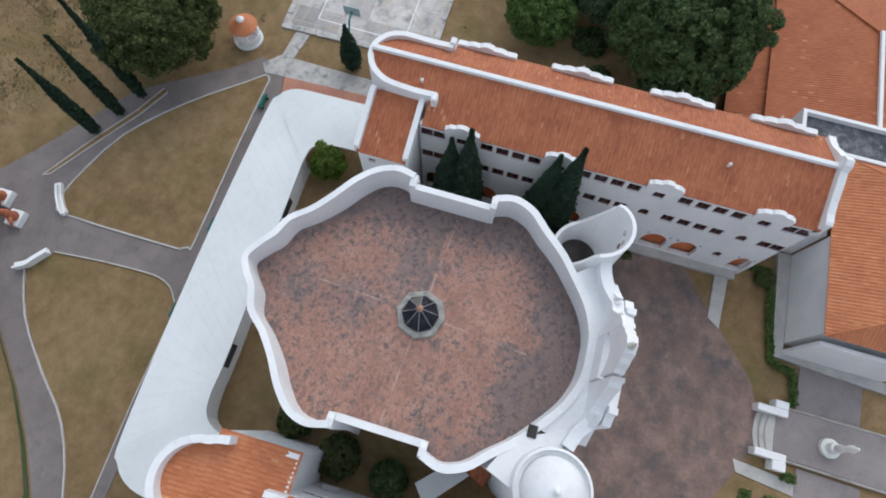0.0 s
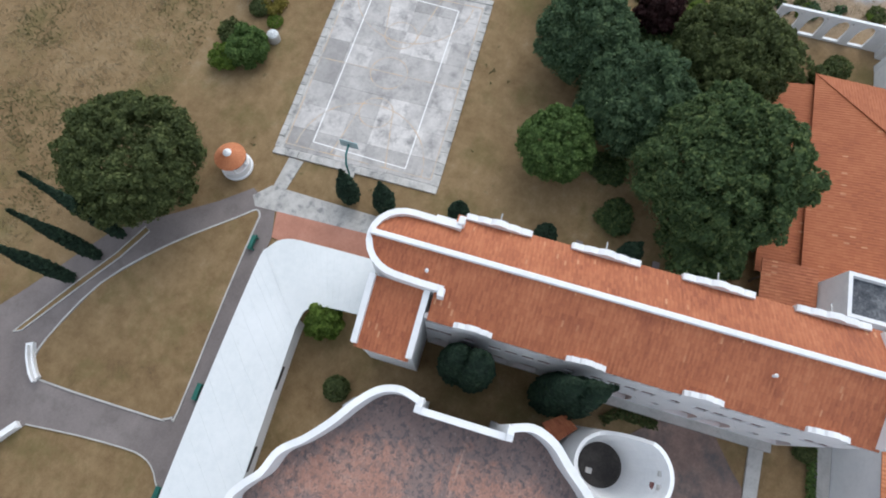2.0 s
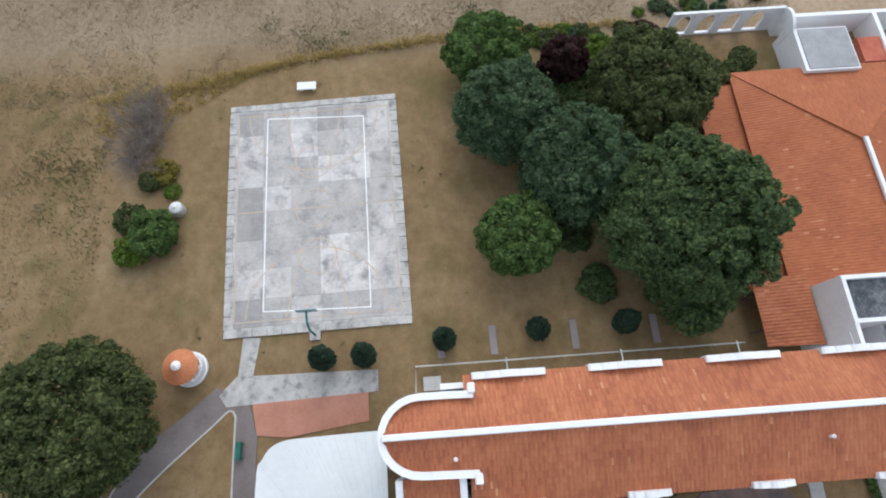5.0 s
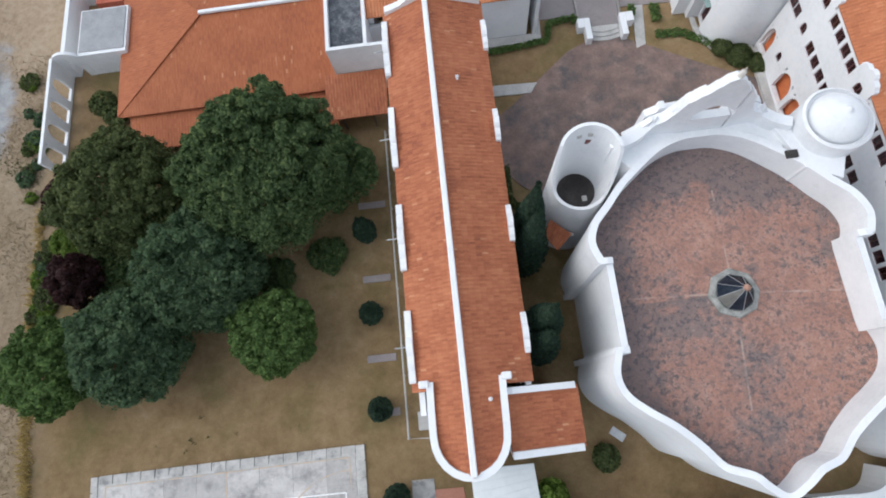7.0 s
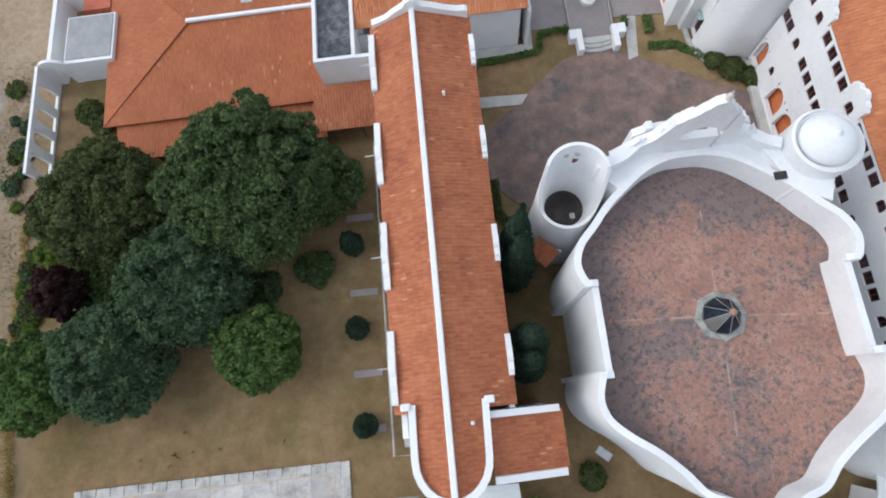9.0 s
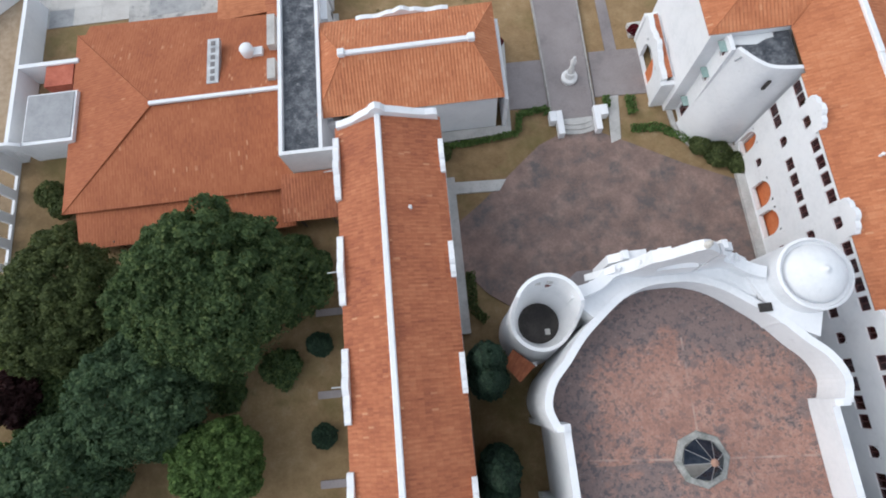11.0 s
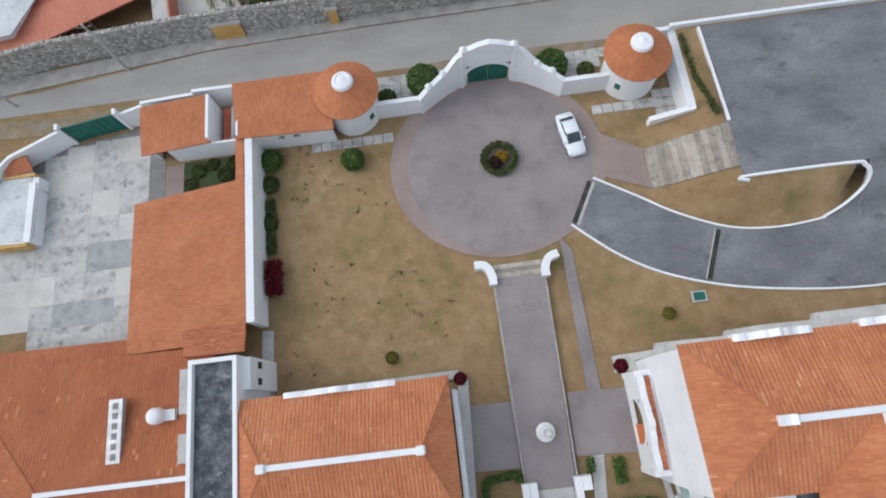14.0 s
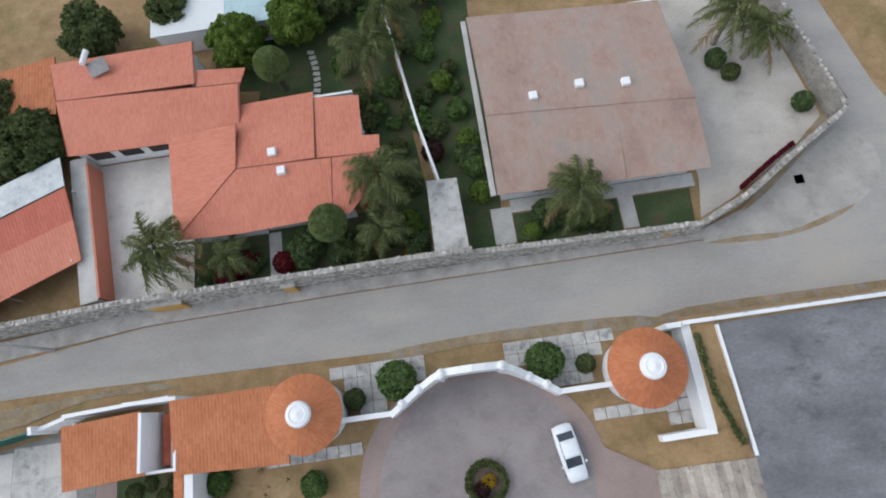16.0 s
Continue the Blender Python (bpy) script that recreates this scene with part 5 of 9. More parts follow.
# ---- covered walk with its white sheet roof, round the chapel's back ----
def covered_walk():
    cw = thing("covered_walk", "covered walk with a white sheet-metal roof and plain white wall", "covered walk", (-8, -19, 0))
    outer = [(-22.6, -12.6), (-22.5, -17.5), (-22.3, -20.2), (-21.2, -21.4), (-19.0, -21.8), (-5, -21.75), (7.6, -21.2), (9.6, -20.6), (10.8, -19.0), (11.2, -16.0)]
    inner = [(-18.1, -12.6), (-17.9, -15.5), (-17.3, -16.7), (-15.8, -16.95), (-14, -16.9), (0, -16.4), (3.6, -16.4), (5.0, -16.0), (5.7, -14.9), (6.0, -13.0)]
    o, i = smooth_line([(*p, 0) for p in outer], 4), smooth_line([(*p, 0) for p in inner], 4)
    bm = bmesh.new()
    n = len(o)
    rows = []
    for a, b in zip(o, i):
        mid = (a + b) / 2
        rows.append([bm.verts.new((q.x, q.y, z)) for q, z in ((a, 3.4), (mid, 3.5), (b, 3.45), (b, 3.3), (a, 3.2))])
    for a, b in zip(rows, rows[1:]):
        for k in range(5):
            bm.faces.new((a[k], a[(k + 1) % 5], b[(k + 1) % 5], b[k]))
    bm.faces.new(rows[0])
    bm.faces.new(rows[-1][::-1])
    part("roof", bm, METAL_WHITE, cw, "white sheet-metal roof")
    # standing seams
    for k in range(0, n - 1, 1):
        for t in (0.0, 0.5):
            a, b = o[k].lerp(o[k + 1], t), i[k].lerp(i[k + 1], t)
            if (a - b).length < 2:
                continue
            mid = (a + b) / 2
            part("roof_seam", tube([(a.x, a.y, 3.42), (mid.x, mid.y, 3.52), (b.x, b.y, 3.47)], 0.009, 4), METAL_WHITE, cw)
    wall = [(p.x, p.y) for p in smooth_line([(*p, 0) for p in [(-16.6, -17.5), (-14, -17.5), (0, -17.0), (3.4, -17.0), (5.3, -16.6), (6.2, -15.2)]], 4)]
    part("wall", ribbon(wall, 0.25, 0, 3.4), PLASTER, cw, "white inner wall of the walk")
    for x, y in ((-12.0, -17.32), (0.6, -16.83), (-6.0, -17.1)):
        part("window", box(x - 0.9, y - 0.1, 1.3, x + 0.9, y + 0.06, 2.5), DARK, cw, "dark barred window")
    for k in range(2, n, 3):
        p = o[k].lerp(i[k], 0.07)
        part("post", tube([(p.x, p.y, 0), (p.x, p.y, 3.3)], 0.09), PLASTER, cw)
    return cw


covered_walk()

# ---- houses by the promenade ----
def hip_slopes(parent, x0, y0, x1, y1, ze, ridge, mat, label):
    """Hip roof over a rectangle; ridge: (xa, xb, y, z)."""
    xa, xb, yr, zr = ridge
    A, B, C, D = (x0, y0, ze), (x1, y0, ze), (x1, y1, ze), (x0, y1, ze)
    P, Q = (xa, yr, zr), (xb, yr, zr)
    for poly, down in (([A, B, Q, P], (0, -1, -0.4)), ([C, D, P, Q], (0, 1, -0.4)), ([D, A, P], (-1, 0, -0.4)), ([B, C, Q], (1, 0, -0.4))):
        part("roof", tiled(poly, down), mat, parent, label)
    for e, r in ((A, P), (D, P), (B, Q), (C, Q)):
        part("hip_cap", tube([(e[0], e[1], e[2] + 0.03), (r[0], r[1], r[2] + 0.03)], 0.05, 6), mat, parent)


def low_house():
    h = thing("low_house", "white house with bright clay hip roof and white ridge bar", "house", (-20, 29, 0))
    bm = bmesh.new()
    mS, L = frame_of((-21.0, 24.75), (-13.2, 24.75))
    wall_panel(bm, mS, L, 0, 5.7, 0.3, [])
    part("wall", bm, PLASTER, h)
    bm = bmesh.new()
    mE, LE = frame_of((-13.2, 25.06), (-13.2, 32.6))
    wall_panel(bm, mE, LE, 0, 5.7, 0.3, [(3.8, 1.4, 1.6, 2.6, "arch")])
    part("wall", bm, PLASTER, h)
    bm = bmesh.new()
    mN, LN = frame_of((-13.5, 32.9), (-27.2, 32.9))
    wall_panel(bm, mN, LN, 0, 5.7, 0.3, [(3, 1.7, 1.1, 1.2, "rect"), (7, 1.7, 1.1, 1.2, "rect")])
    part("wall", bm, PLASTER, h)
    part("wall", box(-27.4, 24.75, 0, -27.1, 32.6, 5.7), PLASTER, h)
    part("wall", box(-27.1, 24.75, 0, -26.9, 25.05, 5.7), PLASTER, h)
    for m, o in ((mN, (3, 1.7, 1.1, 1.2)), (mN, (7, 1.7, 1.1, 1.2)), (mE, (3.8, 1.4, 1.6, 2.6))):
        window_in(h, m, *o)
    hip_slopes(h, -28.0, 24.25, -12.7, 33.35, 5.85, (-25.3, -14.95, 28.8, 7.5), CLAY_NEW, "bright clay tile roof slope")
    part("ridge_cap", box(-25.5, 28.6, 7.42, -14.7, 29.0, 7.75, bevel=0.05), PLASTER, h, "white plastered ridge bar")
    for x in (-25.3, -14.9):
        part("ridge_end", box(x - 0.3, 28.5, 7.4, x + 0.3, 29.1, 7.95, bevel=0.08), PLASTER, h)
    m = Matrix(((-1, 0, 0, -16.4), (0, 1, 0, 33.1), (0, 0, 1, 0), (0, 0, 0, 1)))
    part("eave_parapet", add_profile(bmesh.new(), scallop(7.9, 5.5, 1.1), 0.4, m), PLASTER, h, "scalloped white eave parapet")
    # gallery with a stepped base on the promenade side
    part("gallery_wall", box(-12.62, 24.6, 0, -12.3, 32.4, 4.9, bevel=0.04), PLASTER, h, "white gallery wall toward the promenade")
    part("plinth", prism([(-21, 23.6), (-11.9, 23.9), (-11.4, 33.2), (-12.2, 34.0), (-24.2, 33.9), (-24.2, 33.35), (-12.28, 33.35), (-12.28, 24.7), (-21, 24.7)], 0, 0.35), CURB, h, "grey stone plinth")
    return h


WHITEWASH = surface("stained_whitewash", (0.45, 0.43, 0.4), (0.58, 0.56, 0.53), (0.68, 0.66, 0.63), 0.7, 5.0, 0.9, 0.15, 0.14, (0.33, 0.28, 0.22), 0.9, (0.55, 0.7))


def tall_house():
    h = thing("tall_house", "tall white house with clay hip roof and curved stair drum", "house", (8, 28, 0))
    hip_z, ze, top = 12.0, 10.58, 10.5
    part("wall", box(1.75, 24.75, 0, 2.05, 33.0, top), PLASTER, h)
    part("wall", box(2.05, 32.7, 0, 26, 33.0, top), PLASTER, h)
    part("wall", box(1.75, 24.45, 0, 9.0, 24.75, top), PLASTER, h)
    A, D, P, Q = (1.5, 24.38, ze), (1.42, 33.2, ze), (5.7, 28.4, hip_z), (26, 28.4, hip_z)
    V = (7.2, 24.38, ze)
    part("roof", tiled([A, D, P], (-1, 0, -0.4)), CLAY_NEW, h, "clay tile hip roof slope")
    part("roof", tiled([D, (26, 33.2, ze), Q, P], (0, 1, -0.4)), CLAY_NEW, h, "clay tile hip roof slope")
    part("roof", tiled([A, V, (11.1, 28.4, hip_z), P], (0, -1, -0.4)), CLAY_NEW, h, "clay tile hip roof slope")
    part("roof", tiled([(7.2, 20.5, 10.5), (7.2, 24.38, 10.5), (11.1, 28.4, 12.0), (11.1, 20.5, 12.0)], (-1, 0, -0.4)), CLAY_NEW, h, "clay tile roof slope")
    part("roof", tiled([(11.1, 20.5, 12.0), (11.1, 28.4, 12.0), (18, 28.4, 9.5), (18, 20.5, 9.5)], (1, 0, -0.4)), CLAY_NEW, h, "clay tile roof slope")
    part("valley", tube([(7.2, 24.35, 10.6), (11.1, 28.35, 12.03)], 0.04, 6), CLAY_NEW, h)
    part("ridge_cap", box(5.5, 28.2, hip_z - 0.05, 26, 28.6, hip_z + 0.28, bevel=0.05), PLASTER, h, "white plastered ridge bar")
    part("ridge_end", add_profile(bmesh.new(), [(0, -0.1), (0, 0.42), (0.25, 0.36), (0.55, 0.34), (0.8, 0.6), (0.9, 0.3), (0.9, -0.1)], 0.56, Matrix.Translation((5.35, 28.12, hip_z))), PLASTER, h, "hooked white ridge end")
    part("ridge_cap", box(10.9, 20.5, 11.95, 11.3, 28.19, 12.24, bevel=0.05), PLASTER, h, "white plastered ridge bar")
    for e in (A, D):
        part("hip_cap", tube([(e[0], e[1], e[2] + 0.03), (P[0], P[1], P[2] + 0.03)], 0.05, 6), CLAY_NEW, h)
    for x0, x1 in ((4.7, 9.4), (12.2, 17.0), (19, 24)):
        m = Matrix(((-1, 0, 0, x1), (0, 1, 0, 32.95), (0, 0, 1, 0), (0, 0, 0, 1)))
        part("eave_parapet", add_profile(bmesh.new(), scallop(x1 - x0, 10.2, 1.45), 0.45, m), PLASTER, h, "scalloped white eave parapet")
    # entrance front with its arch and orange door leaf
    front = bmesh.new()
    mf = Matrix(((0, -1, 0, 1.05), (1, 0, 0, 25.4), (0, 0, 1, 0), (0, 0, 0, 1)))
    wall_panel(front, mf, 6.4, 0, 3.3, 0.35, [(3.2, 1.5, 3.2, 2.7, "arch")])
    part("entrance_wall", front, PLASTER, h, "white entrance wall with a wide arch")
    gm = Matrix(((0, -1, 0, 1.1), (1, 0, 0, 25.4), (0, 0, 1, 0), (0, 0, 0, 1)))
    part("entrance_gable", add_profile(bmesh.new(), scallop(6.4, 3.3, 1.1), 0.45, gm), PLASTER, h, "scalloped white entrance gable")
    part("entrance_roof", tiled([(1.15, 25.5, 3.75), (1.15, 31.7, 3.75), (1.5, 31.7, 3.85), (1.5, 25.5, 3.85)], (-1, 0, -0.3)), CLAY, h, "narrow clay tile entrance coping")
    part("entrance_deck", box(1.5, 25.45, 3.4, 1.75, 31.75, 3.6), PLASTER, h, "white deck behind the entrance gable")
    part("entrance_wall", box(0.6, 25.0, 0, 1.75, 25.4, 3.4), PLASTER, h)
    part("entrance_wall", box(0.6, 31.8, 0, 1.75, 32.2, 3.4), PLASTER, h)
    part("door", box(0.88, 26.9, 0.1, 0.98, 28.4, 2.5), ORANGE, h, "open orange wooden door leaf")
    part("plinth", prism([(0.1, 32.3), (1.7, 32.3), (1.7, 33.1), (26, 33.1), (26, 35.0), (16.2, 35.0), (16.0, 34.5), (12.0, 34.6), (9.2, 34.5), (9.0, 34.1), (3.6, 34.2), (3.4, 33.7), (0.1, 33.6)], 0, 0.5), WHITEWASH, h, "stained whitewashed plinth")
    # stairwell wall with a window on each floor, under pale green hoods
    mw, L = frame_of((2.85, 24.44), (2.85, 23.1))
    ops = [(0.66, 1.45, 0.95, 2.1, "rect"), (0.64, 6.1, 0.62, 1.05, "oval"), (0.64, 9.3, 0.62, 1.0, "oval")]
    bm = bmesh.new()
    wall_panel(bm, mw, L, 0, 10.4, 0.3, ops)
    part("stair_wall", bm, PLASTER, h, "narrow white stairwell wall")
    for o in ops:
        w = window_in(h, mw, *o[:4], bars=1 if o[4] == "oval" else 2)
        part("hood", box(o[0] - 0.45, -0.5, o[1] + o[3] / 2 + 0.08, o[0] + 0.45, -0.02, o[1] + o[3] / 2 + 0.14, m=mw), HOOD, w, "pale green glass hood")
    # drum-like stair wall and flat roof terrace
    part("terrace_roof", prism([(3.15, 24.44), (3.3, 23.2), (3.9, 22.5), (4.5, 21.85), (5.1, 21.5), (6.4, 21.25), (7.35, 21.2), (7.35, 24.44)], 9.6, 9.95), SLATE, h, "stained grey terrace roof")
    part("terrace_wash", prism([(3.3, 23.75), (4.9, 23.6), (5.6, 23.95), (6.2, 24.05), (6.2, 24.43), (3.3, 24.43)], 9.95, 9.97), METAL_WHITE, h, "white waterproofing patch")
    base = smooth_line([(7.9, 20.7, 0), (7.0, 20.68, 0), (5.7, 20.75, 0), (4.3, 20.95, 0), (3.3, 21.6, 0), (2.75, 22.5, 0), (2.6, 23.15, 0)], 6)
    rim = smooth_line([(7.9, 20.98, 0), (7.0, 20.99, 0), (5.9, 21.1, 0), (4.96, 21.35, 0), (4.25, 21.9, 0), (3.7, 22.5, 0), (3.2, 23.15, 0)], 6)
    bm = bmesh.new()
    rows = []
    for b0, t0 in zip(base, rim):
        inn = (Vector((6.5, 24.0, 0)) - t0).normalized() * 0.28
        mid = b0.lerp(t0, 0.6)
        rows.append([bm.verts.new(v) for v in ((b0.x, b0.y, 0), (mid.x, mid.y, 5.0), (t0.x, t0.y, 10.5), (t0.x + inn.x, t0.y + inn.y, 10.5), (t0.x + inn.x, t0.y + inn.y, 0))])
    for a, b in zip(rows, rows[1:]):
        for k in range(5):
            bm.faces.new((a[k], b[k], b[(k + 1) % 5], a[(k + 1) % 5]))
    bm.faces.new(rows[0])
    bm.faces.new(rows[-1][::-1])
    part("stair_drum", bm, PLASTER, h, "sweeping white stair drum", smooth=False)
    part("drum_slit", box(5.35, 20.88, 8.3, 5.6, 21.02, 9.3), DARK, h, "dark slit in the drum")
    part("drum_spout", tube([(3.75, 22.75, 10.1), (3.1, 22.45, 10.0)], 0.07, 8), STEEL, h)
    part("drum_plinth", prism([(2.0, 24.4), (2.1, 23.0), (2.5, 21.7), (3.2, 20.8), (4.3, 20.3), (6.0, 20.2), (6.9, 20.3), (6.9, 20.6), (4.4, 20.8), (3.1, 21.5), (2.55, 22.6), (2.45, 24.4)], 0, 0.2), CURB, h, "pale kerb round the drum foot")
    return h


def kitchen_block():
    """The broad low hip-roofed block with its dark flat link."""
    k = thing("refectory", "broad low block under a large smooth orange clay roof", "building", (-40, 29, 0))
    bm = bmesh.new()
    add_box(bm, -49.6, 20.6, 0, -49.3, 37.8, 2.3)
    add_box(bm, -49.3, 20.6, 0, -32, 20.9, 2.4)
    add_box(bm, -49.3, 37.5, 0, -33, 37.8, 2.3)
    part("wall", bm, PLASTER, k)
    ze, zr = 2.3, 4.25
    A, B, C, D = (-51.6, 20.0, ze), (-30.8, 20.0, ze + 0.25), (-30.8, 38.0, ze), (-51.9, 38.3, ze)
    P, Q = (-42.9, 28.6, zr), (-30.8, 28.6, zr)
    for poly, down in (([A, B, Q, P], (0, -1, -0.3)), ([C, D, P, Q], (0, 1, -0.3)), ([D, A, P], (-1, 0, -0.3))):
        part("roof", tiled(poly, down, 0.26, 0.42, 0.02), CLAY_RUST, k, "smooth orange clay tile slope")
    for e in (A, D):
        part("hip_cap", tube([(e[0], e[1], e[2] + 0.02), (P[0], P[1], P[2] + 0.02)], 0.045, 6), CLAY_RUST, k)
    part("ridge_cap", box(-43.1, 28.42, zr - 0.05, -31.0, 28.78, zr + 0.25, bevel=0.05), PLASTER, k, "white plastered ridge bar")
    part("roof", tiled([(-50.6, 20.3, 2.0), (-31.2, 20.3, 2.1), (-31.2, 16.9, 1.55), (-50.4, 16.9, 1.5)], (0, -1, -0.2), rise=0.02), CLAY_RUST, k, "lower clay tile veranda roof")
    part("roof", tiled([(-31.9, 21.0, 3.2), (-26.4, 21.0, 3.2), (-26.6, 17.0, 2.4), (-32.1, 17.0, 2.4)], (0, -1, -0.2)), CLAY, k, "older clay tile lean-to")
    for x in np.linspace(-50, -28, 9):
        part("post", tube([(x, 17.3, 0), (x, 17.3, 1.6)], 0.08), BARK, k)
    part("roof", tiled([(-51.4, 38.1, 2.1), (-33.2, 37.9, 2.1), (-33.4, 39.4, 1.75), (-51.2, 39.7, 1.75)], (0, 1, -0.2), 0.26, 0.42, 0.02), CLAY_RUST, k, "lower clay tile strip along the yard")
    part("roof", tiled([(-33.2, 37.3, 2.75), (-28.3, 37.2, 2.95), (-28.2, 39.3, 2.95), (-33.4, 39.4, 2.6)], (-1, 0, -0.1)), CLAY, k, "patch of newer loose clay tiles")
    part("skylight", box(-38.2, 30.1, 3.5, -37.1, 34.7, 4.0, bevel=0.04), STEEL, k, "long ribbed skylight")
    for j in range(6):
        part("skylight_pane", box(-37.85, 30.35 + j * 0.72, 4.0, -37.45, 30.8 + j * 0.72, 4.03), DARKSTEEL, k)
    part("roof_tank", lathe([(0.55, 0), (0.6, 0.1), (0.6, 0.8), (0.45, 1.0), (0.15, 1.1)], (-34.6, 33.1, 3.4), 20), PLASTER, k, "white roof water tank", smooth=True)
    part("tank_base", box(-34.2, 32.7, 3.2, -33.3, 33.5, 3.7), PLASTER, k)
    for y0, y1 in ((29.6, 31.6), (33.0, 36.2)):
        part("roof_hatch", box(-32.6, y0, 3.6, -31.9, y1, 4.4), CURB, k)
    # long store with a lean-to roof toward the yard
    part("roof", tiled([(-28.2, 38.2, 2.9), (-38.3, 38.2, 2.05), (-38.3, 51.2, 2.05), (-28.2, 51.9, 2.9)], (-1, 0, -0.2), rise=0.015), CLAY_SMOOTH, k, "orange clay store roof")
    part("roof", tiled([(-28.25, 51.6, 2.92), (-28.25, 56.0, 2.92), (-29.0, 56.0, 2.8), (-29.0, 51.6, 2.8)], (-1, 0, -0.2), rise=0.015), CLAY_SMOOTH, k, "narrow clay wall coping")
    part("wall", box(-28.1, 39.4, 0, -27.45, 56.1, 3.05), PLASTER, k, "long white garden wall")
    part("wall", box(-38.0, 38.4, 0, -37.75, 51.0, 2.0), PLASTER, k)
    part("wall", box(-37.75, 50.75, 0, -28.9, 51.0, 2.0), PLASTER, k)
    return k


HOOD = surface("pale_green_hood", (0.2, 0.3, 0.28), (0.28, 0.38, 0.36), (0.36, 0.46, 0.44), 1.0, 6.0, 0.35, 0.05)


def link_block():
    b = thing("link_block", "white flat-roofed link block with a dark waterproofed top", "building", (-29, 29, 0))
    x0, x1, y0, y1 = -30.9, -27.4, 21.1, 36.5
    bm = bmesh.new()
    mN, L = frame_of((x1, y1), (x0, y1))
    wall_panel(bm, mN, L, 0, 6.45, 0.3, [])
    add_box(bm, x0, y0, 0, x1, y0 + 0.3, 6.45)
    add_box(bm, x0, y0 + 0.3, 0, x0 + 0.3, y1 - 0.3, 6.45)
    add_box(bm, x1 - 0.3, y0 + 0.3, 0, x1, y1 - 0.3, 6.45)
    part("wall", bm, PLASTER, b)
    part("flat_roof", box(x0 + 0.3, y0 + 0.3, 5.8, x1 - 0.3, y1 - 0.3, 6.0), SLATE, b, "dark stained flat roof")
    # walled light well between the block and the wing
    part("well_wall", box(x1 + 0.002, y0, 0, -25.6, y0 + 0.3, 6.4), PLASTER, b, "white wall closing the light well")
    part("well_wall", box(x1 + 0.002, 24.3, 0, -25.6, 24.6, 4.6), PLASTER, b, "white wall closing the light well")
    part("annex", box(x1 + 0.001, y1 - 2.4, 0, x1 + 0.55, y1 - 0.1, 5.4), PLASTER, b, "white annex wall")
    for z, y in ((3.6, y1 - 0.6), (3.6, y1 - 1.8)):
        part("window", box(x1 + 0.51, y - 0.25, z - 0.35, x1 + 0.58, y + 0.25, z + 0.35), DARK, b, "small dark window")
    # little red-floored patio and its connecting roof
    part("patio_floor", box(-27.35, 21.42, 0, -21.7, 24.28, 0.4), REDFLOOR, b, "red clay patio floor")
    part("patio_wall", box(-21.7, 21.1, 0, -21.2, 24.75, 4.6), PLASTER, b)
    return b


GREYROOF = surface("grey_flat_roofing", (0.27, 0.275, 0.285), (0.33, 0.335, 0.345), (0.38, 0.385, 0.395), 0.8, 6.0, 0.8, 0.1, 0.14, (0.24, 0.245, 0.25), 0.7, (0.55, 0.75))


def walled_yard():
    """Arched garden wall and the small service rooms west of the broad block."""
    w = thing("arcaded_wall", "white garden wall pierced by a row of arches", "wall", (-57.5, 22, 0))
    m, L = frame_of((-57.9, 16.0), (-58.0, 26.9))
    bm = bmesh.new()
    wall_panel(bm, m, L, 0, 3.0, 0.28, [(1.4 + 2.4 * k, 1.45, 1.5, 2.4, "arch") for k in range(4)])
    part("wall", bm, PLASTER, w)
    s = thing("service_rooms", "small white service rooms with a grey flat roof", "building", (-53.5, 28, 0))
    # short wall with an archway and a humped crest joins the rooms to the garden wall
    m, L = frame_of((-57.9, 26.75), (-55.6, 26.75))
    bm = bmesh.new()
    wall_panel(bm, m, L, 0, 3.1, 0.3, [(1.15, 1.1, 0.95, 2.2, "arch")])
    part("wall", bm, PLASTER, s, "white wall with an archway")
    hump = [Vector((-57.9 + 0.16 * k, 26.75, 0)) for k in range(16)]
    part("wall_crest", ribbon(hump, 0.3, 3.1, lambda i, t: 3.12 + 0.55 * math.sin(math.pi * t) ** 0.6), PLASTER, s, "humped white crest")
    part("wall", box(-57.2, 35.2, 0, -51.4, 35.6, 2.6), PLASTER, s)
    part("room", box(-55.6, 26.8, 0, -50.9, 31.9, 2.9), PLASTER, s)
    part("flat_roof", box(-55.45, 27.15, 2.9, -51.1, 31.75, 2.98), GREYROOF, s, "grey flat roof")
    part("wall", box(-57.6, 27.0, 0, -57.2, 44, 2.6), PLASTER, s, "white boundary wall")
    part("room", box(-54.6, 33.0, 0, -51.9, 35.2, 2.4), REDFLOOR, s)
    return w


low_house()
tall_house()
kitchen_block()
link_block()
walled_yard()

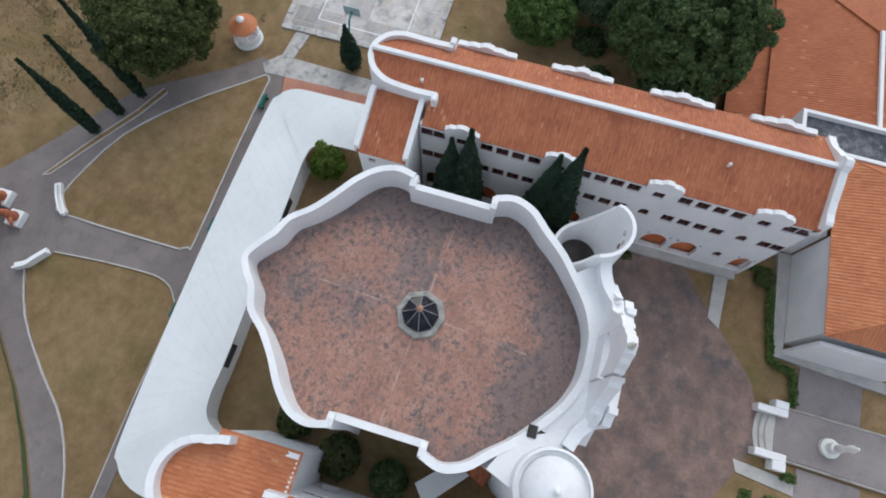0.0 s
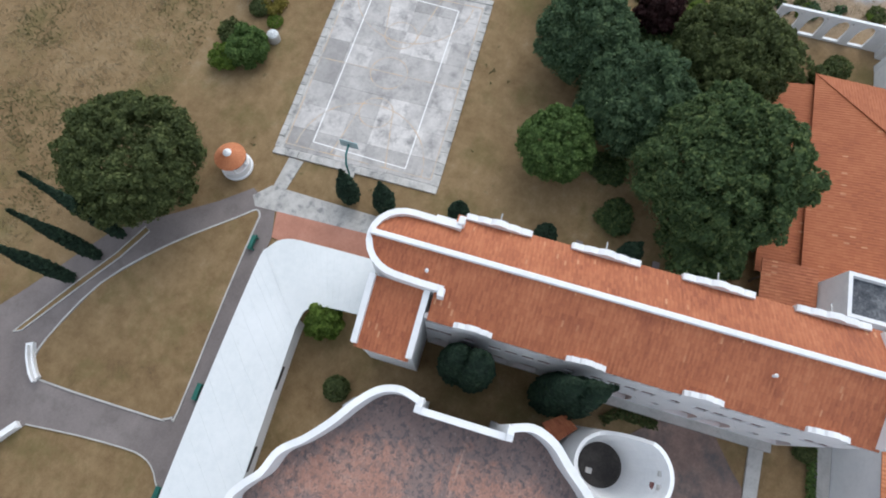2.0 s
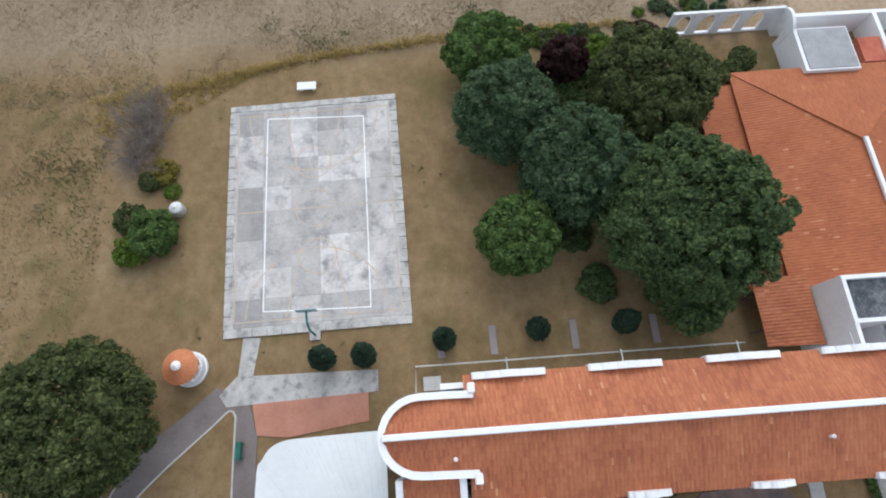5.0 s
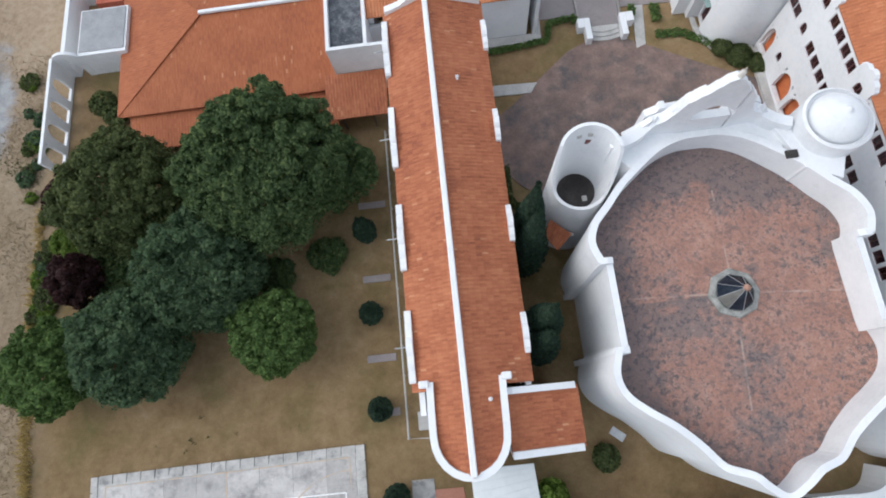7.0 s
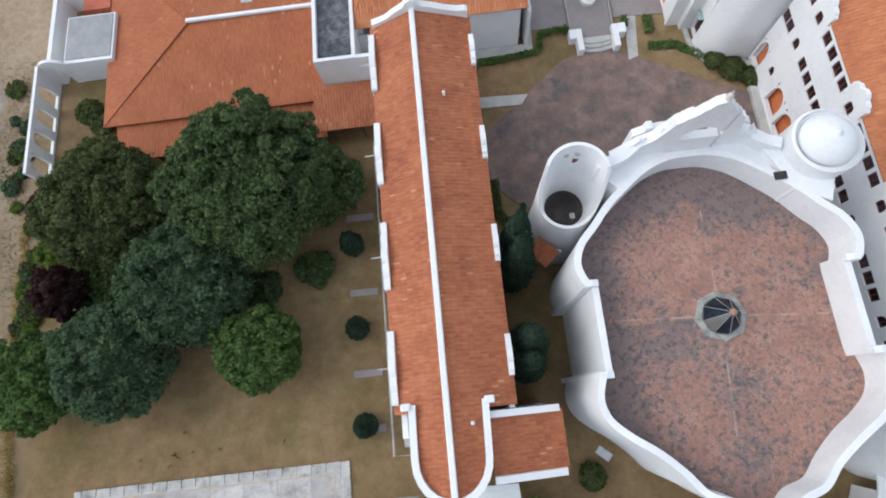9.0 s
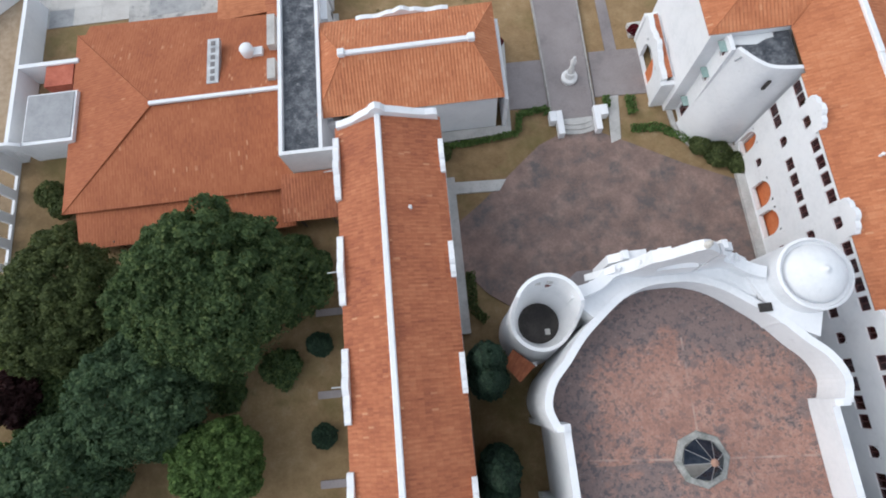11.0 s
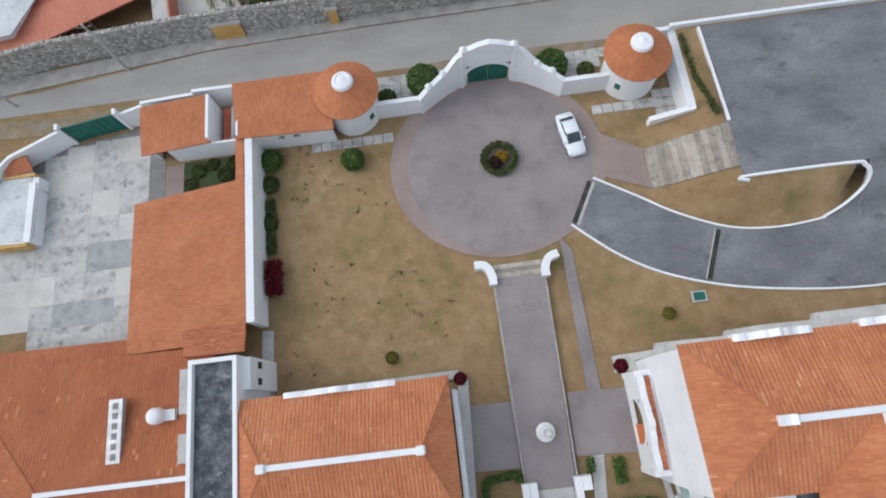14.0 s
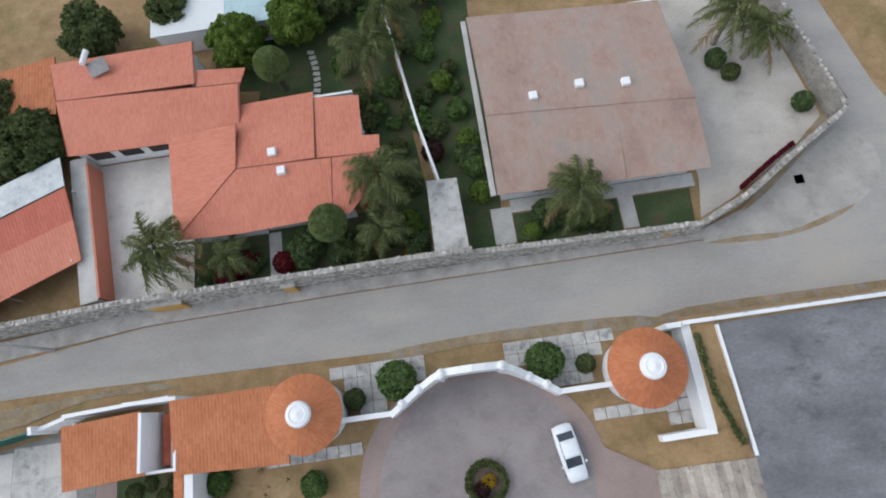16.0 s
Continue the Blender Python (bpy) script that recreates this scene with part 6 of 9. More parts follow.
# ---- gate, lodges, walls ----
def cone_tiles(parent, x, y, z0, z1, r0, r1, mat, label):
    """A conical tile roof: ribs that run from the cap to the eave."""
    bm = bmesh.new()
    uvl = bm.loops.layers.uv.new("UVMap")
    n, per = 56, 4
    rows = []
    for k in range(n * per):
        a = 2 * math.pi * k / (n * per)
        h = 0.008 * (0.5 + 0.5 * math.cos(2 * math.pi * k / per))
        col = []
        for j in range(6):
            t = j / 5
            r = r1 + (r0 - r1) * t
            col.append(bm.verts.new((x + r * math.cos(a), y + r * math.sin(a), z1 + (z0 - z1) * t + h * (0.3 + 0.7 * t))))
        rows.append(col)
    for k in range(n * per):
        a, b = rows[k], rows[(k + 1) % (n * per)]
        for j in range(5):
            f = bm.faces.new((a[j], a[j + 1], b[j + 1], b[j]))
            for loop, v, v_right in zip(f.loops, (j, j + 1, j + 1, j), (0, 0, 1, 1)):
                loop[uvl].uv = (k / per + (1 / per if v_right else 0.0), v * 1.2)
    low = [bm.verts.new((x + (r0 - 0.02) * math.cos(2 * math.pi * k / 48), y + (r0 - 0.02) * math.sin(2 * math.pi * k / 48), z0 - 0.1)) for k in range(48)]
    top = [bm.verts.new((x + (r0 - 0.02) * math.cos(2 * math.pi * k / 48), y + (r0 - 0.02) * math.sin(2 * math.pi * k / 48), z0)) for k in range(48)]
    bm.faces.new(low)
    for k in range(48):
        bm.faces.new((low[k], low[(k + 1) % 48], top[(k + 1) % 48], top[k]))
    return part("roof", bm, mat, parent, label)


def lodge(x, y, label):
    g = thing("gate_lodge", label, "lodge", (x, y, 0), "gate lodges")
    r, z = 2.45, 3.7
    part("wall", lathe([(r, 0), (r, z), (r - 0.25, z), (r - 0.25, 0.05)], (x, y, 0), 48), PLASTER, g, "round white wall")
    cone_tiles(g, x, y, z, z + 1.25, 2.9, 0.75, CLAY_SMOOTH, "conical clay tile roof")
    part("cap", lathe([(0.9, 0), (0.95, 0.15), (0.85, 0.4), (0.6, 0.5), (0.55, 0.42), (0.3, 0.5), (0.05, 0.6)], (x, y, z + 1.1), 32), PLASTER, g, "round white roof cap")
    a = -0.75 if x < 0 else -2.3
    wx, wy = x + (r - 0.05) * math.cos(a), y + (r - 0.05) * math.sin(a)
    m = Matrix.Translation((wx, wy, 1.7)) @ Matrix.Rotation(a + math.pi / 2, 4, "Z")
    w = part("window", box(-0.35, -0.08, -0.45, 0.35, 0.1, 0.45, m=m), PLASTER, g)
    part("pane", box(-0.26, -0.11, -0.36, 0.26, -0.06, 0.36, m=m), GREEN, w, "dark green shutter")
    return g


lodge(-18.8, 58.6, "round white gate lodge joined to a tiled guardroom")
lodge(6.6, 58.4, "round white gate lodge with conical tile roof")


def gateway():
    g = thing("gateway", "curved white gateway wall with green arched door and scroll coping", "gate", (-6, 59, 0))
    line = [(-12.65, 57.6), (-11.5, 58.35), (-10.2, 59.2), (-9.0, 59.8), (-8.35, 60.0), (-8.3, 60.05)]
    tops = [2.3, 2.9, 3.2, 4.4, 4.9, 5.0]
    right = [(-3.9, 59.95), (-3.85, 59.9), (-3.0, 59.6), (-1.9, 59.0), (-0.8, 58.3), (0.35, 57.5)]
    for ln, tp in ((line, tops), (right, tops[::-1])):
        pts = smooth_line([(*p, 0) for p in ln], 4)
        z = np.interp(np.linspace(0, 1, len(pts)), np.linspace(0, 1, len(tp)), tp)
        part("wall", ribbon(pts, 0.45, 0, lambda i, t: float(z[i])), PLASTER, g, "curving white wall")
    m, L = frame_of((-8.3, 59.8), (-3.9, 59.75))
    bm = bmesh.new()
    wall_panel(bm, m, L, 0, 4.2, 0.5, [(L / 2, 1.45, 4.0, 2.9, "arch")])
    part("arch", bm, PLASTER, g, "white arch over the gate")
    part("crest", add_profile(bmesh.new(), [(0, 4.2), (0, 5.0), (0.5, 5.1), (1.2, 5.45), (1.8, 5.6), (L / 2, 5.7), (L - 1.8, 5.6), (L - 1.2, 5.45), (L - 0.5, 5.1), (L, 5.0), (L, 4.2)], 0.5, m), PLASTER, g, "curved white crest")
    for a, b in ((0.35, L / 2 - 0.02), (L / 2 + 0.02, L - 0.35)):
        d = part("door", box(a, 0.3, 0.05, b, 0.38, 2.85, m=m), GREEN, g, "green metal gate leaf")
        for k in range(4):
            u = a + (b - a) * (k + 0.5) / 4
            part("door_rib", box(u - 0.03, 0.26, 0.1, u + 0.03, 0.3, 2.8, m=m), GREEN, d)
    for x, y, z in ((-8.3, 60.0, 4.95), (-3.9, 59.95, 4.95), (-10.2, 59.2, 3.15), (-1.95, 59.0, 3.15), (-11.6, 58.3, 2.85), (-0.7, 58.25, 2.85)):
        part("scroll", lathe([(0.3, 0), (0.34, 0.15), (0.2, 0.3), (0.1, 0.42)], (x, y, z), 14), PLASTER, g, "white scroll finial")
    for x in (-8.5, -3.7):
        part("pier", box(x - 0.18, 59.6, 0, x + 0.18, 60.2, 4.7, bevel=0.03), PLASTER, g)
    for p, q in (((-16.6, 57.75), (-12.6, 57.75)), ((0.3, 57.6), (4.4, 57.6))):
        part("wall", ribbon([p, q], 0.4, 0, 2.3), PLASTER, g, "low white side wall")
    return g


gateway()


def guardroom():
    g = thing("guardroom", "white guardroom with a clay tile mono-pitch roof", "house", (-25, 58, 0))
    bm = bmesh.new()
    m, L = frame_of((-28.6, 55.9), (-20.6, 55.9))
    ops = [(3.4, 1.8, 0.6, 0.5, "rect"), (4.8, 1.8, 0.6, 0.5, "rect")]
    wall_panel(bm, m, L, 0, 3.1, 0.25, ops)
    add_box(bm, -28.6, 60.6, 0, -21, 60.9, 3.3)
    add_box(bm, -28.8, 55.9, 0, -28.6, 60.9, 3.3)
    part("wall", bm, PLASTER, g)
    for o in ops:
        window_in(g, m, *o[:4])
    part("roof", tiled([(-29.0, 60.95, 3.55), (-20.4, 60.95, 3.55), (-20.2, 55.3, 3.15), (-28.8, 55.6, 3.15)], (0, -1, -0.12), rise=0.016), CLAY_SMOOTH, g, "clay tile mono-pitch roof")
    h = thing("garage", "small white garage with a clay tile roof", "garage", (-34.5, 58, 0))
    part("wall", box(-37.3, 56.4, 0, -37.1, 60.4, 2.4), PLASTER, h)
    part("wall", box(-35.5, 55.9, 0, -28.8, 56.1, 2.4), PLASTER, h, "white yard wall")
    part("wall", box(-31.5, 56.1, 0, -31.25, 60.4, 3.3), PLASTER, h)
    part("roof", tiled([(-37.7, 60.2, 3.0), (-31.5, 60.55, 3.1), (-31.3, 55.9, 2.7), (-37.6, 55.5, 2.6)], (0, -1, -0.12), rise=0.016), CLAY_SMOOTH, h, "clay tile garage roof")
    part("steps", box(-30.9, 56.3, 0, -29.9, 60.2, 1.0), REDFLOOR, h, "red-tiled stair")
    part("landing", box(-29.9, 56.3, 0, -28.85, 60.2, 0.3), CONCRETE, h)
    part("roof_beam", box(-30.0, 56.2, 1.0, -29.75, 60.2, 1.4), CURB, h)


guardroom()


def yard_wall():
    w = thing("street_wall", "white boundary wall with a green metal yard gate", "wall", (-44, 60, 0))
    for line, z in (([(-66, 41.6), (-59.6, 46.6), (-57.0, 49.4), (-53.7, 53.6), (-50.2, 57.4), (-45.7, 59.4)], 2.3), ([(-40.1, 60.3), (-38.0, 60.9)], 2.3), ([(-38.0, 61.0), (-29.6, 61.3)], 2.6), ([(-33, 61.2), (-28.8, 61.15)], 3.0)):
        part("wall", ribbon(line, 0.3, 0, z), PLASTER, w, "white boundary wall")
    m, L = frame_of((-45.4, 59.5), (-40.4, 60.25))
    d = part("gate_leaf", box(0, -0.05, 0.05, L, 0.05, 2.5, m=m), GREEN, w, "dark green sheet gate")
    for k in range(9):
        part("gate_rib", box(L * k / 8 - 0.03, -0.09, 0.1, L * k / 8 + 0.03, -0.05, 2.45, m=m), GREEN, d)
    part("gate_pier", box(-0.3, -0.3, 0, 0.0, 0.3, 2.9, m=m), PLASTER, w)
    part("gate_pier", box(L, -0.3, 0, L + 0.3, 0.3, 2.9, m=m), PLASTER, w)
    s = thing("yard_shed", "small white shed with ochre trim against the boundary wall", "shed", (-49, 55, 0))
    part("wall", prism([(-51.2, 49.4), (-47.95, 49.3), (-47.95, 55.6), (-51.2, 55.8)], 0, 1.25), PLASTER, s)
    part("roof", prism([(-56.4, 49.6), (-51.0, 49.55), (-48.6, 49.5), (-48.6, 56.3), (-51.0, 55.9), (-53.9, 52.9)], 1.25, 1.33), SHEET_OLD, s, "stained pale sheet roof")
    part("roof_edge", box(-48.6, 49.3, 1.25, -48.0, 55.0, 1.5), PLASTER, s, "raised white roof edge")
    part("downpipe", tube([(-47.85, 54.4, 0.1), (-47.85, 54.4, 1.3), (-47.85, 49.6, 1.3)], 0.04, 6), STEEL, s)
    part("tile_strip", tiled([(-51.2, 57.0, 1.9), (-48.9, 57.6, 1.9), (-48.4, 56.2, 1.5), (-50.8, 55.8, 1.5)], (0, -1, -0.2)), CLAY, s, "clay tile strip")
    part("trim", box(-51.3, 49.0, 0.3, -48.4, 49.28, 1.36), OCHRE, s, "ochre painted edge")
    part("trim", box(-51.2, 55.66, 0.8, -48.2, 55.95, 1.5), OCHRE, s, "ochre painted edge")
    e = thing("retaining_wall", "low white L-shaped retaining wall beside the lodge", "wall", (10.5, 57, 0))
    part("wall", ribbon([(10.6, 61.2), (10.6, 53.45)], 0.7, 0, 2.2), PLASTER, e)
    part("wall", ribbon([(10.9, 53.35), (7.2, 53.2)], 0.45, 0, lambda i, t: 2.2 - 0.9 * t), PLASTER, e)
    part("wall", ribbon([(9.0, 61.2), (10.2, 61.2)], 0.4, 0, 2.6), PLASTER, e)
    part("door", box(9.5, 59.0, 0.1, 9.62, 60.2, 2.0), GREEN, e, "green side door")
    f = thing("car_park_wall", "long low white wall with a wire fence along the road", "wall", (25, 61.3, 0))
    part("wall", ribbon([(10.3, 61.25), (20, 61.25), (48, 61.1)], 0.3, 0, PARK_Z + 0.45), PLASTER, f)
    for x in np.arange(12.5, 46, 2.4):
        part("fence_post", tube([(x, 61.35, 2.9), (x, 61.35, 4.6)], 0.025, 6), STEEL, f)
    for z in (3.4, 4.0, 4.6):
        part("fence_wire", tube([(12.5, 61.35, z), (45.7, 61.35, z)], 0.008, 4), STEEL, f)


SHEET_OLD = surface("stained_sheet_roof", (0.42, 0.45, 0.47), (0.54, 0.57, 0.58), (0.62, 0.64, 0.65), 0.5, 4.0, 0.6, 0.1, 0.13, (0.36, 0.37, 0.37), 0.9, (0.54, 0.68))
OCHRE = surface("ochre_paint", (0.45, 0.27, 0.08), (0.55, 0.34, 0.11), (0.6, 0.4, 0.15), 0.6, 5.0, 0.8, 0.1)
yard_wall()


# stairs from the circle up to the car park
def stairs():
    s = thing("garden_stairs", "broad worn stone stairs up to the car park", "stairs", (9.5, 49, 0))
    n = 13
    x0, x1 = 6.5, 12.7
    for k in range(n):
        a = x0 + (x1 - x0) * k / n
        skew = lambda x: (50.95 + 0.05 * (x - 6.5), 47.15 + 0.02 * (x - 6.5))
        bm = prism([(a, skew(a)[1]), (x1 + 0.2, skew(x1)[1]), (x1 + 0.2, skew(x1)[0]), (a, skew(a)[0])], -0.2 if k == 0 else PARK_Z * k / n + 0.05, PARK_Z * (k + 1) / n + 0.09)
        part("step", bm, STEPSTONE, s)


STEPSTONE = surface("worn_step_stone", (0.28, 0.24, 0.2), (0.38, 0.34, 0.29), (0.47, 0.43, 0.38), 0.8, 6.0, 0.9, 0.3, 0.14, (0.2, 0.18, 0.16), 1.2, (0.52, 0.68), vary=0.3)
stairs()


def small_steps(name, label, arcs, walls):
    s = thing(name, label, "steps", (-6, arcs[0][0][0][1], 0))
    for pts, z in arcs:
        part("step", prism(pts, -0.1, z), STEPSTONE if name == "gate_steps" else CURB, s)
    for w in walls:
        part("cheek_wall", w, PLASTER, s, "white cheek wall of the steps")
    return s


def bow(x0, x1, y, sag, back):
    xs = np.linspace(x0, x1, 9)
    return [(x, y - sag * (1 - ((x - (x0 + x1) / 2) / ((x1 - x0) / 2)) ** 2)) for x in xs] + [(x1, back), (x0, back)]


small_steps("courtyard_steps", "bowed stone steps between white cheek walls", [(bow(-7.35, -4.55, 23.35, 0.25, 24.6), 0.12), (bow(-7.3, -4.6, 23.75, 0.25, 24.59), 0.24), (bow(-7.25, -4.65, 24.15, 0.25, 24.58), PROM)],
            [box(-7.85, 22.9, 0, -7.3, 25.2, 0.95, bevel=0.04), box(-8.45, 24.2, 0, -7.86, 25.2, 0.97, bevel=0.04), box(-4.55, 22.95, 0, -4.0, 25.3, 0.95, bevel=0.04), box(-3.99, 24.3, 0, -3.3, 25.3, 0.97, bevel=0.04)])
qa = [(-8.35, 40.4), (-8.35, 41.1), (-8.6, 41.8), (-9.0, 42.15), (-9.7, 42.2)]
qb = [(-3.95, 40.6), (-3.95, 41.2), (-3.75, 41.8), (-3.4, 42.2), (-2.7, 42.4)]
small_steps("gate_steps", "stone steps between curved white cheek walls", [([(-8.1, 41.0), (-4.2, 41.0), (-4.0, 42.2), (-8.2, 42.2)], 0.12), ([(-8.1, 41.0), (-4.2, 41.0), (-4.05, 41.8), (-8.15, 41.8)], 0.24), ([(-8.1, 41.0), (-4.2, 41.0), (-4.1, 41.4), (-8.12, 41.4)], PROM - 0.004)],
            [ribbon(smooth_line([(*p, 0) for p in q], 4), 0.65, 0, 0.95) for q in (qa, qb)])


# statue on a round base in the promenade
st = thing("monument", "white carved monument on a round base", "statue", (-6.05, 28.6, PROM))
part("base", lathe([(0.72, 0), (0.72, 0.35), (0.6, 0.4), (0.45, 0.45), (0.4, 1.0), (0.3, 1.05)], (-6.05, 28.6, PROM - 0.01), 28), STATUE, st, "round white base")
tagged(part("statue", lathe([(0.26, 0), (0.3, 0.3), (0.2, 0.9), (0.26, 1.3), (0.28, 1.6), (0.12, 1.85), (0.15, 2.05), (0.04, 2.25)], (-6.05, 28.6, PROM + 1.04), 16), STATUE, smooth=True), "plain white stone figure on the round base", "statue")

# planter in the circle
pl = thing("round_planter", "round hedge planter with flowers in the gate circle", "planter", (-6.2, 51.8, 0))
part("kerb", lathe([(1.75, 0), (1.75, 0.2), (1.65, 0.22), (1.6, 0.15)], (-6.2, 51.8, 0), 36), PAVER, pl, "low round kerb")
part("soil", lathe([(1.6, 0), (1.6, 0.2)], (-6.2, 51.8, 0), 30), BARK, pl)

# drains and covers
dr = thing("drain_grate", "dark trench drain across the driveway", "drain", (0.2, 46.9, 0), "trench drains")
m, L = frame_of((-0.75, 45.0), (1.3, 48.7))
part("grate", box(0, -0.24, 0.03, L, 0.18, 0.065, m=m), DARK, dr)
part("edge", box(0, -0.5, 0.03, L, -0.25, 0.07, m=m), CURB, dr)
dr = thing("drain_grate", "dark trench drain across the driveway", "drain", (10, 41, 0), "trench drains")
m, L = frame_of((9.2, 38.75), (11.0, 42.85))
part("grate", box(0, -0.2, 0.03, L, 0.2, 0.065, m=m), DARK, dr)
part("edge", box(0, 0.2, 0.03, L, 0.3, 0.068, m=m), CURB, dr)
for x, y, lab in ((8.05, 37.5, "green metal inspection lid in a concrete frame"),):
    c = thing("inspection_lid", lab, "lid", (x, y, 0))
    part("frame", box(x - 0.6, y - 0.45, -0.05, x + 0.6, y + 0.45, 0.06), CURB, c)
    part("lid", box(x - 0.45, y - 0.32, 0.06, x + 0.45, y + 0.32, 0.1), GREEN, c)

# stepping slabs by the lodges: single slabs
slabs = thing("slab_path", "path of square concrete slabs by the guardroom", "path", (-19, 55.5, 0))
bm = box(-0.45, -0.45, -0.04, 0.45, 0.45, 0.05, bevel=0.02)
slab_me = bpy.data.meshes.new("slab")
bm.to_mesh(slab_me)
bm.free()
slab_me.materials.append(CONCRETE)
for k in range(8):
    shared("slab", slab_me, Matrix.Translation((-22.6 + k * 0.96, 55.42 + 0.01 * k, 0)), slabs)
slabs2 = thing("slab_path", "path of square concrete slabs by the lodge", "path", (6, 55.4, 0))
for k in range(6):
    shared("slab", slab_me, Matrix.Translation((3.3 + k * 0.96, 55.5, 0)), slabs2)
for j in range(3):
    for k in range(2):
        shared("slab", slab_me, Matrix.Translation((8.9 + k * 0.96, 54.4 + j * 0.96, 0.002)), slabs2)
slabs3 = thing("slab_pavement", "square concrete slab pavement outside the gate", "pavement", (-14, 60.5, 0))
for x0, x1 in ((-17.6, -9.0), (-3.3, 6.2)):
    for k in range(int((x1 - x0) / 1.12)):
        for j in range(4):
            x, y = x0 + 0.56 + k * 1.12, 57.9 + 0.56 + j * 1.0
            wall = float(np.interp(x, [-12.65, -11.5, -10.2, -8.3, -3.9, -1.9, -0.8, 0.35], [57.75, 58.45, 59.3, 60.1, 60.05, 59.1, 58.4, 57.7]))
            if y - 0.55 < wall + 0.15 or min((x + 18.8) ** 2 + (y - 58.6) ** 2, (x - 6.6) ** 2 + (y - 58.4) ** 2) < 9.5:
                continue
            shared("slab", slab_me, Matrix.Translation((x, y, 0.0)) @ Matrix.Diagonal((1.2, 1.08, 1, 1)), slabs3)

TERRACOTTA = surface("terracotta", (0.3, 0.09, 0.045), (0.42, 0.14, 0.07), (0.5, 0.2, 0.1), 2.0, 9.0, 0.85, 0.2)
# ---- sports court ----
def sports_court():
    ct = thing("sports_court", "patchwork concrete sports court with white and yellow lines", "court", (-42, -18.5, 0))
    A, B, C, D = Vector((-52.6, -26.5)), Vector((-53.1, -10.9)), Vector((-30.85, -10.4)), Vector((-30.6, -25.95))
    q = lambda u, v: (A * (1 - u) + D * u) * (1 - v) + (B * (1 - u) + C * u) * v
    rng = random.Random(4)
    part("bed", prism([(p.x, p.y) for p in (q(0.005, 0.005), q(0.995, 0.005), q(0.995, 0.995), q(0.005, 0.995))], -0.1, 0.07), CONCRETE, ct, "worn concrete bed of the court")
    vs = [0.05, 0.2, 0.36, 0.52, 0.68, 0.82, 0.95]
    us = [0.035, 0.15, 0.27, 0.39, 0.5, 0.62, 0.74, 0.86, 0.965]
    tones = [surface("court_slab_%s" % n, *[tuple(c * k for c in base) for base in ((0.345, 0.33, 0.322), (0.455, 0.437, 0.422), (0.55, 0.53, 0.51))], 0.45, 3.5, 0.9, 0.15, 0.15, (0.28, 0.268, 0.265), 0.55, (0.5, 0.66)) for n, k in (("dark", 0.74), ("mid", 0.96), ("pale", 1.17), ("white", 1.32))]
    POURED = ("dmpdmp", "pmwmpp", "pmmwwm", "dpmmmm", "dmmmmp", "mmmwpp", "ppmwwp", "dmpmmm")
    for i in range(len(us) - 1):
        for j in range(len(vs) - 1):
            g = 0.0004
            pts = [q(us[i] + g, vs[j] + g), q(us[i + 1] - g, vs[j] + g), q(us[i + 1] - g, vs[j + 1] - g), q(us[i] + g, vs[j + 1] - g)]
            tone = tones["dmpw".index(POURED[i][j])]
            part("slab", prism([(p.x, p.y) for p in pts], -0.1, 0.1 + rng.uniform(-0.004, 0.004)), tone, ct)
    # rim of separate kerb stones
    def rim(u0, v0, u1, v1, n, dx, dy):
        for k in range(n):
            a, b = k / n + 0.0022, (k + 1) / n - 0.0022
            p, r = q(u0 + (u1 - u0) * a, v0 + (v1 - v0) * a), q(u0 + (u1 - u0) * b, v0 + (v1 - v0) * b)
            w = rng.uniform(0.55, 0.68)
            o = Vector((dx, dy)) * w
            part("kerb_stone", prism([(v.x, v.y) for v in (p, r, r + o, p + o)], -0.1, 0.14 + rng.uniform(-0.02, 0.02)), CONCRETE, ct)
    rim(0, 0, 0, 1, 13, 0.98, 0.0)
    rim(1, 0, 1, 1, 13, -0.98, 0.0)
    rim(0.03, 0, 0.97, 0, 18, 0, 0.98)
    rim(0.03, 1, 0.97, 1, 18, 0, -0.98)
    # painted lines lie a little proud
    def line(name, pts, w, mat, z=0.112, closed=False):
        bm = ribbon([(p[0], p[1]) for p in pts], w, z - 0.008, z, closed)
        part(name, bm, mat, ct)
    a, b, c, d = (-51.1, -22.95), (-50.85, -14.0), (-32.45, -13.8), (-32.65, -22.75)
    for p, r in ((a, b), (b, c), (c, d), (d, a)):
        line("white_line", [p, r], 0.11, LINE_WHITE)
    e = 0.055
    yr = [q(e, e), q(e, 1 - e), q(1 - e, 1 - e), q(1 - e, e)]
    for p, r in zip(yr, yr[1:] + yr[:1]):
        line("yellow_line", [p, r], 0.085, LINE_YELLOW, 0.116)
    line("yellow_line", [q(0.5, e), q(0.5, 1 - e)], 0.085, LINE_YELLOW, 0.116)
    for u, sgn in ((0.06, 1), (0.94, -1)):
        ctr = q(u, 0.5)
        line("yellow_line", [(ctr.x + sgn * 6.0 * math.cos(t), ctr.y + 6.0 * math.sin(t)) for t in np.linspace(-math.pi / 2, math.pi / 2, 25)], 0.085, LINE_YELLOW, 0.116)
        f = ctr + Vector((sgn * 5.2, 0))
        line("yellow_line", [(f.x + 1.6 * math.cos(t), f.y + 1.6 * math.sin(t)) for t in np.linspace(0, 2 * math.pi, 24, endpoint=False)], 0.085, LINE_YELLOW, 0.12, True)
        for y, y2 in ((1.6, 2.6), (-1.6, -2.6)):
            line("yellow_line", [(f.x, f.y + y), (ctr.x, ctr.y + y2)], 0.085, LINE_YELLOW, 0.116)
    m = q(0.5, 0.5)
